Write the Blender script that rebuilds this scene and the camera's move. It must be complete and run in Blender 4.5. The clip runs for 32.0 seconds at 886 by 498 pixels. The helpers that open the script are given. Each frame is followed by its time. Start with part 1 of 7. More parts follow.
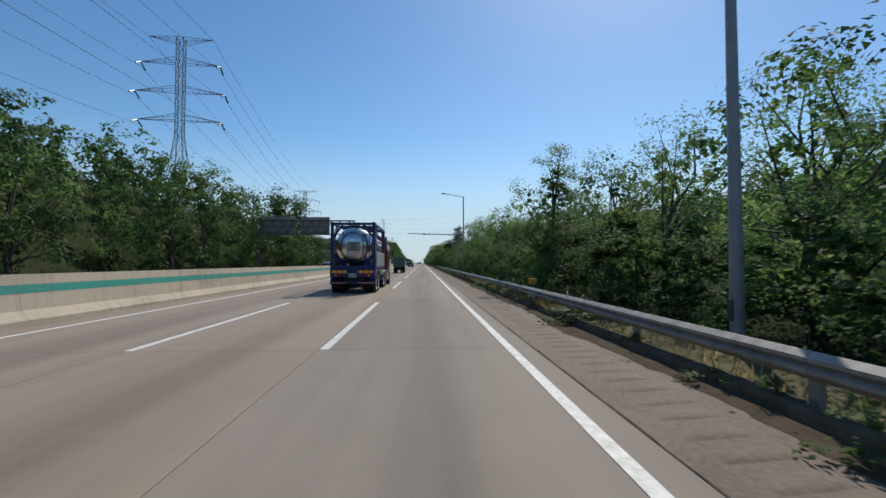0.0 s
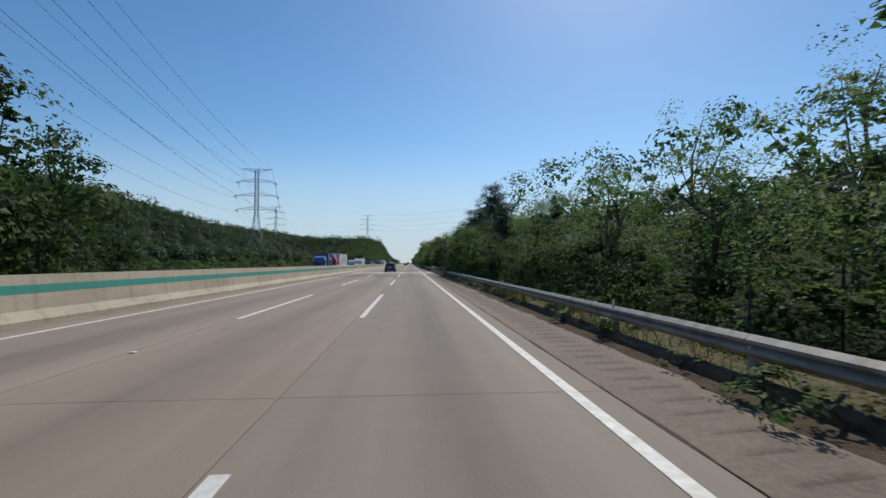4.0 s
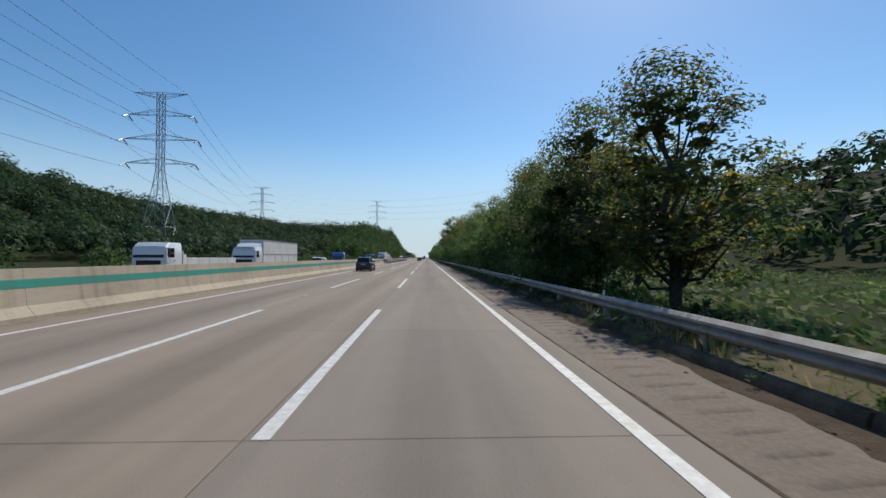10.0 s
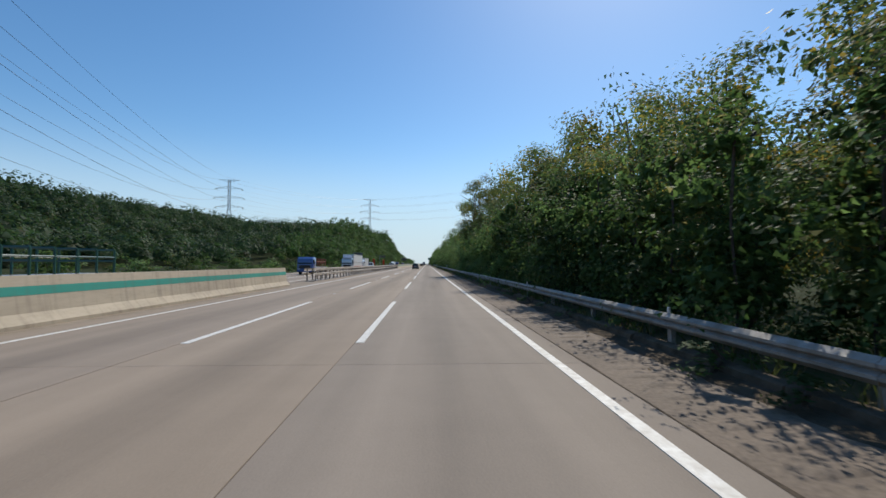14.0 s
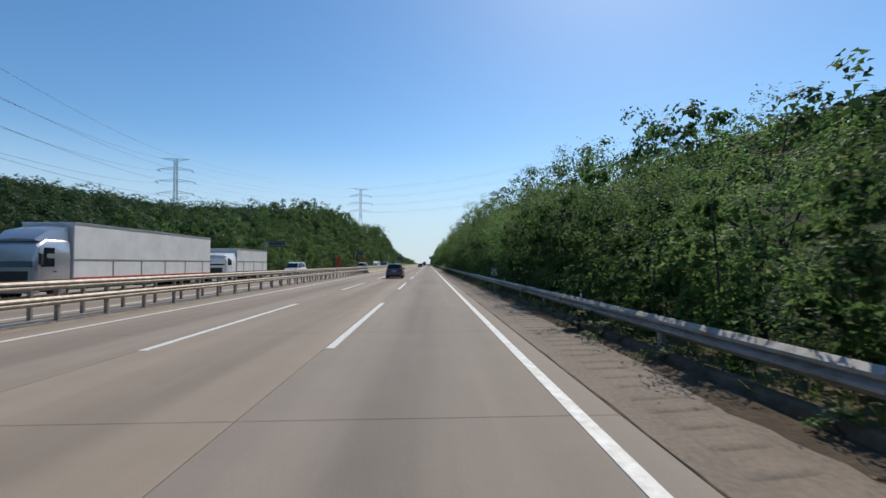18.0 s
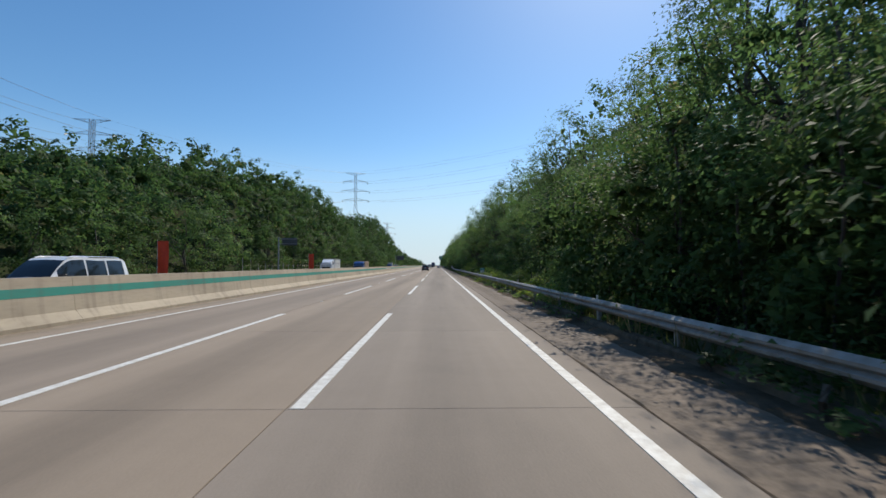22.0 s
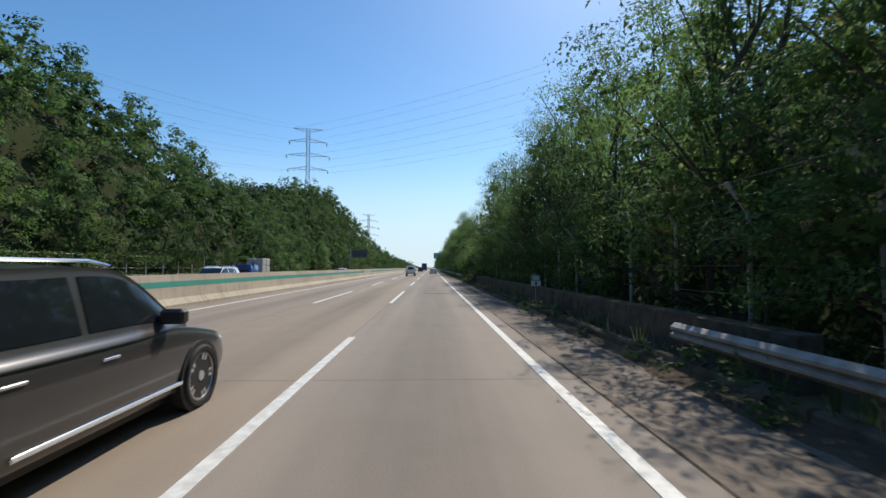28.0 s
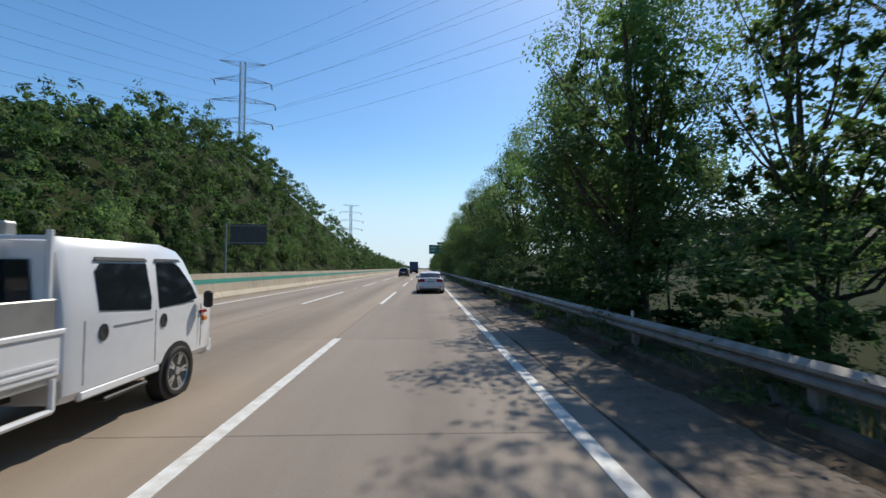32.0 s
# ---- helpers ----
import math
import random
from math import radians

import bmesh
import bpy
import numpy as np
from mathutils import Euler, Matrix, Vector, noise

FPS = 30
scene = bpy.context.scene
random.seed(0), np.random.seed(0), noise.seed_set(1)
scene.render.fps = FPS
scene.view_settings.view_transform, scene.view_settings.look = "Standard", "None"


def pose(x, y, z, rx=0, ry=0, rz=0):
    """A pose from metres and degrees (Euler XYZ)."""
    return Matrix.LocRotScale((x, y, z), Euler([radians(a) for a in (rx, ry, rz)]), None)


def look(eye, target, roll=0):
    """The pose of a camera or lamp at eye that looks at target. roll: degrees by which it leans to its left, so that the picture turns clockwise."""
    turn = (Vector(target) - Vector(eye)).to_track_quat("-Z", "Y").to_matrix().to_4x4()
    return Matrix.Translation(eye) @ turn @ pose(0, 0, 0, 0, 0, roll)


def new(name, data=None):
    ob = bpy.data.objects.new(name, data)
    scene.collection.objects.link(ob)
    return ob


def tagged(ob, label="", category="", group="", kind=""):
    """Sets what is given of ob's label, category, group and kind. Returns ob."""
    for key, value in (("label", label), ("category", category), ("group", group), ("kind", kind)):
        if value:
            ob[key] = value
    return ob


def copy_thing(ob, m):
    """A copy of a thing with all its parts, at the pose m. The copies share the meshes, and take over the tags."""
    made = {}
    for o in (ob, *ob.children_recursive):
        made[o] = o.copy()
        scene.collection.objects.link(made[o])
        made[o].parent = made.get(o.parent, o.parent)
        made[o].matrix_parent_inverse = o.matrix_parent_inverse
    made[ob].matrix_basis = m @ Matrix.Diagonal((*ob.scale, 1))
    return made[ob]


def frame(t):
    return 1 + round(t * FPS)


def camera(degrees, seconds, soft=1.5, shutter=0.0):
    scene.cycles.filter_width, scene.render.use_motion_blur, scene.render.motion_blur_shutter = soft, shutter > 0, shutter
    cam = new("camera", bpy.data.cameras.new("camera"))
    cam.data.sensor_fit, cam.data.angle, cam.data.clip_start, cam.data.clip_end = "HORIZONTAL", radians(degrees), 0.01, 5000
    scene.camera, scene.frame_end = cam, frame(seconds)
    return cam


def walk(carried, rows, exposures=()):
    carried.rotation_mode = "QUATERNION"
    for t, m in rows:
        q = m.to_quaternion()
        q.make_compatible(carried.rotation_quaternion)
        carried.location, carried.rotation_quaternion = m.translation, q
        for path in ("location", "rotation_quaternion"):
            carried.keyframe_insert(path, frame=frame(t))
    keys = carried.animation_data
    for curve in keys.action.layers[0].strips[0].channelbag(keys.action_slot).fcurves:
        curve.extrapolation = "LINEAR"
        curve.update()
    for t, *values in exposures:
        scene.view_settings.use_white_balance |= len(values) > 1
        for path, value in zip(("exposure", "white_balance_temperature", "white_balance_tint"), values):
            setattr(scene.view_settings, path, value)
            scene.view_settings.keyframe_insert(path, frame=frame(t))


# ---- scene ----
cam = camera(90.86, 32.0, shutter=0.05)
EYE_HEIGHT = 1.678
# seconds, across the road, along it, yaw, pitch, roll
PATH = [
    (0, 1.89, -8.56, -2.71, 1.79, 0.02),
    (1, 1.76, 10.62, -2.21, 1.94, 0.03),
    (2, 1.61, 30.07, -3.34, 2.07, 0.12),
    (3, 1.50, 48.15, -4.25, 1.95, -0.04),
    (3.5, 1.48, 57.13, -4.34, 1.90, -0.02),
    (5.5, 1.64, 94.15, -4.22, 1.81, 0.04),
    (6, 1.66, 102.91, -4.34, 2.03, -0.17),
    (6.5, 1.67, 111.82, -3.95, 1.83, -0.32),
    (7, 1.69, 120.90, -3.60, 2.39, -0.42),
    (7.5, 1.71, 130.11, -3.30, 2.08, -0.37),
    (8, 1.74, 139.05, -3.01, 2.13, -0.42),
    (8.5, 1.75, 147.19, -2.94, 1.65, -0.27),
    (9, 1.72, 155.67, -2.79, 1.54, -0.17),
    (9.5, 1.64, 165.55, -2.52, 0.95, -0.21),
    (10, 1.56, 175.92, -2.12, 1.11, -0.13),
    (10.5, 1.51, 185.80, -1.78, 1.12, -0.09),
    (11, 1.48, 195.38, -1.78, 1.25, -0.03),
    (11.5, 1.46, 204.64, -2.00, 1.42, 0.06),
    (12, 1.44, 213.80, -2.11, 1.52, 0.01),
    (12.5, 1.42, 223.02, -2.24, 1.47, 0.13),
    (13, 1.40, 232.23, -2.17, 1.54, -0.02),
    (13.5, 1.38, 241.37, -2.14, 1.79, -0.07),
    (15.5, 1.61, 280.17, -2.34, 2.02, 0.06),
    (16, 1.72, 290.59, -2.25, 1.91, 0.22),
    (16.5, 1.79, 300.57, -2.13, 1.92, 0.29),
    (17, 1.84, 310.54, -2.05, 1.85, 0.30),
    (17.5, 1.91, 320.84, -2.00, 1.90, 0.35),
    (18, 1.95, 331.20, -1.95, 1.91, 0.33),
    (18.5, 1.94, 341.34, -1.73, 1.98, 0.28),
    (19, 1.88, 351.54, -1.61, 1.93, 0.29),
    (19.5, 1.80, 362.10, -1.42, 2.07, 0.25),
    (20, 1.73, 372.75, -1.27, 1.94, 0.28),
    (20.5, 1.71, 383.28, -1.17, 2.10, 0.18),
    (21, 1.70, 393.75, -1.05, 1.94, 0.22),
    (21.5, 1.68, 404.28, -0.89, 2.20, 0.09),
    (22, 1.65, 414.83, -0.74, 2.09, 0.10),
    (22.5, 1.64, 425.44, -0.56, 2.26, -0.00),
    (23, 1.63, 436.00, -0.55, 1.91, -0.22),
    (23.5, 1.61, 446.50, -0.66, 2.09, -0.08),
    (24, 1.60, 456.80, -0.75, 1.94, -0.04),
    (24.5, 1.60, 466.73, -1.10, 2.39, -0.01),
    (25, 1.61, 476.64, -1.50, 2.36, -0.06),
    (25.5, 1.65, 486.86, -1.47, 2.55, -0.04),
    (26, 1.69, 497.28, -1.77, 2.48, -0.09),
    (26.5, 1.73, 507.77, -1.64, 2.49, -0.04),
    (28.5, 1.84, 549.48, -1.55, 2.39, -0.05),
    (29, 1.84, 559.24, -1.59, 2.48, -0.12),
    (29.5, 1.85, 569.25, -1.47, 2.52, -0.11),
    (30, 1.87, 579.44, -1.87, 2.56, -0.14),
    (30.5, 1.90, 589.70, -1.80, 2.52, -0.10),
    (31, 1.94, 599.87, -2.01, 2.56, -0.08),
    (31.5, 1.98, 609.76, -2.08, 2.30, -0.13),
    (32, 2.03, 619.50, -2.27, 2.50, -0.13),
]
walk(cam, [(t, pose(x, y, EYE_HEIGHT, 90 + pitch, roll, yaw)) for t, x, y, yaw, pitch, roll in PATH], exposures=[(0.0, -0.08), (3.0, -0.13), (6.0, -0.2), (8.0, -0.22), (10.0, -0.08), (18.0, 0.05), (22.0, 0.1), (26.0, 0.25), (32.0, 0.2)])

# ---- sky and sun ----
SUN_TO = Vector((4.3, 8.8, 10.2)).normalized()
sky_world = bpy.data.worlds.new("sky")
scene.world = sky_world
sky_world.use_nodes = True
wn = sky_world.node_tree
wn.nodes.clear()
sky_tex = wn.nodes.new("ShaderNodeTexSky")
sky_tex.sky_type = "NISHITA"
sky_tex.sun_disc = False
sky_tex.sun_elevation = math.asin(SUN_TO.z)
sky_tex.sun_rotation = math.atan2(SUN_TO.x, SUN_TO.y)
sky_tex.air_density, sky_tex.dust_density, sky_tex.ozone_density = 1.0, 0.32, 2.1
sky_bg = wn.nodes.new("ShaderNodeBackground")
sky_bg.inputs[1].default_value = 0.125
sky_out = wn.nodes.new("ShaderNodeOutputWorld")
sky_hue = wn.nodes.new("ShaderNodeHueSaturation")
sky_hue.inputs["Saturation"].default_value = 1.22
wn.links.new(sky_tex.outputs[0], sky_hue.inputs["Color"])
sky_tint = wn.nodes.new("ShaderNodeMix")
sky_tint.data_type, sky_tint.blend_type = "RGBA", "MULTIPLY"
sky_tint.inputs[0].default_value = 1.0
sky_tint.inputs[7].default_value = (0.93, 1.0, 1.0, 1)
wn.links.new(sky_hue.outputs[0], sky_tint.inputs[6])
# pale haze all round the horizon
sky_dir = wn.nodes.new("ShaderNodeTexCoord")
sky_sep = wn.nodes.new("ShaderNodeSeparateXYZ")
wn.links.new(sky_dir.outputs["Generated"], sky_sep.inputs[0])
haze_amount = wn.nodes.new("ShaderNodeMapRange")
haze_amount.interpolation_type = "SMOOTHERSTEP"
haze_amount.inputs[1].default_value, haze_amount.inputs[2].default_value = 0.0, 0.3
haze_amount.inputs[3].default_value, haze_amount.inputs[4].default_value = 0.85, 0.0
wn.links.new(sky_sep.outputs["Z"], haze_amount.inputs[0])
haze = wn.nodes.new("ShaderNodeMix")
haze.data_type = "RGBA"
haze.inputs[7].default_value = (4.2, 5.3, 6.3, 1)
wn.links.new(haze_amount.outputs[0], haze.inputs[0])
wn.links.new(sky_tint.outputs[2], haze.inputs[6])
wn.links.new(haze.outputs[2], sky_bg.inputs[0])
wn.links.new(sky_bg.outputs[0], sky_out.inputs[0])

sun_data = bpy.data.lights.new("sun", "SUN")
sun_data.energy, sun_data.angle, sun_data.color = 3.6, radians(0.5), (1.0, 0.93, 0.82)
sun = new("sun", sun_data)
sun.matrix_world = look((60, 200, 300), Vector((60, 200, 300)) - SUN_TO)

# ---- materials ----
def mat(name, col, rough=0.7, metal=0.0, var=0.0, scale=3.0, bump=0.0, bscale=60.0, col2=None, spec=0.5, coat=0.0):
    """A painted or mineral surface: two scales of stain between col and col2, fine relief."""
    m = bpy.data.materials.new(name)
    m.use_nodes = True
    nt = m.node_tree
    b = nt.nodes["Principled BSDF"]
    b.inputs["Roughness"].default_value, b.inputs["Metallic"].default_value = rough, metal
    b.inputs["Specular IOR Level"].default_value = spec
    b.inputs["Coat Weight"].default_value = coat
    b.inputs["Coat Roughness"].default_value = 0.05
    b.inputs["Base Color"].default_value = (*col, 1)
    if var or col2:
        tc = nt.nodes.new("ShaderNodeTexCoord")
        n1 = nt.nodes.new("ShaderNodeTexNoise")
        n1.inputs["Scale"].default_value, n1.inputs["Detail"].default_value, n1.inputs["Roughness"].default_value = scale, 8, 0.65
        nt.links.new(tc.outputs["Object"], n1.inputs["Vector"])
        mx = nt.nodes.new("ShaderNodeMix")
        mx.data_type = "RGBA"
        c2 = col2 or tuple(c * (1 - var) for c in col)
        mx.inputs[6].default_value, mx.inputs[7].default_value = (*col, 1), (*c2, 1)
        ramp = nt.nodes.new("ShaderNodeMapRange")
        ramp.inputs[1].default_value, ramp.inputs[2].default_value = 0.35, 0.65
        nt.links.new(n1.outputs["Fac"], ramp.inputs[0])
        nt.links.new(ramp.outputs[0], mx.inputs[0])
        nt.links.new(mx.outputs[2], b.inputs["Base Color"])
    if bump:
        tc2 = nt.nodes.new("ShaderNodeTexCoord")
        n2 = nt.nodes.new("ShaderNodeTexNoise")
        n2.inputs["Scale"].default_value, n2.inputs["Detail"].default_value = bscale, 4
        bp = nt.nodes.new("ShaderNodeBump")
        bp.inputs["Strength"].default_value, bp.inputs["Distance"].default_value = bump, 0.02
        nt.links.new(tc2.outputs["Object"], n2.inputs["Vector"])
        nt.links.new(n2.outputs["Fac"], bp.inputs["Height"])
        nt.links.new(bp.outputs["Normal"], b.inputs["Normal"])
    return m


def pavement(name, col, tracks=0.35, slab_var=0.12, coarse=40.0, bump=0.25, blotch=0.3, grain=0.3):
    """Worn concrete or asphalt: grain, stains drawn out along the road, darker tyre tracks across each lane, a tone of its own per slab."""
    m = bpy.data.materials.new(name)
    m.use_nodes = True
    nt, L = m.node_tree, m.node_tree.links
    b = nt.nodes["Principled BSDF"]
    b.inputs["Roughness"].default_value = 0.82
    b.inputs["Specular IOR Level"].default_value = 0.35
    geo = nt.nodes.new("ShaderNodeNewGeometry")
    sep = nt.nodes.new("ShaderNodeSeparateXYZ")
    L.new(geo.outputs["Position"], sep.inputs[0])
    # lane phase: cosine with half the lane's width as period, dark at the wheels
    mul = nt.nodes.new("ShaderNodeMath"); mul.operation = "MULTIPLY"; mul.inputs[1].default_value = 2 * math.pi / 3.6
    L.new(sep.outputs["X"], mul.inputs[0])
    cs = nt.nodes.new("ShaderNodeMath"); cs.operation = "COSINE"
    L.new(mul.outputs[0], cs.inputs[0])
    tr = nt.nodes.new("ShaderNodeMapRange")
    tr.inputs[1].default_value, tr.inputs[2].default_value = 0.1, -1.0
    tr.inputs[3].default_value, tr.inputs[4].default_value = 0.0, 1.0
    L.new(cs.outputs[0], tr.inputs[0])
    st = nt.nodes.new("ShaderNodeMapping")
    st.inputs["Scale"].default_value = (1.1, 0.045, 1)
    L.new(geo.outputs["Position"], st.inputs[0])
    n1 = nt.nodes.new("ShaderNodeTexNoise"); n1.inputs["Scale"].default_value, n1.inputs["Detail"].default_value = 1.0, 6
    L.new(st.outputs[0], n1.inputs["Vector"])
    n2 = nt.nodes.new("ShaderNodeTexNoise"); n2.inputs["Scale"].default_value, n2.inputs["Detail"].default_value, n2.inputs["Roughness"].default_value = 0.9, 9, 0.7
    L.new(geo.outputs["Position"], n2.inputs["Vector"])
    n3 = nt.nodes.new("ShaderNodeTexNoise"); n3.inputs["Scale"].default_value, n3.inputs["Detail"].default_value = coarse, 3
    L.new(geo.outputs["Position"], n3.inputs["Vector"])
    inf = nt.nodes.new("ShaderNodeObjectInfo")

    def madd(a, k, c):
        q = nt.nodes.new("ShaderNodeMath"); q.operation = "MULTIPLY_ADD"
        L.new(a, q.inputs[0]); q.inputs[1].default_value = k
        if isinstance(c, float): q.inputs[2].default_value = c
        else: L.new(c, q.inputs[2])
        return q.outputs[0]
    v = madd(n1.outputs["Fac"], 0.85, 0.57 - (blotch + grain - 0.6) * 0.5)
    v = madd(n2.outputs["Fac"], blotch, v)
    v = madd(n3.outputs["Fac"], grain, v)
    v = madd(tr.outputs[0], -tracks * 0.55, v)
    v = madd(inf.outputs["Random"], -slab_var, v)
    sc = nt.nodes.new("ShaderNodeVectorMath"); sc.operation = "SCALE"
    sc.inputs[0].default_value = col
    L.new(v, sc.inputs["Scale"])
    L.new(sc.outputs[0], b.inputs["Base Color"])
    bp = nt.nodes.new("ShaderNodeBump"); bp.inputs["Strength"].default_value, bp.inputs["Distance"].default_value = bump, 0.01
    L.new(n3.outputs["Fac"], bp.inputs["Height"])
    L.new(bp.outputs["Normal"], b.inputs["Normal"])
    return m


def leafy(name, c1, c2, c3, trans=0.45, third=0.06):
    """Leaves: each one its own tone, light let through."""
    m = bpy.data.materials.new(name)
    m.use_nodes = True
    nt, L = m.node_tree, m.node_tree.links
    nt.nodes.clear()
    geo = nt.nodes.new("ShaderNodeNewGeometry")
    inf = nt.nodes.new("ShaderNodeObjectInfo")
    mx = nt.nodes.new("ShaderNodeMix"); mx.data_type = "RGBA"
    mx.inputs[6].default_value, mx.inputs[7].default_value = (*c1, 1), (*c2, 1)
    cl = nt.nodes.new("ShaderNodeTexNoise"); cl.inputs["Scale"].default_value, cl.inputs["Detail"].default_value = 1.1, 2
    L.new(geo.outputs["Position"], cl.inputs["Vector"])
    cr_ = nt.nodes.new("ShaderNodeMapRange"); cr_.inputs[1].default_value, cr_.inputs[2].default_value, cr_.inputs[3].default_value, cr_.inputs[4].default_value = 0.35, 0.65, 0.0, 0.75
    L.new(cl.outputs["Fac"], cr_.inputs[0])
    cm = nt.nodes.new("ShaderNodeMath"); cm.operation = "MULTIPLY_ADD"; cm.inputs[1].default_value = 0.3
    L.new(geo.outputs["Random Per Island"], cm.inputs[0]); L.new(cr_.outputs[0], cm.inputs[2]); L.new(cm.outputs[0], mx.inputs[0])
    gt = nt.nodes.new("ShaderNodeMath"); gt.operation = "GREATER_THAN"; gt.inputs[1].default_value = 1 - third
    tc = nt.nodes.new("ShaderNodeTexCoord")
    nz = nt.nodes.new("ShaderNodeTexNoise"); nz.inputs["Scale"].default_value = 0.8
    L.new(tc.outputs["Object"], nz.inputs["Vector"])
    ad = nt.nodes.new("ShaderNodeMath"); ad.operation = "MULTIPLY_ADD"; ad.inputs[1].default_value = 0.55
    L.new(geo.outputs["Random Per Island"], ad.inputs[0]); L.new(nz.outputs["Fac"], ad.inputs[2])
    gt.inputs[1].default_value = 1.12 - third * 2
    L.new(ad.outputs[0], gt.inputs[0])
    mx2 = nt.nodes.new("ShaderNodeMix"); mx2.data_type = "RGBA"
    mx2.inputs[7].default_value = (*c3, 1)
    L.new(gt.outputs[0], mx2.inputs[0]); L.new(mx.outputs[2], mx2.inputs[6])
    hs = nt.nodes.new("ShaderNodeHueSaturation")
    mr = nt.nodes.new("ShaderNodeMapRange"); mr.inputs[3].default_value, mr.inputs[4].default_value = 0.72, 1.3
    L.new(inf.outputs["Random"], mr.inputs[0])
    big = nt.nodes.new("ShaderNodeTexNoise"); big.inputs["Scale"].default_value, big.inputs["Detail"].default_value = 0.2, 1.5
    L.new(geo.outputs["Position"], big.inputs["Vector"])
    bm_ = nt.nodes.new("ShaderNodeMapRange"); bm_.inputs[1].default_value, bm_.inputs[2].default_value, bm_.inputs[3].default_value, bm_.inputs[4].default_value = 0.3, 0.7, 0.62, 1.4
    L.new(big.outputs["Fac"], bm_.inputs[0])
    vm = nt.nodes.new("ShaderNodeMath"); vm.operation = "MULTIPLY"
    L.new(mr.outputs[0], vm.inputs[0]); L.new(bm_.outputs[0], vm.inputs[1]); L.new(vm.outputs[0], hs.inputs["Value"])
    L.new(mx2.outputs[2], hs.inputs["Color"])
    pb = nt.nodes.new("ShaderNodeBsdfPrincipled")
    pb.inputs["Roughness"].default_value, pb.inputs["Specular IOR Level"].default_value = 0.62, 0.16
    tb = nt.nodes.new("ShaderNodeBsdfTranslucent")
    hs2 = nt.nodes.new("ShaderNodeHueSaturation"); hs2.inputs["Value"].default_value = 1.7; hs2.inputs["Saturation"].default_value = 1.08
    L.new(hs.outputs[0], pb.inputs["Base Color"]); L.new(hs.outputs[0], hs2.inputs["Color"]); L.new(hs2.outputs[0], tb.inputs["Color"])
    ms = nt.nodes.new("ShaderNodeMixShader"); ms.inputs[0].default_value = trans
    out = nt.nodes.new("ShaderNodeOutputMaterial")
    L.new(pb.outputs[0], ms.inputs[1]); L.new(tb.outputs[0], ms.inputs[2]); L.new(ms.outputs[0], out.inputs[0])
    return m


M_SLAB = pavement("concrete_slab", (0.235, 0.187, 0.14), tracks=0.5, slab_var=0.07)
M_SLAB_OWN = pavement("grey_concrete_slab", (0.21, 0.174, 0.139), tracks=0.4, slab_var=0.1)
M_SLAB_FAR = pavement("concrete_sheet", (0.22, 0.177, 0.136), tracks=0.45, slab_var=0.0)
M_DECK = pavement("deck_concrete", (0.3, 0.25, 0.195), tracks=0.12, slab_var=0.05)
M_ASPHALT = pavement("asphalt_overlay", (0.15, 0.135, 0.118), tracks=0.2, slab_var=0.05, coarse=90)
M_PATCH = pavement("asphalt_patch", (0.13, 0.122, 0.115), tracks=0.0, slab_var=0.05, coarse=90)
M_SHOULDER = pavement("shoulder_concrete", (0.136, 0.105, 0.078), tracks=0.0, slab_var=0.0, coarse=14, bump=1.0, blotch=0.9, grain=1.1)
M_KERB_SHADED_WALL = mat("dirty_kerb_and_shaded_wall", (0.16, 0.125, 0.09), 0.95, col2=(0.07, 0.055, 0.038), scale=2.2, bump=0.9, bscale=16, spec=0.06)
M_JOINT = mat("joint_filler", (0.14, 0.115, 0.092), 0.9)
M_LINE = mat("road_paint", (0.78, 0.77, 0.72), 0.6, col2=(0.55, 0.52, 0.46), scale=6, bump=0.2)
def stained(name, col, dirt):
    """Old concrete: broad blotches, streaks run down the face, pale scuffs, grain."""
    m = mat(name, col, 0.85, bump=0.35, bscale=45)
    nt, L = m.node_tree, m.node_tree.links
    geo = nt.nodes.new("ShaderNodeNewGeometry")
    v = None
    for stretch, sc, lo, hi, k in (((1, 0.25, 1), 1.0, 0.42, 0.7, 0.55), ((1, 2.4, 0.14), 1.6, 0.5, 0.72, 0.5), ((1, 0.5, 2.5), 5.0, 0.45, 0.75, 0.25)):
        mp = nt.nodes.new("ShaderNodeMapping")
        mp.inputs["Scale"].default_value = stretch
        L.new(geo.outputs["Position"], mp.inputs[0])
        nz = nt.nodes.new("ShaderNodeTexNoise")
        nz.inputs["Scale"].default_value, nz.inputs["Detail"].default_value = sc, 6
        L.new(mp.outputs[0], nz.inputs["Vector"])
        mr = nt.nodes.new("ShaderNodeMapRange")
        mr.inputs[1].default_value, mr.inputs[2].default_value, mr.inputs[3].default_value, mr.inputs[4].default_value = lo, hi, 0.0, k
        L.new(nz.outputs["Fac"], mr.inputs[0])
        if v is None:
            v = mr.outputs[0]
        else:
            ad = nt.nodes.new("ShaderNodeMath")
            L.new(v, ad.inputs[0]); L.new(mr.outputs[0], ad.inputs[1])
            v = ad.outputs[0]
    mx = nt.nodes.new("ShaderNodeMix")
    mx.data_type = "RGBA"
    mx.inputs[6].default_value, mx.inputs[7].default_value = (*col, 1), (*dirt, 1)
    L.new(v, mx.inputs[0])
    L.new(mx.outputs[2], nt.nodes["Principled BSDF"].inputs["Base Color"])
    return m


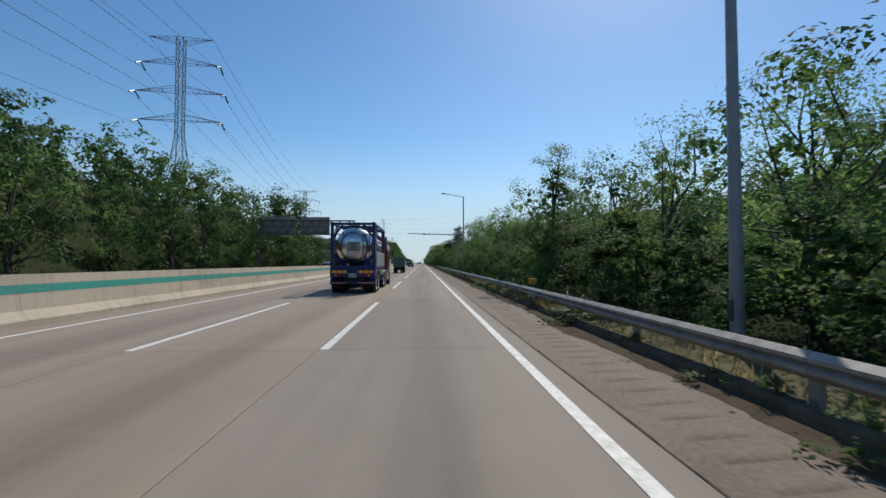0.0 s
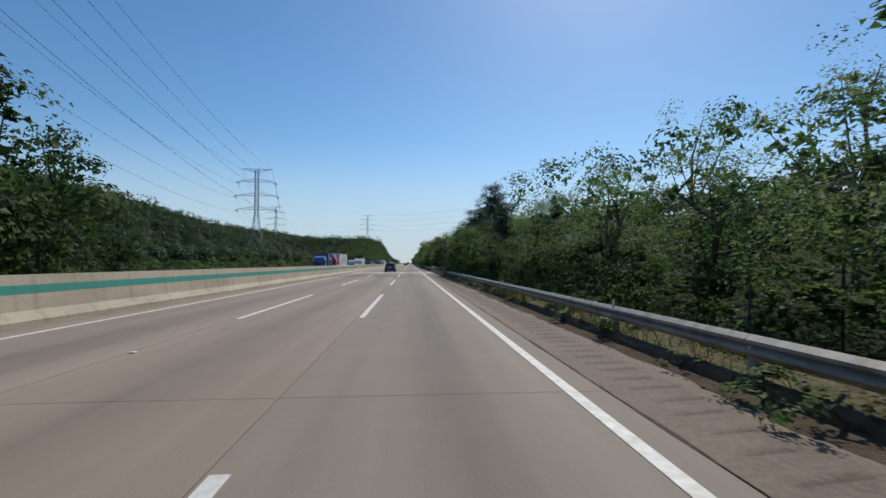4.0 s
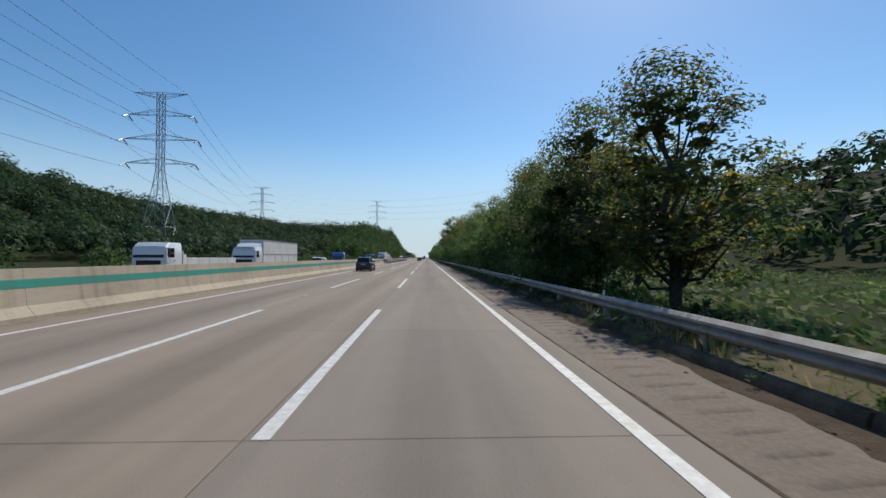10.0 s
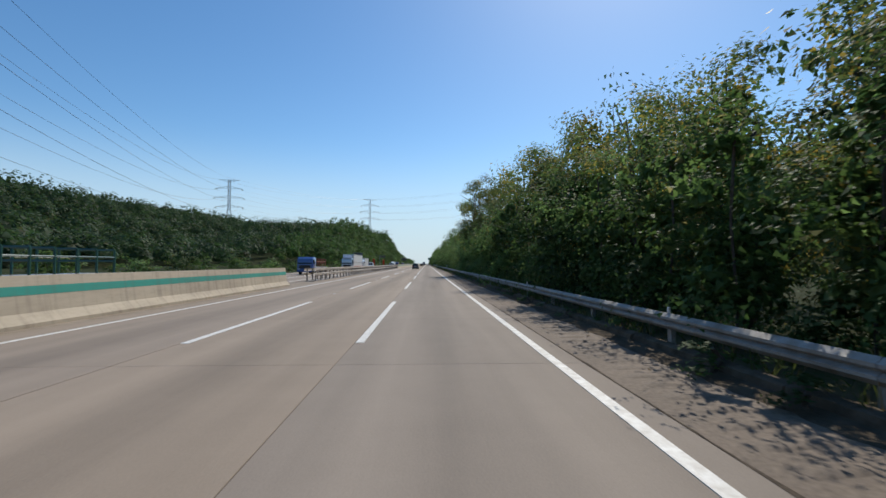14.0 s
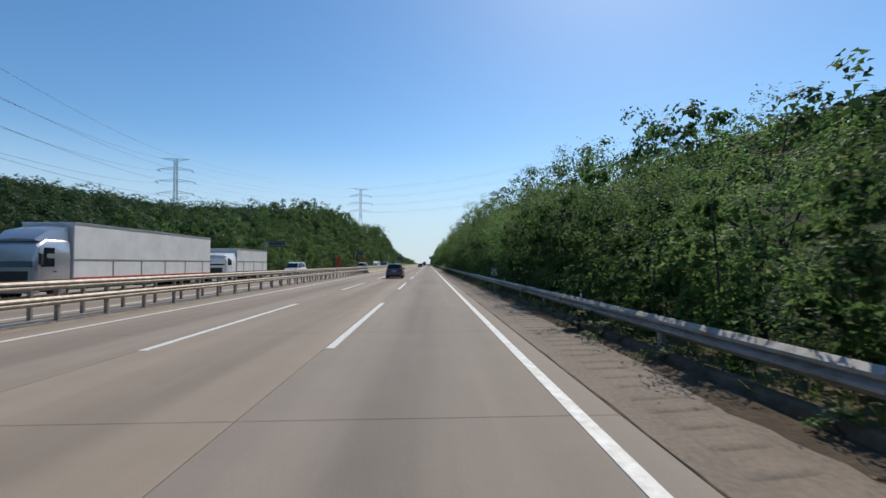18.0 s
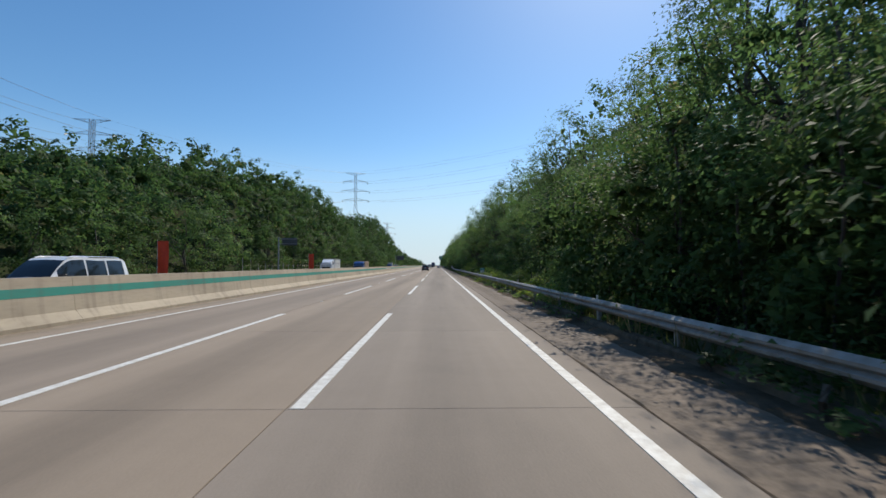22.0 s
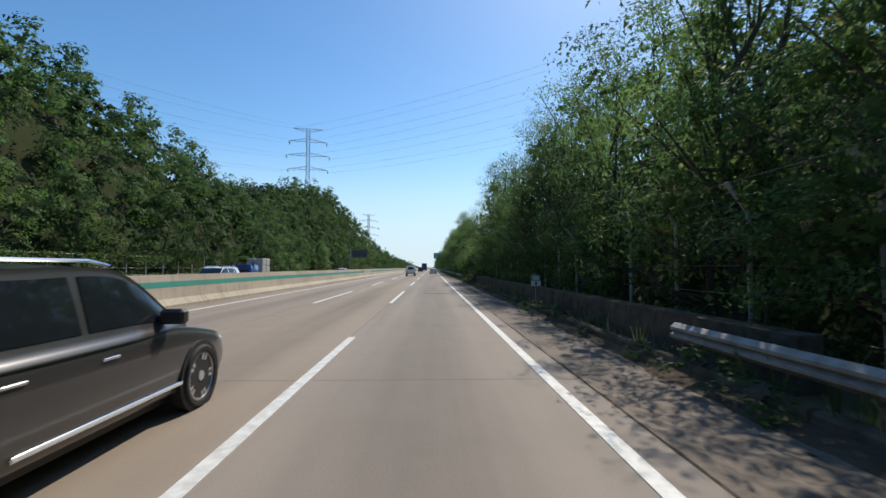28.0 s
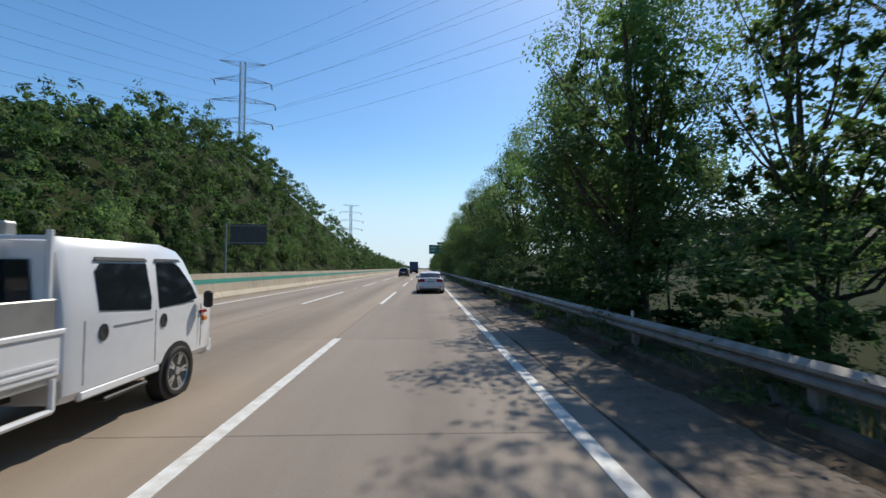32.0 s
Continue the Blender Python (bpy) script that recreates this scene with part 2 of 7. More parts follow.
M_BARRIER = stained("barrier_concrete", (0.5, 0.425, 0.315), (0.3, 0.25, 0.185))
M_BARRIER2 = mat("new_barrier_concrete", (0.5, 0.47, 0.42), 0.85, col2=(0.4, 0.37, 0.33), scale=1.5, bump=0.3)
M_GREEN = stained("green_band", (0.03, 0.29, 0.225), (0.07, 0.2, 0.16))
M_BLACK = mat("black_paint", (0.03, 0.03, 0.03), 0.6, col2=(0.06, 0.055, 0.05), scale=4)
M_WHITE = mat("white_paint", (0.75, 0.74, 0.7), 0.6, col2=(0.6, 0.58, 0.53), scale=4)
M_STEEL = mat("galvanised_steel", (0.36, 0.35, 0.33), 0.62, 0.35, col2=(0.22, 0.2, 0.17), scale=3)
M_STEEL_OLD = mat("weathered_steel", (0.4, 0.37, 0.33), 0.6, 0.5, col2=(0.25, 0.2, 0.15), scale=4)
M_POLE = mat("grey_pole_paint", (0.3, 0.32, 0.34), 0.5, 0.2, col2=(0.24, 0.25, 0.26), scale=3)
M_DARKPOLE = mat("dark_steel", (0.1, 0.105, 0.11), 0.55, 0.4, col2=(0.07, 0.07, 0.07), scale=3)
M_PYLON = mat("pylon_steel", (0.42, 0.44, 0.46), 0.5, 0.5, var=0.2, scale=0.4)
M_WIRE = mat("conductor", (0.16, 0.16, 0.17), 0.5, 0.6)
M_INSUL = mat("insulator", (0.06, 0.055, 0.05), 0.35)
M_GROUND = mat("soil_and_grass", (0.024, 0.038, 0.012), 0.95, col2=(0.042, 0.044, 0.02), scale=0.35, bump=0.6, bscale=6, spec=0.06)
M_VERGE = mat("dry_verge", (0.17, 0.13, 0.085), 0.95, col2=(0.09, 0.095, 0.04), scale=1.3, bump=0.8, bscale=14, spec=0.06)
M_BARK = mat("bark", (0.1, 0.08, 0.06), 0.9, col2=(0.05, 0.042, 0.035), scale=5, bump=0.8, bscale=18)
M_LEAF_A = leafy("locust_leaves", (0.062, 0.115, 0.042), (0.115, 0.17, 0.058), (0.165, 0.18, 0.07), trans=0.5, third=0.03)
M_LEAF_B = leafy("plane_leaves", (0.06, 0.095, 0.038), (0.12, 0.15, 0.052), (0.24, 0.19, 0.05), third=0.1, trans=0.5)
M_LEAF_P = leafy("pine_needles", (0.033, 0.062, 0.038), (0.055, 0.095, 0.05), (0.07, 0.08, 0.03), trans=0.2, third=0.02)
M_LEAF_S = leafy("shrub_leaves", (0.045, 0.085, 0.026), (0.085, 0.13, 0.042), (0.2, 0.19, 0.08), third=0.04, trans=0.4)
M_LEAF_H = leafy("hill_foliage", (0.036, 0.07, 0.026), (0.068, 0.11, 0.035), (0.1, 0.1, 0.04), trans=0.42, third=0.02)
M_LEAF_F = leafy("ridge_foliage", (0.026, 0.052, 0.024), (0.05, 0.085, 0.032), (0.075, 0.085, 0.035), trans=0.35, third=0.02)
M_LEAF_V = leafy("bright_creeper_leaves", (0.11, 0.17, 0.04), (0.17, 0.22, 0.055), (0.28, 0.24, 0.08), third=0.06, trans=0.5)
M_GRASS = leafy("grass_blades", (0.06, 0.085, 0.025), (0.11, 0.115, 0.042), (0.22, 0.17, 0.085), third=0.14)


# ---- mesh helpers ----
def mesh_of(name, verts, faces, material, smooth=False):
    me = bpy.data.meshes.new(name)
    me.from_pydata([tuple(v) for v in verts], [], [tuple(f) for f in faces])
    for mm in (material if isinstance(material, (list, tuple)) else [material]):
        me.materials.append(mm)
    if smooth:
        me.polygons.foreach_set("use_smooth", [True] * len(me.polygons))
    me.update()
    return me


def part(name, bm, material, parent=None, label="", smooth=False):
    """Link a bmesh (or a finished mesh) as one mesh object under a thing or a part."""
    if isinstance(bm, bpy.types.Mesh):
        me = bm
    else:
        me = bpy.data.meshes.new(name)
        bm.normal_update()
        bm.to_mesh(me)
        bm.free()
        me.materials.append(material)
        if smooth:
            me.polygons.foreach_set("use_smooth", [True] * len(me.polygons))
    ob = new(name, me)
    if parent:
        ob.parent = parent
    if label:
        ob["label"] = label
    return ob


def box(bm, x0, x1, y0, y1, z0, z1, bevel=0.0):
    vs = [bm.verts.new(p) for p in ((x0, y0, z0), (x1, y0, z0), (x1, y1, z0), (x0, y1, z0), (x0, y0, z1), (x1, y0, z1), (x1, y1, z1), (x0, y1, z1))]
    fs = [bm.faces.new([vs[i] for i in f]) for f in ((3, 2, 1, 0), (4, 5, 6, 7), (0, 1, 5, 4), (1, 2, 6, 5), (2, 3, 7, 6), (3, 0, 4, 7))]
    if bevel:
        bmesh.ops.bevel(bm, geom=list({e for f in fs for e in f.edges}), offset=bevel, segments=1, affect="EDGES")
    return bm


def boxes(*dims, bevel=0.0):
    bm = bmesh.new()
    for d in dims:
        box(bm, *d, bevel=bevel)
    return bm


def bar(bm, a, b, r, r2=None, n=8):
    """A round bar from a to b."""
    a, b = Vector(a), Vector(b)
    r2 = r if r2 is None else r2
    d = (b - a).normalized()
    u = d.cross(Vector((0, 0, 1)) if abs(d.z) < 0.9 else Vector((1, 0, 0))).normalized()
    w = d.cross(u)
    ra = [bm.verts.new(a + (u * math.cos(2 * math.pi * i / n) + w * math.sin(2 * math.pi * i / n)) * r) for i in range(n)]
    rb = [bm.verts.new(b + (u * math.cos(2 * math.pi * i / n) + w * math.sin(2 * math.pi * i / n)) * r2) for i in range(n)]
    for i in range(n):
        bm.faces.new((ra[i], ra[(i + 1) % n], rb[(i + 1) % n], rb[i]))
    bm.faces.new(ra[::-1])
    bm.faces.new(rb)
    return bm


def bars(items, r, n=6):
    bm = bmesh.new()
    for a, b in items:
        bar(bm, a, b, r, n=n)
    return bm


def tube(bm, pts, r, n=5):
    """One unbroken round tube along a line of points."""
    rings = []
    pts = [Vector(p) for p in pts]
    for i, p in enumerate(pts):
        d = (pts[min(i + 1, len(pts) - 1)] - pts[max(i - 1, 0)]).normalized()
        u = d.cross(Vector((0, 0, 1)) if abs(d.z) < 0.9 else Vector((1, 0, 0))).normalized()
        w = d.cross(u)
        rings.append([bm.verts.new(p + (u * math.cos(2 * math.pi * k / n) + w * math.sin(2 * math.pi * k / n)) * r) for k in range(n)])
    for a, b in zip(rings, rings[1:]):
        for k in range(n):
            bm.faces.new((a[k], a[(k + 1) % n], b[(k + 1) % n], b[k]))
    bm.faces.new(rings[0][::-1])
    bm.faces.new(rings[-1])
    return bm


def extrude_y(bm, section, y0, y1):
    """A closed section of (x, z), drawn along the road."""
    a = [bm.verts.new((x, y0, z)) for x, z in section]
    b = [bm.verts.new((x, y1, z)) for x, z in section]
    n = len(section)
    for i in range(n):
        bm.faces.new((a[i], a[(i + 1) % n], b[(i + 1) % n], b[i]))
    bm.faces.new(a[::-1])
    bm.faces.new(b)
    return bm


def extrude_x(bm, section, x0, x1):
    """A closed section of (y, z), drawn across."""
    a = [bm.verts.new((x0, y, z)) for y, z in section]
    b = [bm.verts.new((x1, y, z)) for y, z in section]
    n = len(section)
    for i in range(n):
        bm.faces.new((a[i], a[(i + 1) % n], b[(i + 1) % n], b[i]))
    bm.faces.new(a[::-1])
    bm.faces.new(b)
    bmesh.ops.recalc_face_normals(bm, faces=bm.faces)
    return bm


def step(v, a, b):
    k = min(1.0, max(0.0, (v - a) / (b - a)))
    return k * k * (3 - 2 * k)


def lerp(v, xs, ys):
    return float(np.interp(v, xs, ys))


def empty(name, x=0, y=0, z=0, rz=0):
    ob = new(name)
    ob.matrix_basis = pose(x, y, z, 0, 0, rz)
    return ob


# ---- the land ----
Y0, Y1 = -60.0, 1180.0
LEFT_CREST = ([-200, 30, 95, 112, 395, 430, 455, 478, 500, 525, 560, 580, 600, 620, 645, 665, 685, 705, 740, 780, 850, 950, 1400],
              [14, 14, 12, 1.2, 1.2, 5, 8, 11.5, 17.5, 21, 24, 24, 22, 18, 11.5, 13, 20, 27, 31, 27, 18, 9, 3])
RIGHT_CREST = ([-200, 90, 125, 185, 325, 345, 365, 400, 440, 520, 582, 597, 625, 650, 720, 1400],
               [2, 1.5, 0, 0, 0, 2.5, 5.5, 8, 11, 12.5, 12, 2, 0.6, 0.6, 1.5, 3])


def land(x, y):
    """Height of the ground beside the road."""
    z = -0.35
    if x < -23:
        z += max(lerp(y, *LEFT_CREST) * step(-x, 24.5, 47), lerp(y, [-300, 150, 320, 380, 450, 530, 700, 800, 1300], [40, 36, 33, 28, 28, 31, 35, 36, 24]) * step(-x, 62, 165))
        z += 0.5 * noise.noise((x * 0.08, y * 0.08, 1.0)) * step(-x, 24, 30)
    if x > 6.6:
        z += 0.25 * step(x, 6.6, 8)
        z += lerp(y, *RIGHT_CREST) * step(x, 8.0, 22) + lerp(y, [-300, 0, 300, 480, 640, 1300], [17, 15, 24, 26, 12, 10]) * step(x, 40, 110)
        z += 0.5 * noise.noise((x * 0.08, y * 0.08, 4.0)) * step(x, 8, 14)
    return z


gx = [-2600, -1200, -600, -320, -230, -190, -165, -150, -135, -120, -105, -92, -80, -70, -62, -55, -50, -46, -42, -38, -34, -30, -27, -25, -23.2, -16, -8, 0, 5, 6.5, 7.2, 8, 9.5, 11, 13, 15, 17, 19, 22, 26, 32, 40, 50, 60, 75, 90, 110, 140, 230, 600, 1200, 2600]
gy = [-1500, -500, -200] + [-100 + 8 * i for i in range(131)] + [970, 1010, 1060, 1120, 1200, 1350, 1600, 2200, 4200]
gv = [(x, y, land(x, y) if abs(x) < 700 else 6.0) for y in gy for x in gx]
gw = len(gx)
gf = [(j * gw + i, j * gw + i + 1, (j + 1) * gw + i + 1, (j + 1) * gw + i) for j in range(len(gy) - 1) for i in range(gw - 1)]
ground = new("ground", mesh_of("ground", gv, gf, M_GROUND, smooth=True))
tagged(ground, "rolling ground of soil and rough grass beside the motorway", "ground", kind="structure")


# ---- the carriageway ----
road = part("road", boxes((-10.4, 5.9, Y0, Y1, -0.34, -0.009)), M_JOINT)
tagged(road, "three-lane motorway of worn tan concrete slabs with dark joints", "road", kind="structure")
SLAB = 6.0
slab_own = mesh_of("slab", *(lambda b: ([v.co[:] for v in b.verts], [[v.index for v in f.verts] for f in b.faces]))(
    (lambda b: (b.verts.index_update(), b)[1])(boxes((-0.115, 4.06, 0.004, SLAB - 0.004, -0.2, 0.0), bevel=0.003))), M_SLAB_OWN)
slab_mid = mesh_of("slab", *(lambda b: ([v.co[:] for v in b.verts], [[v.index for v in f.verts] for f in b.faces]))(
    (lambda b: (b.verts.index_update(), b)[1])(boxes((-3.744, -0.129, 0.004, SLAB - 0.004, -0.2, 0.0), bevel=0.003))), M_SLAB)
for k in range(-3, 117):
    for me in (slab_own, slab_mid):
        s = new("slab", me)
        s.location.y = SLAB * k
        s.parent = road
rest = bmesh.new()
for k in range(-10, 197):
    y = SLAB * k
    box(rest, -8.45, -3.76, y + 0.004, y + SLAB - 0.004, -0.2, 0.0)
    if not -3 <= k < 117:
        box(rest, -0.115, 4.06, y + 0.004, y + SLAB - 0.004, -0.2, 0.0)
        box(rest, -3.74, -0.135, y + 0.004, y + SLAB - 0.004, -0.2, 0.0)
far_slabs = part("slabs", rest, M_SLAB_FAR, road)
far_slabs["kind"] = "stuff"
part("gutter", boxes((-10.2, -8.47, Y0, Y1, -0.2, -0.004)), mat("gutter_dirt", (0.2, 0.15, 0.1), 0.95, col2=(0.3, 0.25, 0.19), scale=1.1, bump=0.5, bscale=30), road)
shoulder = part("shoulder", boxes((4.085, 5.82, Y0, Y1, -0.2, -0.003)), M_SHOULDER)
tagged(shoulder, "dusty brown concrete hard shoulder beside the slow lane", "shoulder", kind="structure")

# ribs pressed into the shoulder, none on the bridge
rib = bmesh.new()
for k in range(1440):
    y = -16 + 0.5 * k + random.uniform(-0.03, 0.03)
    if 134 < y < 154:
        continue
    x0, x1 = 4.42 + random.uniform(-0.04, 0.05), 5.2 + random.uniform(-0.1, 0.08)
    vs = []
    for x, e in ((x0, 0.0), (x0 + 0.12, 1.0), (x1 - 0.15, 1.0), (x1, 0.0)):
        vs.append([rib.verts.new((x, y + dy + 0.12 * (x - 4.5), -0.005 + h * e)) for dy, h in ((0.0, 0.0), (0.03, 0.016), (0.09, 0.024), (0.17, 0.019), (0.27, 0.007), (0.34, 0.0))])
    for p, q in zip(vs, vs[1:]):
        for i in range(5):
            rib.faces.new((p[i], q[i], q[i + 1], p[i + 1]))
ribs = part("rumble_ribs", rib, M_SHOULDER, shoulder, smooth=True)
ribs["kind"] = "stuff"

opposite = part("opposite_road", boxes((-23.0, -10.42, Y0, Y1, -0.33, -0.003)), M_SLAB_FAR)
tagged(opposite, "opposite carriageway of tan concrete beyond the median", "road", kind="structure")
for x in (-22.3, -18.7, -15.0, -11.3):
    part("line", boxes((x - 0.08, x + 0.08, Y0, Y1, -0.05, 0.002)), M_LINE, opposite)

# bridge deck, overlays and patches
deck = part("bridge_deck", boxes((-8.4, 5.8, 136.0, 152.6, -0.05, 0.004)), M_DECK)
tagged(deck, "pale smooth concrete bridge deck across all lanes", "bridge deck", kind="structure")
for n_, (x0, x1, y0, y1, mm) in enumerate(((-8.4, -0.14, 119.5, 135.97, M_ASPHALT), (-0.11, 2.05, 117.0, 135.97, M_ASPHALT), (-8.4, 4.0, 152.63, 163.6, M_ASPHALT), (-3.7, 4.0, 163.63, 175.0, mat("grey_overlay", (0.2, 0.19, 0.175), 0.85, col2=(0.15, 0.142, 0.13), scale=0.8, bump=0.3)))):
    p = part("asphalt_overlay", boxes((x0, x1, y0, y1, -0.02, 0.005)), mm)
    tagged(p, "grey asphalt overlay laid on the concrete slabs", "asphalt", kind="structure")


def blot(bm, cx, cy, rx, ry, z=0.008, n=26):
    c = bm.verts.new((cx, cy, z))
    ring = [bm.verts.new((cx + rx * math.cos(a) * (1 + 0.9 * noise.noise((math.cos(a) * 3 + cx, math.sin(a) * 3 + cy, 0))), cy + ry * math.sin(a) * (1 + 0.9 * noise.noise((math.sin(a) * 3, math.cos(a) * 3 + cx, 3))), z)) for a in (2 * math.pi * i / n for i in range(n))]
    low = [bm.verts.new((v.co.x * 1.0, v.co.y, z - 0.008)) for v in ring]
    for i in range(n):
        bm.faces.new((c, ring[i], ring[(i + 1) % n]))
        bm.faces.new((ring[i], low[i], low[(i + 1) % n], ring[(i + 1) % n]))
    return bm


for cx, cy, rx, ry in ((2.75, 61.55, 0.5, 0.42), (1.2, 152.0, 0.5, 0.35), (0.8, 155.6, 0.55, 0.75), (2.05, 567.5, 0.55, 0.22), (-2.6, 300.0, 0.25, 0.5), (2.2, 132.5, 0.7, 1.0)):
    p = part("tar_patch", blot(bmesh.new(), cx, cy, rx, ry * 0.5), M_PATCH)
    tagged(p, "dark tar repair patch on the concrete lane", "patch", group="tar patches", kind="structure")

# painted lines
marks = tagged(empty("lane_markings"), "worn white painted lane lines", "road marking", kind="structure")
dash_me = mesh_of("dash", [(-0.085, 0, 0.009), (0.085, 0, 0.009), (0.085, 10, 0.009), (-0.085, 10, 0.009), (-0.085, 0, 0.001), (0.085, 0, 0.001), (0.085, 10, 0.001), (-0.085, 10, 0.001)],
                  [(0, 1, 2, 3), (4, 5, 1, 0), (5, 6, 2, 1), (6, 7, 3, 2), (7, 4, 0, 3)], M_LINE)
for k in range(-2, 56):
    for x in (0.0, -3.66):
        d = new("dash", dash_me)
        d.location = (x + random.uniform(-0.01, 0.01) + (lerp(20 * k, [0, 110, 140, 175, 215, 400, 440, 490, 560, 700], [0, 0.02, 0.05, 0.05, -0.02, 0, 0.02, -0.03, -0.06, -0.03]) if x == 0.0 else 0), 20 * k, 0)
        d.parent = marks
for x, w in ((3.6, 0.085), (-7.5, 0.075)):
    part("edge_line", boxes((x - w, x + w, Y0, Y1, -0.02, 0.009)), M_LINE, marks)
stud_me = mesh_of("road_stud", *(lambda b: ([v.co[:] for v in b.verts], [[v.index for v in f.verts] for f in b.faces]))(
    (lambda b: (b.verts.index_update(), b)[1])(boxes((-0.06, 0.06, -0.05, 0.05, 0.0, 0.022), bevel=0.012))), M_WHITE)
for k in range(0, 35):
    d = new("road_stud", stud_me)
    d.location = (-3.66, 20 * k + 15, 0.003)
    d.parent = marks

# ---- median barrier ----
SEC = [(-8.88, -0.05), (-8.88, 0.1), (-9.1, 0.36), (-9.24, 1.35), (-9.56, 1.35), (-9.7, 0.36), (-9.92, 0.1), (-9.92, -0.05)]
median = tagged(empty("median_barrier"), "sand-coloured concrete median barrier with a green painted band", "barrier", kind="structure")


def centred(bm):
    bm.verts.index_update()
    return [v.co[:] for v in bm.verts], [[v.index for v in f.verts] for f in bm.faces]


SEGL = 8.0
seg_me = mesh_of("barrier_segment", *centred(extrude_y(bmesh.new(), SEC, 0.006, SEGL - 0.006)), M_BARRIER)
face_x = lambda z: -9.1 - 0.14 * (z - 0.36) / 0.99 + 0.005
band_me = mesh_of("green_band", [(face_x(0.83), 0, 0.83), (face_x(0.83), SEGL, 0.83), (face_x(1.07), SEGL, 1.07), (face_x(1.07), 0, 1.07), (face_x(0.83) - 0.03, 0, 0.83), (face_x(0.83) - 0.03, SEGL, 0.83), (face_x(1.07) - 0.03, SEGL, 1.07), (face_x(1.07) - 0.03, 0, 1.07)],
                  [(0, 1, 2, 3), (4, 5, 1, 0), (3, 2, 6, 7)], M_GREEN)
STRIPED = ((156, 164), (244, 260), (508, 520), (612, 624))
y = Y0
while y < Y1 - 1:
    if y + SEGL <= 289 or y >= 411:
        if not 57 < y < 63:
            s = new("barrier_segment", seg_me)
            s.location.y = y
            s.parent = median
        striped = any(a <= y + 4 < b for a, b in STRIPED)
        if not striped and not 57 < y < 63:
            s = new("green_band", band_me)
            s.location.y = y
            s.parent = median
        if striped:
            part("white_band", mesh_of("white_band", [(face_x(0.8), y, 0.8), (face_x(0.8), y + SEGL, 0.8), (face_x(1.1), y + SEGL, 1.1), (face_x(1.1), y, 1.1)], [(0, 1, 2, 3)], M_WHITE), None, median)
            for k in range(8):
                a = y + 0.1 + k
                part("black_chevron", mesh_of("black_chevron", [(face_x(0.8) + 0.005, a, 0.8), (face_x(0.8) + 0.005, a + 0.5, 0.8), (face_x(1.1) + 0.005, a + 0.85, 1.1), (face_x(1.1) + 0.005, a + 0.35, 1.1)], [(0, 1, 2, 3)], M_BLACK), None, median)
    y += SEGL
part("new_segment", extrude_y(bmesh.new(), [(-8.72, 0.02), (-8.72, 0.14), (-9.0, 0.4), (-9.1, 1.36), (-9.7, 1.36), (-9.8, 0.4), (-9.95, 0.02)], 58.9, 63.4), M_BARRIER2, median, "pale newer concrete segment with no band")
part("barrier_segment", extrude_y(bmesh.new(), SEC, 63.41, 67.99), M_BARRIER, median)
part("green_band", mesh_of("green_band", [(face_x(0.83), 63.42, 0.83), (face_x(0.83), 67.98, 0.83), (face_x(1.07), 67.98, 1.07), (face_x(1.07), 63.42, 1.07)], [(0, 1, 2, 3)], M_GREEN), None, median)

# movable steel median rail
rail_y0, rail_y1 = 292.0, 412.0
mrail = tagged(empty("median_guardrail"), "double weathered steel median guardrail on short posts", "guardrail", kind="structure")


def wbeam(x, z, side=1, d=0.05, h=0.31):
    """Section of a two-ridged steel beam."""
    pts = [(0, 0), (d, 0.22), (d, 0.36), (0.2 * d, 0.5), (d, 0.64), (d, 0.78), (0, 1.0)]
    return [(x + side * a, z + b * h) for a, b in pts] + [(x + side * (a - 0.012), z + b * h) for a, b in pts[::-1]]


post_me = mesh_of("post", *centred(boxes((-0.06, 0.06, -0.05, 0.05, -0.05, 1.2), bevel=0.01)), M_STEEL_OLD)
for xr, sd in ((-9.15, 1), (-9.95, -1)):
    yy = rail_y0
    while yy < rail_y1 - 1:
        for z, h in ((0.98, 0.26), (0.52, 0.26)):
            part("beam", extrude_y(bmesh.new(), wbeam(xr + sd * 0.07, z, sd, h=h), yy, yy + 4.0), M_STEEL_OLD, mrail)
        for k in range(2):
            q = new("post", post_me)
            q.location = (xr, yy + 0.7 + 2.0 * k, 0)
            q.parent = mrail
        yy += 4.0
part("end_plate", boxes((-9.98, -9.1, 411.6, 412.2, 0.0, 1.28), bevel=0.02), M_STEEL_OLD, mrail)
part("base_rail", boxes((-9.98, -9.1, rail_y0, rail_y1, -0.01, 0.05)), M_STEEL_OLD, mrail)

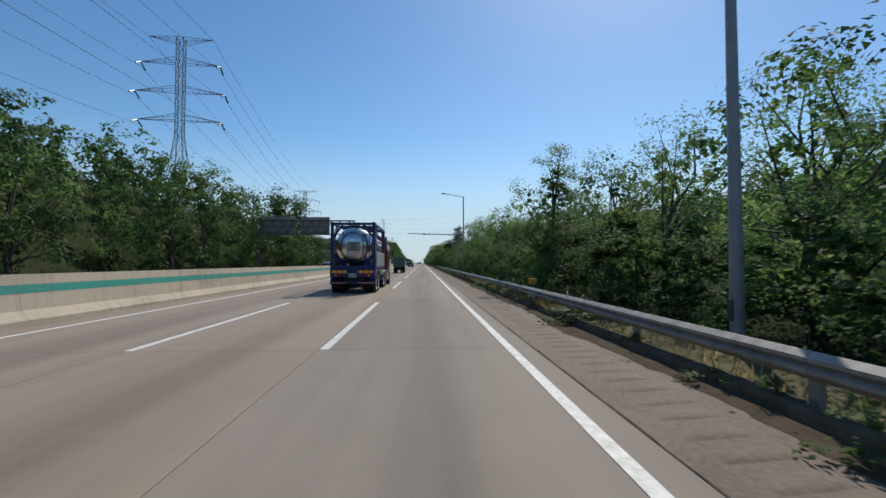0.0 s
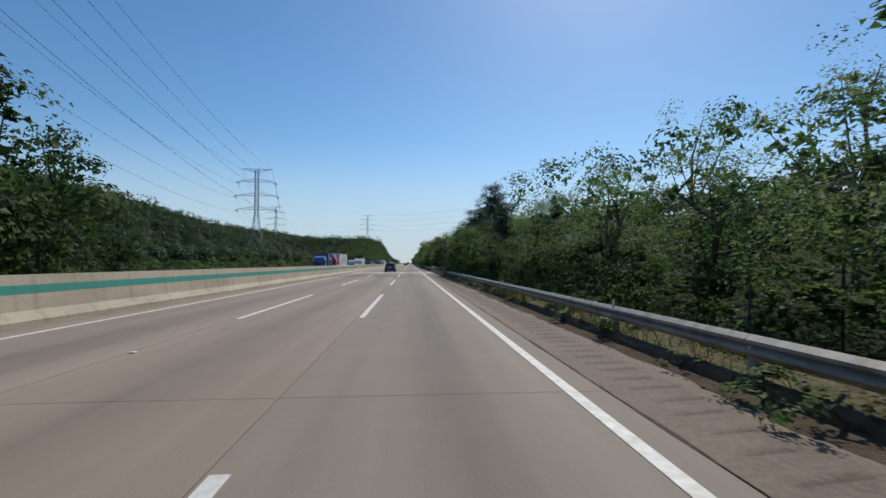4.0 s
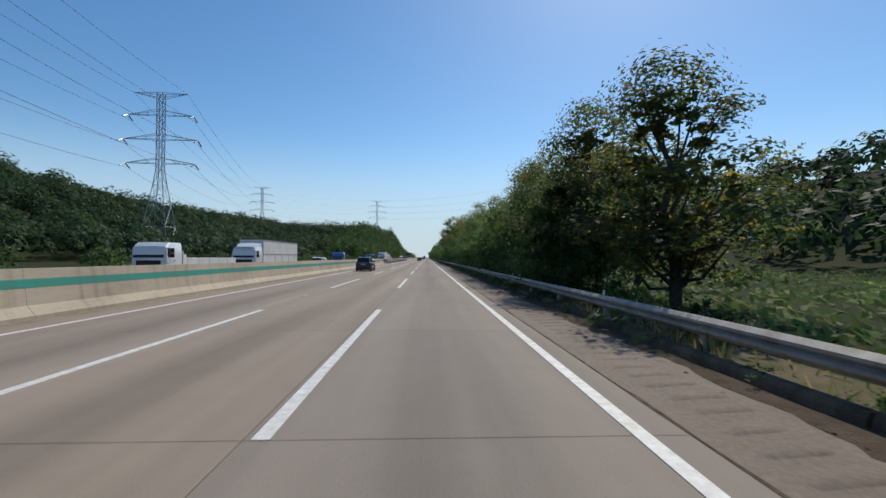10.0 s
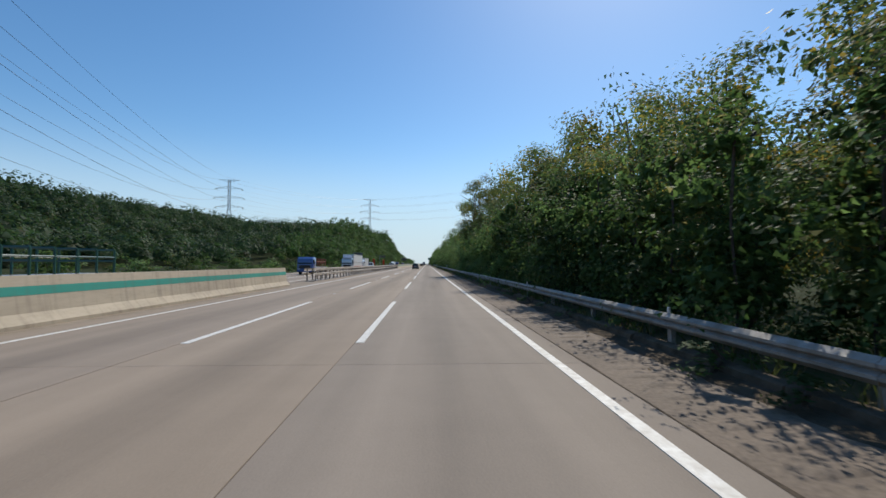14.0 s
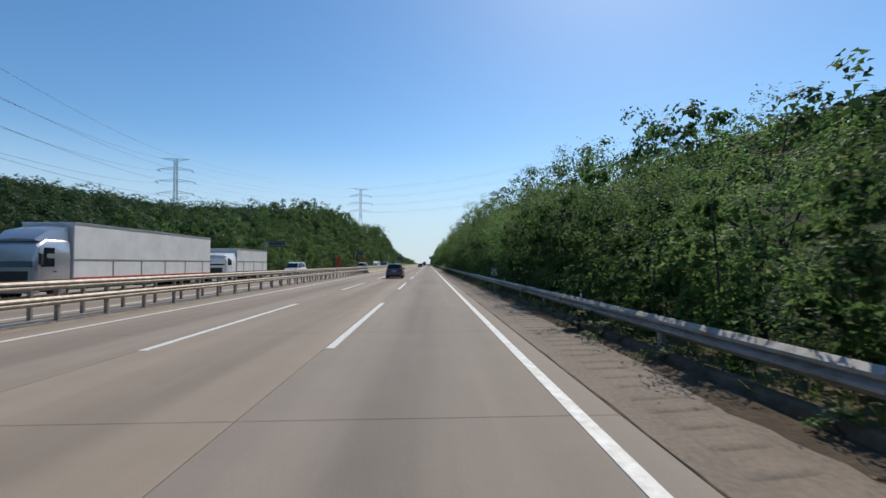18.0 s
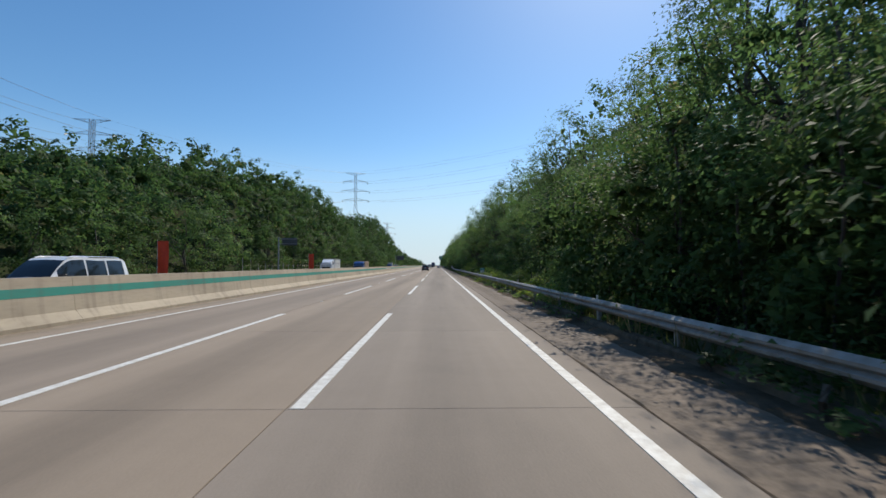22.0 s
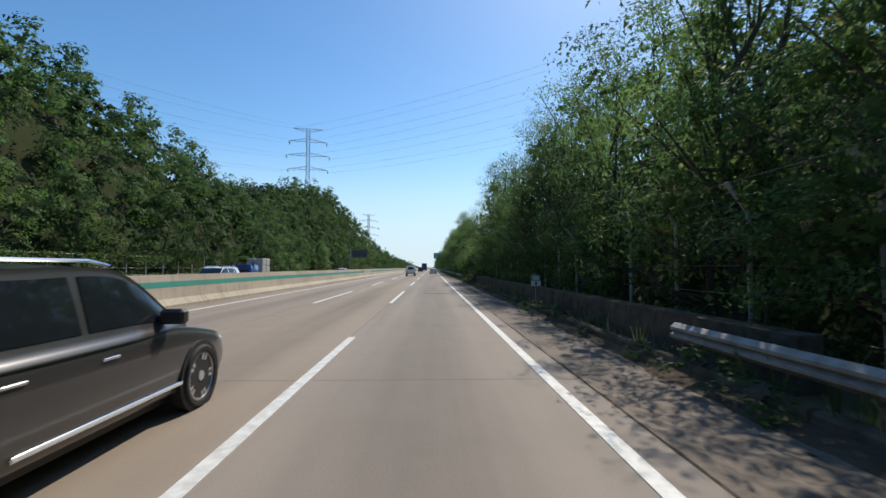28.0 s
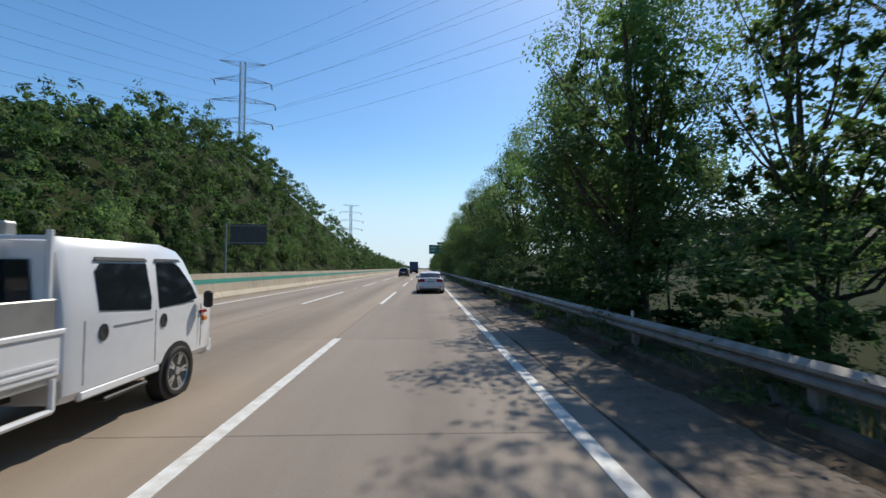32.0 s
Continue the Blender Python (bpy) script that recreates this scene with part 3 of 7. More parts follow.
# ---- right-hand guardrail, kerb and walls ----
grail = tagged(empty("guardrail"), "galvanised steel roadside guardrail half swallowed by weeds", "guardrail", kind="structure")
gpost_me = mesh_of("post", *centred(boxes((-0.05, 0.05, -0.07, 0.07, -0.3, 0.7), bevel=0.01)), M_STEEL)
beam_me = mesh_of("beam", *centred(extrude_y(bmesh.new(), wbeam(0, 0.41, -1, 0.08), 0.0, 3.99)), M_STEEL)
refl_me = mesh_of("reflector", *centred(boxes((-0.02, 0.02, -0.03, 0.03, 0.72, 0.84), bevel=0.008)), mat("reflector_white", (0.7, 0.7, 0.68), 0.3))
for a, b in ((-36, 124), (159, 547), (600, 800)):
    for k in range(int((b - a) / 4)):
        q = new("beam", beam_me)
        q.location = (6.1, a + 4 * k, 0)
        q.parent = grail
        q = new("post", gpost_me)
        q.location = (6.17, a + 4 * k + 0.02, 0)
        q.parent = grail
        if k % 3 == 1:
            q = new("reflector", refl_me)
            q.location = (6.12, a + 4 * k + 0.02, 0)
            q.parent = grail
parapet = tagged(empty("parapet_wall"), "grey stained concrete parapet beside the bridge shoulder", "wall", kind="structure")
PW = [(5.86, -0.05), (5.86, 0.12), (5.97, 0.28), (6.03, 1.02), (6.3, 1.02), (6.36, -0.3)]
for k in range(6):
    part("parapet_segment", extrude_y(bmesh.new(), PW, 125.6 + 5.5 * k, 125.6 + 5.5 * k + 5.485), stained("parapet_concrete", (0.34, 0.31, 0.27), (0.17, 0.155, 0.13)) if k == 0 else bpy.data.materials["parapet_concrete"], parapet)
low_wall = tagged(empty("retaining_wall"), "low concrete retaining wall under the slope fence, darkened for tree shade", "wall", kind="structure")
# the kerb's dark colour on these blocks stands in for the trees' shade
for k in range(11):
    part("wall_block", extrude_y(bmesh.new(), [(6.55, -0.1), (6.6, 0.78), (6.95, 0.8), (6.95, -0.4)], 545 + 5 * k, 545 + 5 * k + 4.97), M_KERB_SHADED_WALL, low_wall)
kerb = tagged(empty("kerb"), "crumbling concrete kerb at the shoulder's outer edge", "kerb", kind="structure")
for k in range(-9, 176):
    y = 4.0 * k
    if 122 < y < 157:
        continue
    dx = random.uniform(-0.03, 0.05)
    part("kerb_stone", extrude_y(bmesh.new(), [(5.8 + dx, -0.1), (5.83 + dx, 0.1 + random.uniform(0, 0.06)), (5.87 + dx, 0.16 + random.uniform(0, 0.03)), (6.02 + dx, 0.17 + random.uniform(0, 0.03)), (6.06 + dx, -0.3)], y + 0.015, y + 3.985), M_KERB_SHADED_WALL, kerb)
vv, vf = [], []
vxs = [6.0, 6.2, 6.5, 6.9, 7.4]
for j in range(420):
    y = -60 + 2 * j
    for x in vxs:
        vv.append((x, y + 0.3 * noise.noise((x * 3, y, 2)), -0.02 + 0.1 * noise.noise((x * 2, y * 0.9, 7)) + 0.05 * (x - 6.0)))
for j in range(419):
    for i in range(4):
        vf.append((j * 5 + i, j * 5 + i + 1, j * 5 + 6 + i, j * 5 + 5 + i))
verge = new("verge", mesh_of("verge", vv, vf, M_VERGE, smooth=True))
tagged(verge, "dusty verge of soil, litter and dry weeds", "verge", kind="structure")

# drifted soil along the kerb, the crumbled joint beside the slow lane
M_SOIL = mat("drifted_soil", (0.118, 0.09, 0.063), 0.95, col2=(0.07, 0.055, 0.038), scale=2.6, bump=1.0, bscale=22, spec=0.06)
M_CRACK = mat("crumbled_joint", (0.055, 0.046, 0.036), 0.95, col2=(0.14, 0.11, 0.082), scale=5, bump=0.8, bscale=30, spec=0.06)
sv, sf = [], []
for j in range(2900):
    y = -30 + 0.25 * j
    edge = 5.42 + 0.26 * noise.noise((0.0, y * 0.21, 2.0)) + 0.16 * noise.noise((3.0, y * 0.9, 5.0)) + 0.1 * noise.noise((6.0, y * 2.6, 1.0))
    if 122 < y < 157:
        edge = 5.74 + 0.06 * noise.noise((3.0, y * 0.9, 5.0))
    for k, z in ((0.0, -0.002), (0.12, 0.012), (0.55, 0.022), (1.0, 0.05)):
        sv.append((edge + (5.9 - edge) * k, y, z + 0.014 * noise.noise((k * 4, y * 1.7, 3.0)) * (1 if k else 0)))
for j in range(2899):
    for i in range(3):
        sf.append((j * 4 + i, j * 4 + i + 1, j * 4 + 5 + i, j * 4 + 4 + i))
soil = new("drifted_soil", mesh_of("drifted_soil", sv, sf, M_SOIL, smooth=True))
tagged(soil, "dark soil and grit drifted against the kerb", "soil", kind="structure")
cv, cf = [], []
for j in range(4300):
    y = -30 + 0.165 * j
    wide = 0.008 + 0.045 * max(0.0, noise.noise((1.0, y * 0.7, 8.0)) + 0.25) + 0.03 * max(0.0, noise.noise((2.0, y * 3.1, 8.0)))
    cx = 4.075 + 0.012 * noise.noise((5.0, y * 1.3, 2.0))
    cv += [(cx - wide * 0.6, y, 0.0035), (cx + wide, y, 0.0035)]
cf = [(2 * j, 2 * j + 1, 2 * j + 3, 2 * j + 2) for j in range(4299)]
part("crumbled_joint", mesh_of("crumbled_joint", cv, cf, M_CRACK), None, shoulder)

# fallen leaves and grit along the shoulder's edge
grit_v, grit_f = [], []
rg = random.Random(5)
for k in range(5200):
    x, y = 5.84 - abs(rg.gauss(0, 0.32)), rg.uniform(-10, 690)
    s, a = rg.uniform(0.015, 0.05), rg.uniform(0, 6.3)
    b0 = len(grit_v)
    grit_v += [(x + s * math.cos(a + q * 1.57), y + s * math.sin(a + q * 1.57), 0.004 + (0.02 if q == 1 else 0)) for q in range(4)]
    grit_f.append((b0, b0 + 1, b0 + 2, b0 + 3))
litter = new("leaf_litter", mesh_of("leaf_litter", grit_v, grit_f, mat("dry_leaf", (0.16, 0.11, 0.06), 0.9)))
tagged(litter, "dry leaves and grit scattered along the shoulder", "litter", kind="stuff")

# ---- trees ----
def quads(name, c, size, aspect, material, rs, up=0.0, out=None, corners=4):
    """Leaves: one pointed blade at each of the places c, turned at random; up biases them to lie flat."""
    n = len(c)
    a = rs.normal(size=(n, 3)); a /= np.linalg.norm(a, axis=1, keepdims=True)
    h = rs.normal(size=(n, 3)) * (1.0 if out is None else 0.26) + np.array([0, 0, up]) + (0 if out is None else out); h /= np.linalg.norm(h, axis=1, keepdims=True)
    b = np.cross(h, a); b /= np.linalg.norm(b, axis=1, keepdims=True) + 1e-9
    a = np.cross(b, h)
    s = np.reshape(size, (-1, 1)) * rs.uniform(0.6, 1.25, size=(n, 1))
    if corners == 4:
        v = np.stack([c - a * s, c + b * s * aspect + h * s * 0.15, c + a * s, c - b * s * aspect + h * s * 0.15], axis=1).reshape(-1, 3)
    else:
        v = np.stack([c - a * s * 1.1, c + b * s * aspect * 1.3 + a * s * 0.5, c - b * s * aspect * 1.3 + a * s * 0.8], axis=1).reshape(-1, 3)
    k = corners
    me = bpy.data.meshes.new(name)
    me.vertices.add(n * k); me.loops.add(n * k); me.polygons.add(n)
    me.vertices.foreach_set("co", v.ravel())
    me.loops.foreach_set("vertex_index", np.arange(n * k, dtype=np.int32))
    me.polygons.foreach_set("loop_start", np.arange(0, n * k, k, dtype=np.int32))
    me.materials.append(material)
    me.update(calc_edges=True)
    return me


def crown_places(rs, h, w, base, clumps, leaves, r, shape="round"):
    """A crown of rounded lobes: leaf clumps over each lobe's outside, the leaves about them and the way each leaf faces."""
    n_l = max(6, clumps // 7)
    flat = 0.5 if shape == "pine" else 0.8
    at, size = [], []
    for i in range(n_l):
        u = (i + rs.uniform(0.1, 0.9)) / n_l
        if shape == "round":
            rad = w * math.sqrt(max(0.02, 1 - (2 * u - 0.85) ** 2 / 1.35))
        elif shape == "tall":
            rad = w * (0.55 + 0.45 * math.sin(u * 3.0)) * (1.05 - 0.75 * u ** 3)
        elif shape == "pine":
            rad = w * (1.05 - u) ** 0.75
        else:
            rad = w * math.sqrt(max(0.03, 1 - u * u))
        big = w * rs.uniform(0.27, 0.46) * (1.12 - 0.45 * u)
        a, q = 2.4 * i + rs.uniform(-0.6, 0.6), math.sqrt(rs.uniform(0.15, 1.0)) * max(0.05, rad - 0.55 * big)
        at.append((q * math.cos(a), q * math.sin(a), base + (h - base) * (0.05 + 0.9 * u)))
        size.append(big)
    at, size = np.array(at), np.array(size)
    pick = rs.choice(n_l, size=clumps, p=size ** 2 / np.sum(size ** 2))
    way = rs.normal(size=(clumps, 3)) + 0.45 * at[pick] / (np.linalg.norm(at[pick], axis=1, keepdims=True) + 1e-6)
    way[:, 2] = 0.85 * way[:, 2] + 0.3
    way /= np.linalg.norm(way, axis=1, keepdims=True)
    far = np.where((rs.uniform(size=clumps) < 0.12) & (way[:, 2] < 0.4), rs.uniform(1.1, 1.4, clumps), rs.uniform(0.72, 1.02, clumps))
    cc = at[pick] + way * (size[pick] * far)[:, None] * np.array([1, 1, flat])
    low, high = base, cc[:, 2].max()
    cc[:, 2] = np.where(cc[:, 2] > low, low + (cc[:, 2] - low) * (h - 0.5 * r - low) / (high - low), cc[:, 2])
    d = rs.normal(size=(clumps * leaves, 3)) * np.array([1, 1, 0.45 if shape == "pine" else 0.7]) * r * 0.5
    d = d / (np.linalg.norm(d, axis=1, keepdims=True) + 1e-6) * np.minimum(np.linalg.norm(d, axis=1, keepdims=True), r)
    out = np.repeat(way, leaves, axis=0) * 0.9 + d / r * 0.7
    return cc, np.repeat(cc, leaves, axis=0) + d, out


def with_core(rs, cc, pl, out, size, n, core, shrink=0.62):
    """The leaves of a crown together with coarser inner leaves, added to block the sun."""
    mid = cc.mean(axis=0)
    q = mid + (cc[rs.integers(len(cc), size=n)] - mid) * np.array([shrink, shrink, shrink + 0.06]) + rs.normal(size=(n, 3)) * core * 0.5
    sizes = np.concatenate([np.full(len(pl), size), np.full(n, core)])
    return np.concatenate([pl, q]), np.concatenate([out, rs.normal(size=(n, 3))]), sizes


def trunk_bm(rs, h, base, cc, r0, limbs):
    bm = bmesh.new()
    pts = [Vector((0, 0, -0.4))]
    for i in range(1, 6):
        pts.append(Vector((rs.normal() * 0.05 * h * i / 5, rs.normal() * 0.05 * h * i / 5, h * 0.88 * i / 5)))
    for i in range(5):
        bar(bm, pts[i], pts[i + 1], r0 * (1 - i / 5.6), r0 * (1 - (i + 1) / 5.6), n=7)
    for k in range(limbs):
        e = Vector(cc[rs.integers(len(cc))])
        t = min(0.95, max(0.12, (e.z / h) * rs.uniform(0.45, 0.85)))
        i = min(4, int(t * 5))
        s = pts[i].lerp(pts[i + 1], t * 5 - i)
        m = s.lerp(e, 0.5) + Vector((0, 0, -0.06 * h * rs.uniform(0, 1)))
        rr = r0 * (1 - t) * 0.55 + 0.012
        bar(bm, s, m, rr, rr * 0.6, n=5)
        bar(bm, m, e, rr * 0.6, rr * 0.2, n=5)
    return bm


def make_tree(name, label, seed, h, w, base, clumps, leaves, r, size, aspect, material, shape="round", limbs=16, r0=0.16, group="", fill=1000, core=0.27):
    rs = np.random.default_rng(seed)
    cc, pl, out = crown_places(rs, h, w, base, clumps, leaves, r, shape)
    t = empty(name)
    part("trunk", trunk_bm(rs, h, base, cc, r0, limbs), M_BARK, t)
    pl, out, sizes = with_core(rs, cc, pl, out, size, fill, core)
    part("crown", quads("crown", pl, sizes, aspect, material, rs, 0.3, out, 3), None, t)
    return tagged(t, label, "tree", group)


def make_shrub(name, label, seed, h, w, n, size, material, group="", shape="dome"):
    rs = np.random.default_rng(seed)
    cc, pl, out = crown_places(rs, h, w, 0.05, max(6, n // 32), 32, 0.3 * w, shape)
    pl, out, sizes = with_core(rs, cc, pl, out, size, n * 2 // 3, 0.062 * w, 0.62)
    pl[:, 2] = np.abs(pl[:, 2])
    t = empty(name)
    part("stem", tube(bmesh.new(), [(0, 0, -0.3), (0.04, 0.02, 0.2 * h), (-0.03, 0.06, 0.5 * h), (0.05, 0.0, 0.8 * h)], 0.025), M_BARK, t)
    part("foliage", quads("foliage", pl, sizes, 0.5, material, rs, 0.3, out, 3), None, t)
    return tagged(t, label, "shrub", group)


NEAR = dict(
    locust=[make_tree("locust_tree", "airy green locust tree behind the guardrail", s, 8.0, 2.9, 0.5, 96, 64, 0.6, 0.07, 0.33, M_LEAF_A, limbs=24, r0=0.12, group="roadside trees", fill=950, core=0.15) for s in (11, 12, 13, 14)],
    tall_locust=[make_tree("locust_tree", "tall green locust tree on the cut slope", s, 12.5, 3.6, 0.6, 190, 56, 0.6, 0.072, 0.34, M_LEAF_A, "tall" if s % 2 else "round", limbs=30, r0=0.17, group="roadside trees", fill=1600, core=0.16) for s in (15, 16, 17)],
    plane=[make_tree("plane_tree", "tall dense plane tree with yellowing leaves beside the road", s, 12.0, 3.4, 1.0, 150, 64, 0.75, 0.09, 0.62, M_LEAF_B, "tall", 30, 0.2, group="roadside trees", fill=1800, core=0.17) for s in (21, 22, 23)],
    pine=[make_tree("pine_tree", "dark shaggy pine tree beside the bridge", s, 10.0, 3.4, 0.4, 180, 60, 0.55, 0.08, 0.4, M_LEAF_P, "pine", 30, 0.17, group="roadside pines", fill=2800, core=0.15) for s in (31, 32)],
    poplar=[make_tree("poplar_tree", "tall airy poplar tree with yellowing leaves beside the road", s, 14.0, 3.2, 2.2, 84, 66, 0.7, 0.095, 0.65, M_LEAF_B, "tall", 34, 0.18, fill=120, core=0.15, group="roadside poplars") for s in (26, 27, 28)],
    alder=[make_tree("alder_tree", "tall open alder tree with dark trunk and gaps of sky", s, 14.0, 3.5, 1.6, 160, 70, 0.75, 0.085, 0.5, M_LEAF_A, "tall", 34, 0.17, fill=2200, core=0.16, group="roadside alders") for s in (36, 37, 38)],
)
MID = dict(
    locust=[make_tree("locust_tree", "green locust tree behind the front row", s, 9.0, 3.0, 0.4, 70, 46, 0.75, 0.078, 0.42, M_LEAF_A, limbs=12, r0=0.15, group="roadside trees", fill=620, core=0.14) for s in (46, 47)],
    plane=[make_tree("plane_tree", "plane tree standing behind the front row", s, 9.0, 3.1, 0.4, 70, 44, 0.75, 0.09, 0.55, M_LEAF_B, "tall", 12, 0.17, group="roadside trees", fill=620, core=0.14) for s in (56, 57)],
)
FAR = dict(
    locust=[make_tree("hillside_tree", "leafy green tree on the wooded slope", s, 9.0, 3.3, 0.4, 70, 30, 0.75, 0.13, 0.5, M_LEAF_A, limbs=8, r0=0.15, group="slope trees", fill=260, core=0.23) for s in (41, 42)],
    plane=[make_tree("hillside_tree", "dark broadleaf tree on the wooded slope", s, 9.0, 3.4, 0.4, 70, 30, 0.8, 0.135, 0.6, M_LEAF_H, "tall", 8, 0.17, group="slope trees", fill=260, core=0.23) for s in (51, 52)],
)
SHRUBS = [make_shrub("shrub", "leafy roadside shrub tangled with weeds", s, 1.7, 1.35, 700, 0.052, M_LEAF_S, "roadside shrubs") for s in (61, 62, 63)]
THICKETS = [make_shrub("thicket", "dense roadside thicket of young locust and creeper", s, 5.0, 1.9, 2300, 0.055, M_LEAF_A if s < 67 else M_LEAF_S, "roadside thickets", "tall") for s in (65, 66, 67)]
BUSHES = [make_shrub("bush", "rounded green bush on the far embankment", s, 3.6, 2.4, 420, 0.17, M_LEAF_S if s % 2 else M_LEAF_A, "embankment bushes") for s in (71, 72, 73)]
used = set()
tree_rand = random.Random(77)


def plant(kinds, x, y, height, base_height, wide=1.0, sink=0.15):
    proto = tree_rand.choice(kinds)
    s = height / base_height
    m = pose(x, y, land(x, y) - sink, tree_rand.uniform(-4, 4), tree_rand.uniform(-4, 4), tree_rand.uniform(0, 360)) @ Matrix.Diagonal((s * wide, s * wide, s, 1))
    if proto.name not in used:
        used.add(proto.name)
        proto.matrix_basis = m
    else:
        copy_thing(proto, m @ Matrix.Diagonal((1 / proto.scale.x, 1 / proto.scale.y, 1 / proto.scale.z, 1)))


# height of the trees' tops seen over the right-hand rail, at 10.5 m across
TOPS = ([-40, 0, 10, 24, 40, 56, 68, 76, 98, 108, 118, 124, 130, 134, 138, 145, 151, 153, 157, 166, 169.5, 172, 179, 188, 194, 208, 222, 242, 248, 265, 280, 292, 300, 318, 321, 325, 335, 344, 348, 353, 370, 392, 410, 432, 462, 500, 545, 585, 591, 595, 599, 614, 619, 632, 640, 700, 900],
        [6, 6, 7, 6, 7, 8.4, 8.4, 7, 7.2, 7.2, 9, 10.4, 11.6, 9.5, 5.6, 4.6, 4.8, 5.3, 7.4, 8.4, 7.6, 5.4, 5.5, 5.2, 9, 9.6, 10, 9.4, 7.6, 8.3, 10.5, 12, 13.5, 16.5, 8, 7, 5, 4.9, 7, 8, 8.4, 9, 10.6, 12.6, 11.8, 12.6, 13.4, 16, 15.5, 12, 7, 7, 11.5, 13.5, 16, 16, 12])
BACK, BACK_RIGHT = [], []  # trees too far back to tell apart


def kind_at(y):
    if 100 < y < 142 or 151 < y < 178:
        return "pine"
    if 284 < y < 321:
        return "poplar"
    if 190 < y < 318:
        return "plane"
    if 613 < y < 730:
        return "alder"
    return "locust"


def seen_top(y, x, k=1.0):
    """Height at x across that just shows over the front row."""
    return (lerp(y, *TOPS) - 1.7) * (x - 1.7) / 8.8 * k + 1.7


y = -24.0
while y < 760:
    kind = kind_at(y)
    if kind == "pine" and tree_rand.random() < 0.2:
        kind = "locust"
    gap = 178 < y < 196.5
    bridge = 142 < y < 160
    if bridge:
        kind = "pine"
    base_h = {"locust": 8.0, "plane": 12.0, "pine": 10.0, "alder": 14.0, "poplar": 14.0}[kind]
    x = 12.0 if bridge else tree_rand.uniform(9.4, 10.4) if kind == "plane" else tree_rand.uniform(9.0, 10.2) if kind in ("alder", "poplar") else tree_rand.uniform(9.6, 10.6) if y < 104 else tree_rand.uniform(11.3, 12.3) if 430 < y < 490 else tree_rand.uniform(8.9, 9.8) if 504 < y < 598 else tree_rand.uniform(9.0, 9.7) if kind == "pine" else tree_rand.uniform(8.8, 9.8)
    if not gap:
        low = 0.9 if kind == "locust" and 440 < y < 590 else 1.0  # the tall ones stand behind
        hh = max(3.0, min(15, seen_top(y, x) * low * (tree_rand.uniform(0.76, 1.14) if y < 96 else tree_rand.uniform(0.74, 1.12)) - land(x, y)))
        if kind == "locust" and hh > 9.5:
            plant(NEAR["tall_locust"], x, y, hh, 12.5, wide=1.1)
        else:
            plant(NEAR[kind], x, y, hh, base_h, wide=min(1.6, max(0.72, 8.5 / hh)) if kind == "locust" else 1.6 if bridge else 1.25 if kind in ("pine", "plane") else 1.05)
    for x, row in ((tree_rand.uniform(12.5, 14.5), 1), (tree_rand.uniform(17.5, 21), 2)):
        if gap or (row == 2 and 172 < y < 216) or (kind == "alder" and (row == 2 or tree_rand.random() < 0.35)) or (kind == "poplar" and row == 2):
            continue
        y2 = y + tree_rand.uniform(-2, 2)
        hh = min(15.0, max(2.5 if bridge or 331 < y < 346 else 4.5, seen_top(y, x, 0.95) * tree_rand.uniform(0.78, 1.08) - land(x, y)))
        if row == 1:
            plant(NEAR["pine"] if kind == "pine" else MID["plane" if kind in ("plane", "poplar") else "locust"], x, y2, hh, 10.0 if kind == "pine" else 9.0)
        elif not 138 < y < 172:
            BACK_RIGHT.append((x, y2, hh))
    if lerp(y, *RIGHT_CREST) > 4:
        for x in (26.5, 33):
            BACK_RIGHT.append((x + tree_rand.uniform(-2, 2), y + tree_rand.uniform(-2, 2), tree_rand.uniform(7, 10)))
    y += tree_rand.uniform(5.0, 7.4) if y < 96 else tree_rand.uniform(4.0, 5.2) if kind not in ("plane", "alder", "poplar") else tree_rand.uniform(4.4, 5.6) if kind == "plane" else tree_rand.uniform(5.6, 7.2)
while y < 1120:
    for x in (9.5, 15, 22):
        BACK.append((x + tree_rand.uniform(-1, 1), y, tree_rand.uniform(8, 12)))
    y += 7

# tall trees close to the rail
plant(NEAR["plane"], 10.6, 191.5, 9.6, 12.0, wide=1.5)
plant(NEAR["plane"], 10.4, 198.0, 10.2, 12.0, wide=1.4)
plant(NEAR["tall_locust"], 8.9, 590.5, 14.5, 12.5, wide=0.8)
plant(NEAR["alder"], 8.6, 634.0, 13.5, 14.0, wide=1.1)
for k in range(16):
    plant(NEAR["tall_locust"], tree_rand.uniform(8.8, 9.2), 497.0 + 5.3 * k, tree_rand.uniform(10.0, 12.0), 12.5, wide=0.85)
plant(NEAR["alder"], 9.4, 17.5, 9.0, 14.0, wide=1.3)
plant(NEAR["pine"], 9.0, 164.5, 7.4, 10.0, wide=1.5)
plant(NEAR["pine"], 9.0, 168.0, 7.2, 10.0, wide=1.45)
plant(NEAR["poplar"], 8.8, 307.0, 12.5, 14.0, wide=1.15)
plant(NEAR["poplar"], 9.2, 315.0, 14.5, 14.0)

# shrubs along the right verge
y = -20.0
while y < 700:
    if not 127 < y < 160:
        s = tree_rand.uniform(0.6, 1.3)
        plant(SHRUBS, tree_rand.uniform(7.2, 8.2), y, 1.7 * s, 1.7, sink=0.05)
        if 162 < y < 690 and tree_rand.random() < 0.25:
            plant(SHRUBS, tree_rand.uniform(6.55, 6.9), y + 1, tree_rand.uniform(0.7, 1.15), 1.7, sink=0.05)
    y += tree_rand.uniform(3.2, 5.0)

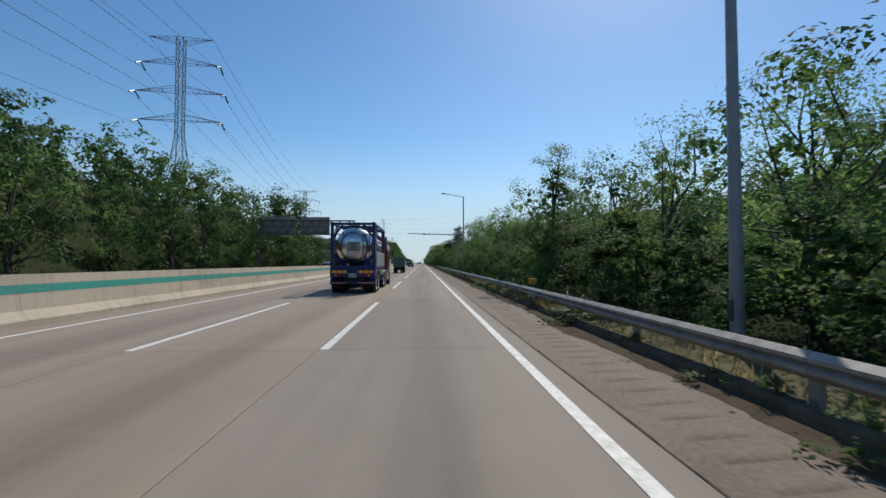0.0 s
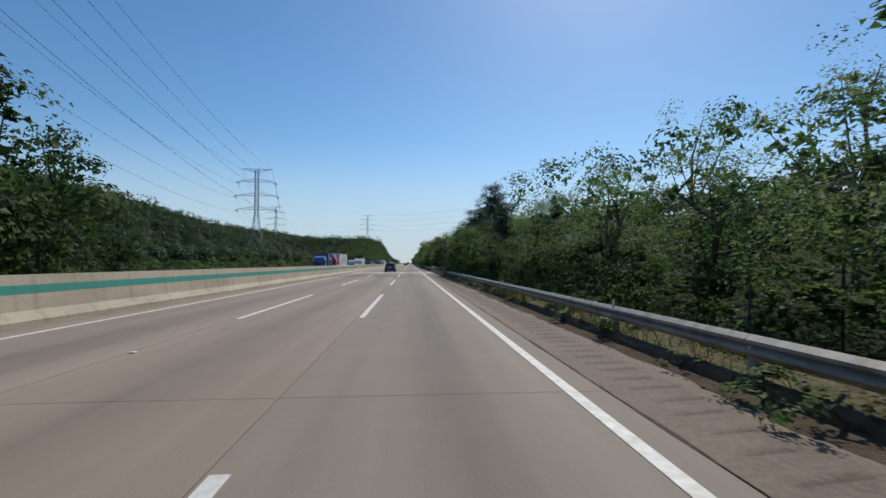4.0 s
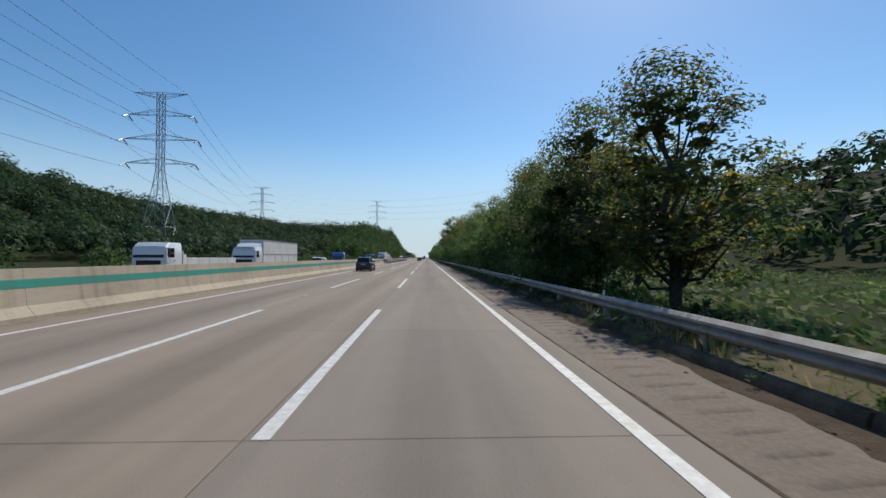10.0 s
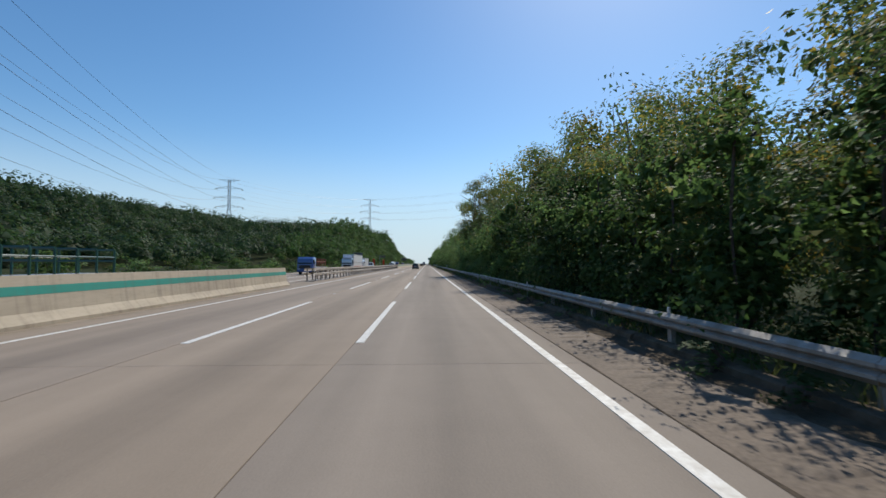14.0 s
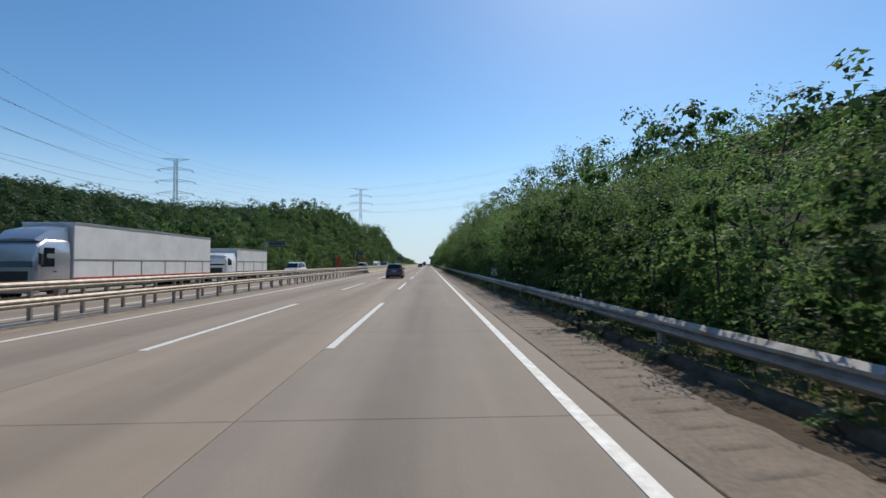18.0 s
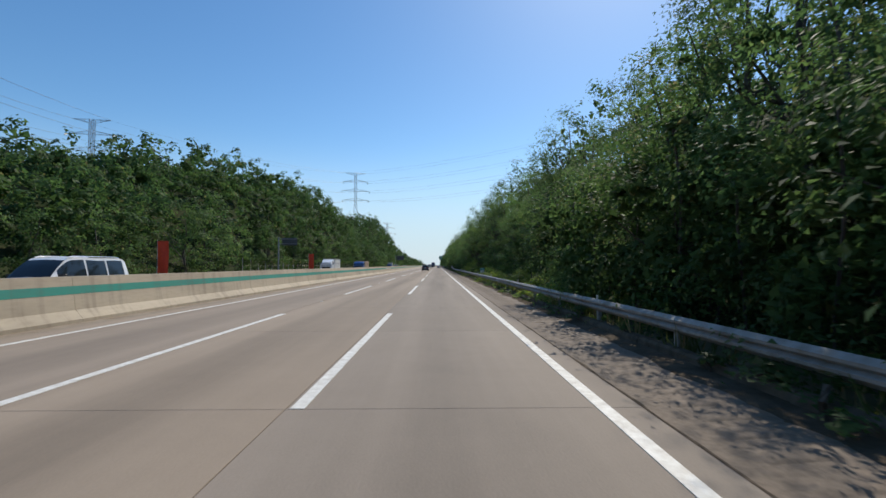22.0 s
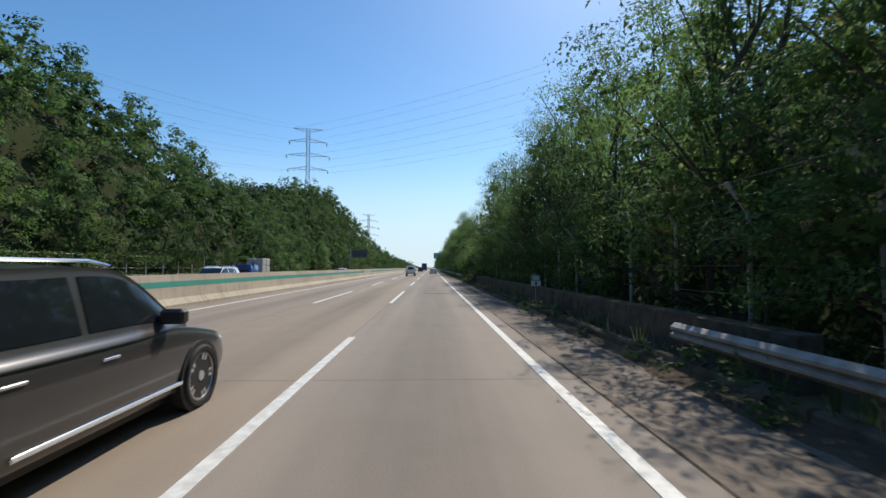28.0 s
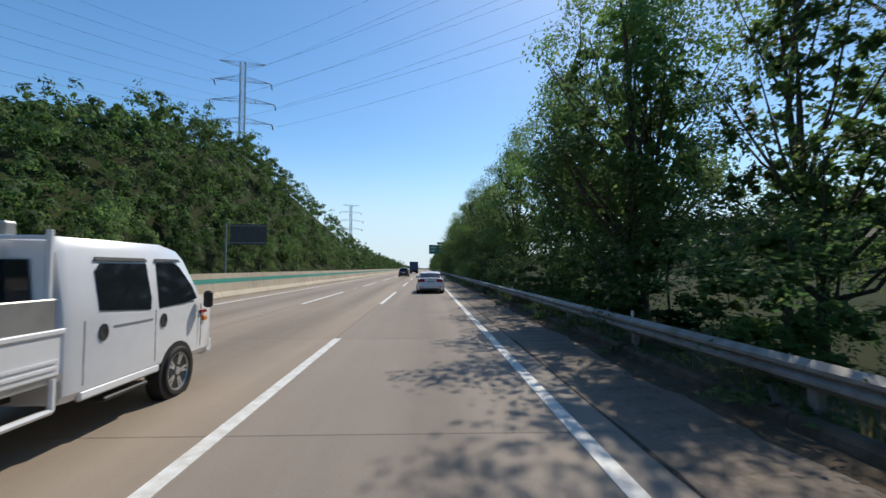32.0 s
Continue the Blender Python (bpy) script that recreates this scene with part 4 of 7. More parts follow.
# low bright bushes and creepers on the open verge
CREEPERS = [make_shrub("creeper", "bright green creeper sprawling over the verge", s, 1.2, 1.15, 640, 0.07, M_LEAF_V, "verge creepers") for s in (81, 82, 83)]
TALL_CREEPERS = [make_shrub("creeper", "tall bush overgrown with bright creeper", s, 2.4, 1.5, 1500, 0.058, M_LEAF_V, "verge creepers") for s in (84, 85)]
y = 426.0
while y < 509:
    plant(CREEPERS, tree_rand.uniform(6.9, 7.9), y, tree_rand.uniform(0.6, 1.25), 1.2, wide=1.3, sink=0.05)
    if tree_rand.random() < 0.75:
        plant(CREEPERS, tree_rand.uniform(5.95, 6.3), y + tree_rand.uniform(0.3, 1.2), tree_rand.uniform(0.3, 0.5), 1.2, wide=1.6, sink=-0.33)
    y += tree_rand.uniform(1.5, 2.8)
for x, y, hh in ((7.5, 444.2, 1.7), (8.1, 445.6, 2.1), (7.3, 447.2, 1.3), (7.4, 440.6, 1.2), (7.6, 463.8, 1.7), (7.9, 488.0, 2.6), (7.7, 491.0, 2.2), (8.3, 494.0, 3.1), (7.6, 497.0, 2.0), (8.2, 501.5, 2.1), (8.0, 505.0, 2.2), (7.8, 600.5, 2.2), (8.4, 603.5, 3.0), (7.9, 606.5, 2.4), (8.3, 610.0, 2.8)):
    plant(TALL_CREEPERS, x, y, hh, 2.4, wide=1.1, sink=0.05)

# weeds rooted along the kerb, low scrub on the open slope
WEEDS = [make_shrub("weed", "small weed rooted in the kerb joint", s, 0.5, 0.42, 190, 0.034, M_LEAF_S, "kerb weeds") for s in (91, 92, 93)]
y = -14.0
while y < 690:
    if not 121 < y < 160:
        plant(WEEDS, tree_rand.uniform(5.74, 6.0), y, tree_rand.uniform(0.2, 0.52), 0.5, wide=tree_rand.uniform(1.2, 2.4), sink=-0.36)
    y += tree_rand.uniform(0.7, 3.6)
for k in range(18):
    plant(THICKETS, tree_rand.uniform(9.6, 10.5), 436.5 + 3.0 * k, tree_rand.uniform(2.4, 3.6), 5.0, wide=1.6, sink=0.05)

# thickets leaning over the rail, a taller row behind them
y = -16.0
while y < 700:
    low, airy = y < 106, y > 622
    if not (125 < y < 160 or 178 < y < 194 or 436 < y < 500 or 507 < y < 598):
        if low:
            x, hh = tree_rand.uniform(8.9, 9.6), tree_rand.uniform(2.2, 4.0)
        elif airy or 494 < y < 508:
            x, hh = tree_rand.uniform(7.2, 7.7), tree_rand.uniform(2.4, 3.6)
        elif y > 598:
            x, hh = tree_rand.uniform(6.9, 7.4), tree_rand.uniform(4.2, 5.4)
        elif 331 < y < 346:
            x, hh = tree_rand.uniform(7.0, 7.5), tree_rand.uniform(3.4, 4.4)
        else:
            x = tree_rand.uniform(7.4, 8.0)
            hh = min(tree_rand.uniform(5.3, 7.6), 0.97 * seen_top(y, x))
        plant(THICKETS, x, y, hh, 5.0, wide=1.75 if low or airy else 1.05, sink=0.05)
        if (106 < y < 284 or 321 < y < 494 or 598 < y < 612) and (y > 598 or tree_rand.random() < 0.5):
            plant(THICKETS, x + tree_rand.uniform(1.2, 1.8), y + 1.2, tree_rand.uniform(3.4, 4.2) if 331 < y < 346 else tree_rand.uniform(5.0, 7.2), 5.0, wide=1.0, sink=0.05)
    y += tree_rand.uniform(2.8, 3.6) if low or airy else tree_rand.uniform(2.0, 2.6)

# trees on the left slopes
for x, y, hh in ((-27.5, 64, 14.0), (-28.5, 72, 15.0), (-27.8, 80, 15.2), (-28.6, 87, 15.5), (-30, 56, 14), (-27.6, 93, 17.5), (-30.5, 96, 18.5), (-28.4, 100, 16.5), (-29.5, 106, 13.5)):
    plant(FAR["plane" if y > 70 else "locust"], x, y, hh, 9.0, wide=1.1)
y = -30.0
while y < 760:
    crest = lerp(y, *LEFT_CREST)
    if y < 112:
        rows, lo, hi = (-27, -33, -40, -48), 6.5, 13
    elif crest > 2.2:
        rows, lo, hi = (-27.5, -31, -35, -39, -43, -47, -53), 5.2, 10.5
    else:
        rows, lo, hi = (), 0, 0
    for n_, x in enumerate(rows):
        x, y2, hh = x + tree_rand.uniform(-2, 2), y + tree_rand.uniform(-2.5, 2.5), tree_rand.uniform(lo, hi)
        if n_ == 0:
            plant(FAR[tree_rand.choice(["locust", "plane"])], x, y2, hh * 0.9, 9.0)
        else:
            BACK.append((x, y2, hh))
    if not rows:
        for x in (-30, -35, -41):
            if tree_rand.random() < 0.55:
                plant(BUSHES, x + tree_rand.uniform(-2, 2), y + tree_rand.uniform(-2, 2), tree_rand.uniform(1.8, 3.2), 3.6, wide=1.5)
    plant(BUSHES, tree_rand.uniform(-27, -25.4), y, tree_rand.uniform(1.0, 2.4), 3.6, wide=1.4)
    y += tree_rand.uniform(5.0, 6.2)
while y < 1150:
    for x in (-27, -34, -42):
        BACK.append((x + tree_rand.uniform(-2, 2), y, tree_rand.uniform(7, 10)))
    y += 8


def back_wood(places, seed, label, per=330, size=0.36):
    """The trees behind the front rows, joined: crowns of leaf clumps, each lumpy and gapped."""
    rs = np.random.default_rng(seed)
    cs, os_, ss = [], [], []
    for x, y, h in places:
        near = x > -44 and y < 790
        n, sz0 = (per, size) if near else (per // 2, size * 1.45)
        c, pl, out = crown_places(rs, h, h * 0.4, 0.2, n // 12, 12, h * 0.085, "round" if rs.uniform() < 0.6 else "tall")
        pl, out, sz = with_core(rs, c, pl, out, sz0, n // 6, sz0 * 1.5)
        cs.append(pl + np.array([x, y, land(x, y)]))
        os_.append(out)
        ss.append(sz)
    return tagged(new("slope_forest", quads("slope_forest", np.concatenate(cs), np.concatenate(ss), 0.6, M_LEAF_H, rs, 0.3, np.concatenate(os_), 3)), label, "forest", kind="stuff")


back_wood(BACK, 17, "dense dark green trees covering the roadside slopes", 660, 0.22)
back_wood(BACK_RIGHT, 18, "dark green trees behind the roadside row", 480, 0.2)


def far_wood(name, label, x0, x1, y0, y1, gap, seed, per=46, size=1.0):
    """A wooded hillside far off: rounded crowns of small leaf clumps on the land, of mixed size."""
    rs = np.random.default_rng(seed)
    cs, os_, ss = [], [], []
    y = y0
    while y < y1:
        x = x0 + rs.uniform(0, gap)
        while x < x1:
            px, py = x + rs.normal() * gap * 0.3, y + rs.normal() * gap * 0.3
            if not (-58 < px < 24):
                k = rs.uniform(0.7, 1.0) + (0.5 if rs.uniform() < 0.14 else 0.0)
                r, h = 3.7 * k, 7.6 * k
                n = per if py < 560 and abs(px) < 140 else per // 2
                d = rs.normal(size=(n, 3)); d /= np.linalg.norm(d, axis=1, keepdims=True)
                d[:, 2] = np.abs(d[:, 2])
                lump = 1 + 0.2 * np.sin(5 * d[:, :1] + px) * np.sin(5 * d[:, 1:2] + py) + 0.12 * np.sin(9 * d[:, 2:] + px)
                cs.append(d * lump * np.array([r, r, h * 0.6]) * rs.uniform(0.86, 1.03, size=(n, 1)) + np.array([px, py, land(px, py) + h * 0.32]))
                os_.append(d)
                ss.append(np.full(n, size if n == per else size * 1.4))
            x += gap
        y += gap
    return tagged(new(name, quads(name, np.concatenate(cs), np.concatenate(ss), 0.8, M_LEAF_F, rs, 0.25, np.concatenate(os_), 3)), label, "forest", kind="stuff")


far_wood("hill_forest", "wooded ridge far beyond the opposite carriageway", -190, -56, 20, 900, 5.6, 91, per=170, size=0.42)
far_wood("hill_forest", "wooded hill behind the roadside trees", 45, 120, 30, 800, 7.5, 92, per=60, size=0.7)
far_wood("hill_forest", "hazy woods on the horizon", -260, 260, 1150, 1500, 16.0, 93, per=40, size=2.2)

# the open field beyond the rail
rs = np.random.default_rng(9)
fx, fy = rs.uniform(8, 44, 9000), rs.uniform(170, 232, 9000)
fz = np.array([land(a, b) for a, b in zip(fx, fy)])
tagged(new("field_grass", quads("field_grass", np.stack([fx, fy, fz + 0.1], 1), 0.3, 0.35, M_LEAF_V, rs, 0.5, np.tile([0.0, -0.6, 0.5], (9000, 1)), 3)), "bright green rough grass on the open field", "grass", kind="stuff")

# grass tufts
rs = np.random.default_rng(8)
gxv = np.concatenate([rs.uniform(6.1, 7.6, 6000), 5.98 + np.abs(rs.normal(size=8000)) * 0.22, rs.uniform(-25.5, -23.3, 5000)])
tuft = rs.uniform(-15, 690, 700)
gyv = np.concatenate([rs.uniform(-15, 690, 6000), tuft[rs.integers(700, size=8000)] + rs.normal(size=8000) * 0.16, rs.uniform(-15, 690, 5000)])
gh = rs.uniform(0.12, 0.5, 19000) * (0.6 + 0.8 * np.abs(np.sin(gyv * 0.13)))
ga = rs.uniform(0, 6.28, 19000)
lean = rs.normal(size=(19000, 2)) * 0.14
base = np.stack([gxv, gyv, np.where(gxv > 0, 0.0, -0.3)], 1)
side = np.stack([np.cos(ga), np.sin(ga), 0 * ga], 1) * 0.022
tip = base + np.stack([lean[:, 0], lean[:, 1], gh], 1)
gvv = np.stack([base - side, base + side, tip + side * 0.2, tip - side * 0.2], 1).reshape(-1, 3)
gme = bpy.data.meshes.new("grass")
gme.vertices.add(76000); gme.loops.add(76000); gme.polygons.add(19000)
gme.vertices.foreach_set("co", gvv.ravel())
gme.loops.foreach_set("vertex_index", np.arange(76000, dtype=np.int32))
gme.polygons.foreach_set("loop_start", np.arange(0, 76000, 4, dtype=np.int32))
gme.materials.append(M_GRASS)
gme.update(calc_edges=True)
tagged(new("grass", gme), "dry and green grass blades along both verges", "grass", kind="stuff")

# ---- vehicles ----
def paint(name, col, metal=0.0, rough=0.3):
    return mat(name, col, rough, metal, var=0.08, scale=2.0, coat=0.6)


P_WHITE = paint("white_car_paint", (0.78, 0.79, 0.8))
P_GREY = paint("grey_car_paint", (0.085, 0.082, 0.08), 0.55)
P_BLACK = paint("black_car_paint", (0.02, 0.024, 0.034), 0.3)
P_NAVY = paint("dark_blue_car_paint", (0.02, 0.028, 0.05), 0.3)
P_SILVER = paint("silver_car_paint", (0.42, 0.44, 0.48), 0.6)
P_RED = paint("red_cab_paint", (0.5, 0.03, 0.02))
P_MAROON = paint("maroon_cab_paint", (0.16, 0.018, 0.022))
P_BLUE = mat("blue_frame_paint", (0.008, 0.026, 0.125), 0.5, var=0.25, scale=2.5, spec=0.35, coat=0.12)
P_CABBLUE = paint("blue_cab_paint", (0.03, 0.09, 0.3))
P_GREEN = paint("green_body_paint", (0.03, 0.1, 0.075))
M_GLASS = mat("tinted_glass", (0.012, 0.016, 0.02), 0.05, 0.0, spec=0.5)
M_TYRE = mat("tyre_rubber", (0.018, 0.018, 0.018), 0.8, var=0.3, scale=8)
M_RIM = mat("alloy_rim", (0.55, 0.56, 0.57), 0.3, 0.9)
M_DARK = mat("dark_plastic", (0.02, 0.02, 0.021), 0.6)
M_CHASSIS = mat("chassis_black", (0.025, 0.027, 0.032), 0.6, var=0.3, scale=3)
M_CHROME = mat("chrome_trim", (0.7, 0.7, 0.7), 0.12, 1.0)
M_TAIL = mat("tail_lamp_red", (0.3, 0.008, 0.01), 0.22)
M_AMBER = mat("amber_lamp", (0.7, 0.22, 0.02), 0.25)
M_HEAD = mat("headlamp_glass", (0.6, 0.62, 0.64), 0.08, 0.3)
M_PLATE = mat("plate_white", (0.62, 0.63, 0.62), 0.45)
M_INK = mat("plate_ink", (0.03, 0.03, 0.035), 0.6)
M_TANK = mat("polished_tank", (0.68, 0.67, 0.65), 0.24, 1.0, var=0.12, scale=1.2)
M_CLAD = mat("grey_side_cladding", (0.36, 0.38, 0.35), 0.5, 0.3, col2=(0.28, 0.3, 0.28), scale=1.5)
M_BOX = mat("white_box_panel", (0.72, 0.72, 0.7), 0.5, col2=(0.6, 0.6, 0.57), scale=0.8)
M_CONT = mat("blue_container", (0.03, 0.075, 0.2), 0.5, col2=(0.04, 0.06, 0.14), scale=1.2)
M_ALU = mat("aluminium_board", (0.5, 0.5, 0.48), 0.4, 0.7, var=0.2, scale=3)
M_ORANGE = mat("orange_reflex", (0.75, 0.16, 0.02), 0.4)
M_YELLOW = mat("yellow_sign", (0.75, 0.6, 0.08), 0.5)
M_FLAG = mat("red_banner", (0.75, 0.07, 0.02), 0.7, col2=(0.6, 0.05, 0.02), scale=2)
M_REDINK = mat("red_lettering", (0.6, 0.03, 0.03), 0.5)


def finish(me, angle=38):
    me.polygons.foreach_set("use_smooth", [True] * len(me.polygons))
    me.set_sharp_from_angle(angle=radians(angle))
    return me


def loft(name, sections, material, angle=38):
    """Half sections (x, z) from the underside round to the top, at each y, mirrored and skinned."""
    bm = bmesh.new()
    rings = []
    for y, half in sections:
        pts = [(x, z) for x, z in half] + [(-x, z) for x, z in half[::-1]]
        rings.append([bm.verts.new((x, y, z)) for x, z in pts])
    n = len(rings[0])
    for a, b in zip(rings, rings[1:]):
        for i in range(n):
            bm.faces.new((a[i], a[(i + 1) % n], b[(i + 1) % n], b[i]))
    bm.faces.new(rings[0][::-1])
    bm.faces.new(rings[-1])
    bmesh.ops.recalc_face_normals(bm, faces=bm.faces)
    me = bpy.data.meshes.new(name)
    bm.to_mesh(me)
    bm.free()
    me.materials.append(material)
    return finish(me, angle)


def pane(name, pts, material, out=(0, 0, 0), thick=0.012):
    """A thin sheet through corner points, pushed out a little."""
    o = Vector(out)
    a = [Vector(p) + o for p in pts]
    nrm = (a[1] - a[0]).cross(a[2] - a[0]).normalized() * thick
    n = len(a)
    vs = a + [p - nrm for p in a]
    fs = [tuple(range(n)), tuple(range(2 * n - 1, n - 1, -1))] + [(i, i + n, (i + 1) % n + n, (i + 1) % n) for i in range(n)]
    return mesh_of(name, vs, fs, material)


def lathe(profile, n, axis_x=True):
    bm = bmesh.new()
    rings = []
    for x, r in profile:
        rings.append([bm.verts.new((x, r * math.cos(2 * math.pi * i / n), r * math.sin(2 * math.pi * i / n))) for i in range(n)])
    for a, b in zip(rings, rings[1:]):
        for i in range(n):
            bm.faces.new((a[i], a[(i + 1) % n], b[(i + 1) % n], b[i]))
    return bm


tyre_me = mesh_of("tyre", *centred(lathe([(-0.3, 0.66), (-0.5, 0.78), (-0.5, 0.92), (-0.38, 1.0), (0.38, 1.0), (0.5, 0.92), (0.5, 0.78), (0.3, 0.66), (-0.3, 0.66)], 28)), M_TYRE)
finish(tyre_me, 50)


car_tyre_me = mesh_of("tyre", *centred(lathe([(-0.3, 0.75), (-0.48, 0.8), (-0.5, 0.93), (-0.4, 1.0), (0.4, 1.0), (0.5, 0.93), (0.48, 0.8), (0.3, 0.75), (-0.3, 0.75)], 32)), M_TYRE)
finish(car_tyre_me, 50)


def rim_mesh(spokes, truck=False):
    bm = lathe([(-0.3, 0.67), (0.42, 0.68), (0.44, 0.63), (0.3, 0.6), (-0.2, 0.58)], 28)
    for i in range(spokes):
        a = 2 * math.pi * i / spokes
        for da in (-0.09, 0.09):
            c, s = math.cos(a + da), math.sin(a + da)
            c2, s2 = math.cos(a + da * 1.6), math.sin(a + da * 1.6)
            w = 0.045 if not truck else 0.09
            vs = [bm.verts.new(p) for p in ((0.34, c * 0.12 - s * w, s * 0.12 + c * w), (0.34, c * 0.12 + s * w, s * 0.12 - c * w), (0.4, c2 * 0.63 + s2 * w, s2 * 0.63 - c2 * w), (0.4, c2 * 0.63 - s2 * w, s2 * 0.63 + c2 * w),
                                            (0.2, c * 0.12 - s * w, s * 0.12 + c * w), (0.2, c * 0.12 + s * w, s * 0.12 - c * w), (0.25, c2 * 0.63 + s2 * w, s2 * 0.63 - c2 * w), (0.25, c2 * 0.63 - s2 * w, s2 * 0.63 + c2 * w))]
            for f in ((0, 1, 2, 3), (4, 5, 1, 0), (1, 5, 6, 2), (2, 6, 7, 3), (3, 7, 4, 0)):
                bm.faces.new([vs[k] for k in f])
    hub = lathe([(0.42, 0.0), (0.42, 0.14), (0.2, 0.18)], 14)
    me0 = bpy.data.meshes.new("hub")
    hub.to_mesh(me0)
    hub.free()
    bm.from_mesh(me0)
    return mesh_of("rim", *centred(bm), M_RIM)


rim5, rim_truck = rim_mesh(5), rim_mesh(8, True)
disc_me = mesh_of("brake_disc", *centred(lathe([(0.1, 0.0), (0.1, 0.6)], 20)), M_DARK)


def wheel(parent, x, y, r, w, truck=False, dual=False):
    """A wheel at a hub place; its outer face looks away from the middle."""
    side = 1 if x > 0 else -1
    h = empty("wheel")
    h.parent = parent
    h.matrix_basis = Matrix.Translation((x, y, r)) @ Matrix.Diagonal((side * w, r, r, 1))
    for nm, me in (("tyre", tyre_me if truck else car_tyre_me), ("rim", rim_truck if truck else rim5), ("brake_disc", disc_me)):
        o = new(nm, me)
        o.parent = h
        if nm != "tyre" and not truck:
            o.scale = (1, 1.14, 1.14)
    if dual:
        o = new("tyre", tyre_me)
        o.parent = h
        o.location.x = -1.15
    return h


def plate(parent, x, y, z, w=0.5, h=0.12, face=-1):
    p = part("number_plate", boxes((x - w / 2, x + w / 2, y - 0.01, y + 0.01, z - h / 2, z + h / 2), bevel=0.004), M_PLATE, parent)
    for k in range(7):
        if k != 3:
            cx = x - w * 0.4 + k * w * 0.8 / 6
            part("plate_bar", boxes((cx - 0.018 * w / 0.5, cx + 0.018 * w / 0.5, y + face * 0.014 - 0.002, y + face * 0.014 + 0.002, z - h * 0.28, z + h * 0.28)), M_INK, p)


def glide(p, t):
    """A smooth curve through the rows of p, at the row number t."""
    i = max(0, min(int(t), len(p) - 2))
    f = t - i
    a, b, c, d = p[max(i - 1, 0)], p[i], p[i + 1], p[min(i + 2, len(p) - 1)]
    m0, m1 = (c - a) * 0.42, (d - b) * 0.42
    return b * (2 * f ** 3 - 3 * f ** 2 + 1) + m0 * (f ** 3 - 2 * f ** 2 + f) + c * (3 * f ** 2 - 2 * f ** 3) + m1 * (f ** 3 - f ** 2)


def skin(sections):
    """A rounded half shell through sections of (x, z) at each y: gives the point at (section, place in it)."""
    p = np.array([[(x, y, z) for x, z in half] for y, half in sections])

    def at(u, v):
        i = max(0, min(int(u), len(p) - 2))
        rows = [glide(p[max(0, min(k, len(p) - 1))], v) for k in (i - 1, i, i + 1, i + 2)]
        return glide(np.array(rows), 1 + u - i)
    return at


def shell(name, sections, material, nu=4, nv=3, angle=50):
    """The closed body round both halves of a skin."""
    at = skin(sections)
    us = np.linspace(0, len(sections) - 1, (len(sections) - 1) * nu + 1)
    vs = np.linspace(0, len(sections[0][1]) - 1, (len(sections[0][1]) - 1) * nv + 1)
    bm = bmesh.new()
    rings = []
    for u in us:
        half = [at(u, v) for v in vs]
        rings.append([bm.verts.new(q) for q in half] + [bm.verts.new((-q[0], q[1], q[2])) for q in half[-2:0:-1]])
    n = len(rings[0])
    for a, b in zip(rings, rings[1:]):
        for i in range(n):
            bm.faces.new((a[i], a[(i + 1) % n], b[(i + 1) % n], b[i]))
    bm.faces.new(rings[0][::-1])
    bm.faces.new(rings[-1])
    bmesh.ops.recalc_face_normals(bm, faces=bm.faces)
    me = bpy.data.meshes.new(name)
    bm.to_mesh(me)
    bm.free()
    me.materials.append(material)
    return finish(me, angle)


def patch(name, at, edge, material, side=1, lift=0.008, nu=8, nv=5, both=False):
    """A pane that follows a skin; edge(a, b) gives its (section, place) for a, b from 0 to 1; both: carried across the middle."""
    def grid_at(a, b):
        u, v = edge(a, b)
        q = at(u, v)
        du, dv = at(u + 0.02, v) - q, at(u, v + 0.02) - q
        nrm = np.cross(du, dv)
        nrm = nrm / (np.linalg.norm(nrm) + 1e-9)
        if nrm[0] * q[0] + nrm[2] * 0.3 < 0:
            nrm = -nrm
        return q, nrm
    pts, fs = [], []
    cols = []
    for i in range(nu + 1):
        row = [grid_at(i / nu, j / nv) for j in range(nv + 1)]
        if both:
            row = row + [((-q * np.array([1, -1, -1])), n_ * np.array([-1, 1, 1])) for q, n_ in row[-2::-1]]
        cols.append(row)
    w = len(cols[0])
    for k in (lift, lift - 0.014):
        for row in cols:
            pts += [Vector(q + n_ * k) * 1.0 for q, n_ in row]
    for p in pts:
        p.x *= side
    m = (nu + 1) * w
    for i in range(nu):
        for j in range(w - 1):
            a = i * w + j
            fs.append((a, a + 1, a + w + 1, a + w))
            fs.append((m + a, m + a + w, m + a + w + 1, m + a + 1))
    rim = [j for j in range(w)] + [i * w + w - 1 for i in range(1, nu + 1)] + [nu * w + j for j in range(w - 2, -1, -1)] + [i * w for i in range(nu - 1, 0, -1)]
    for a, b in zip(rim, rim[1:] + rim[:1]):
        fs.append((a, a + m, b + m, b))
    bm = bmesh.new()
    bv = [bm.verts.new(p) for p in pts]
    for f in fs:
        bm.faces.new([bv[k] for k in f])
    bmesh.ops.recalc_face_normals(bm, faces=bm.faces)
    me = bpy.data.meshes.new(name)
    bm.to_mesh(me)
    bm.free()
    me.materials.append(material)
    return finish(me, 40)


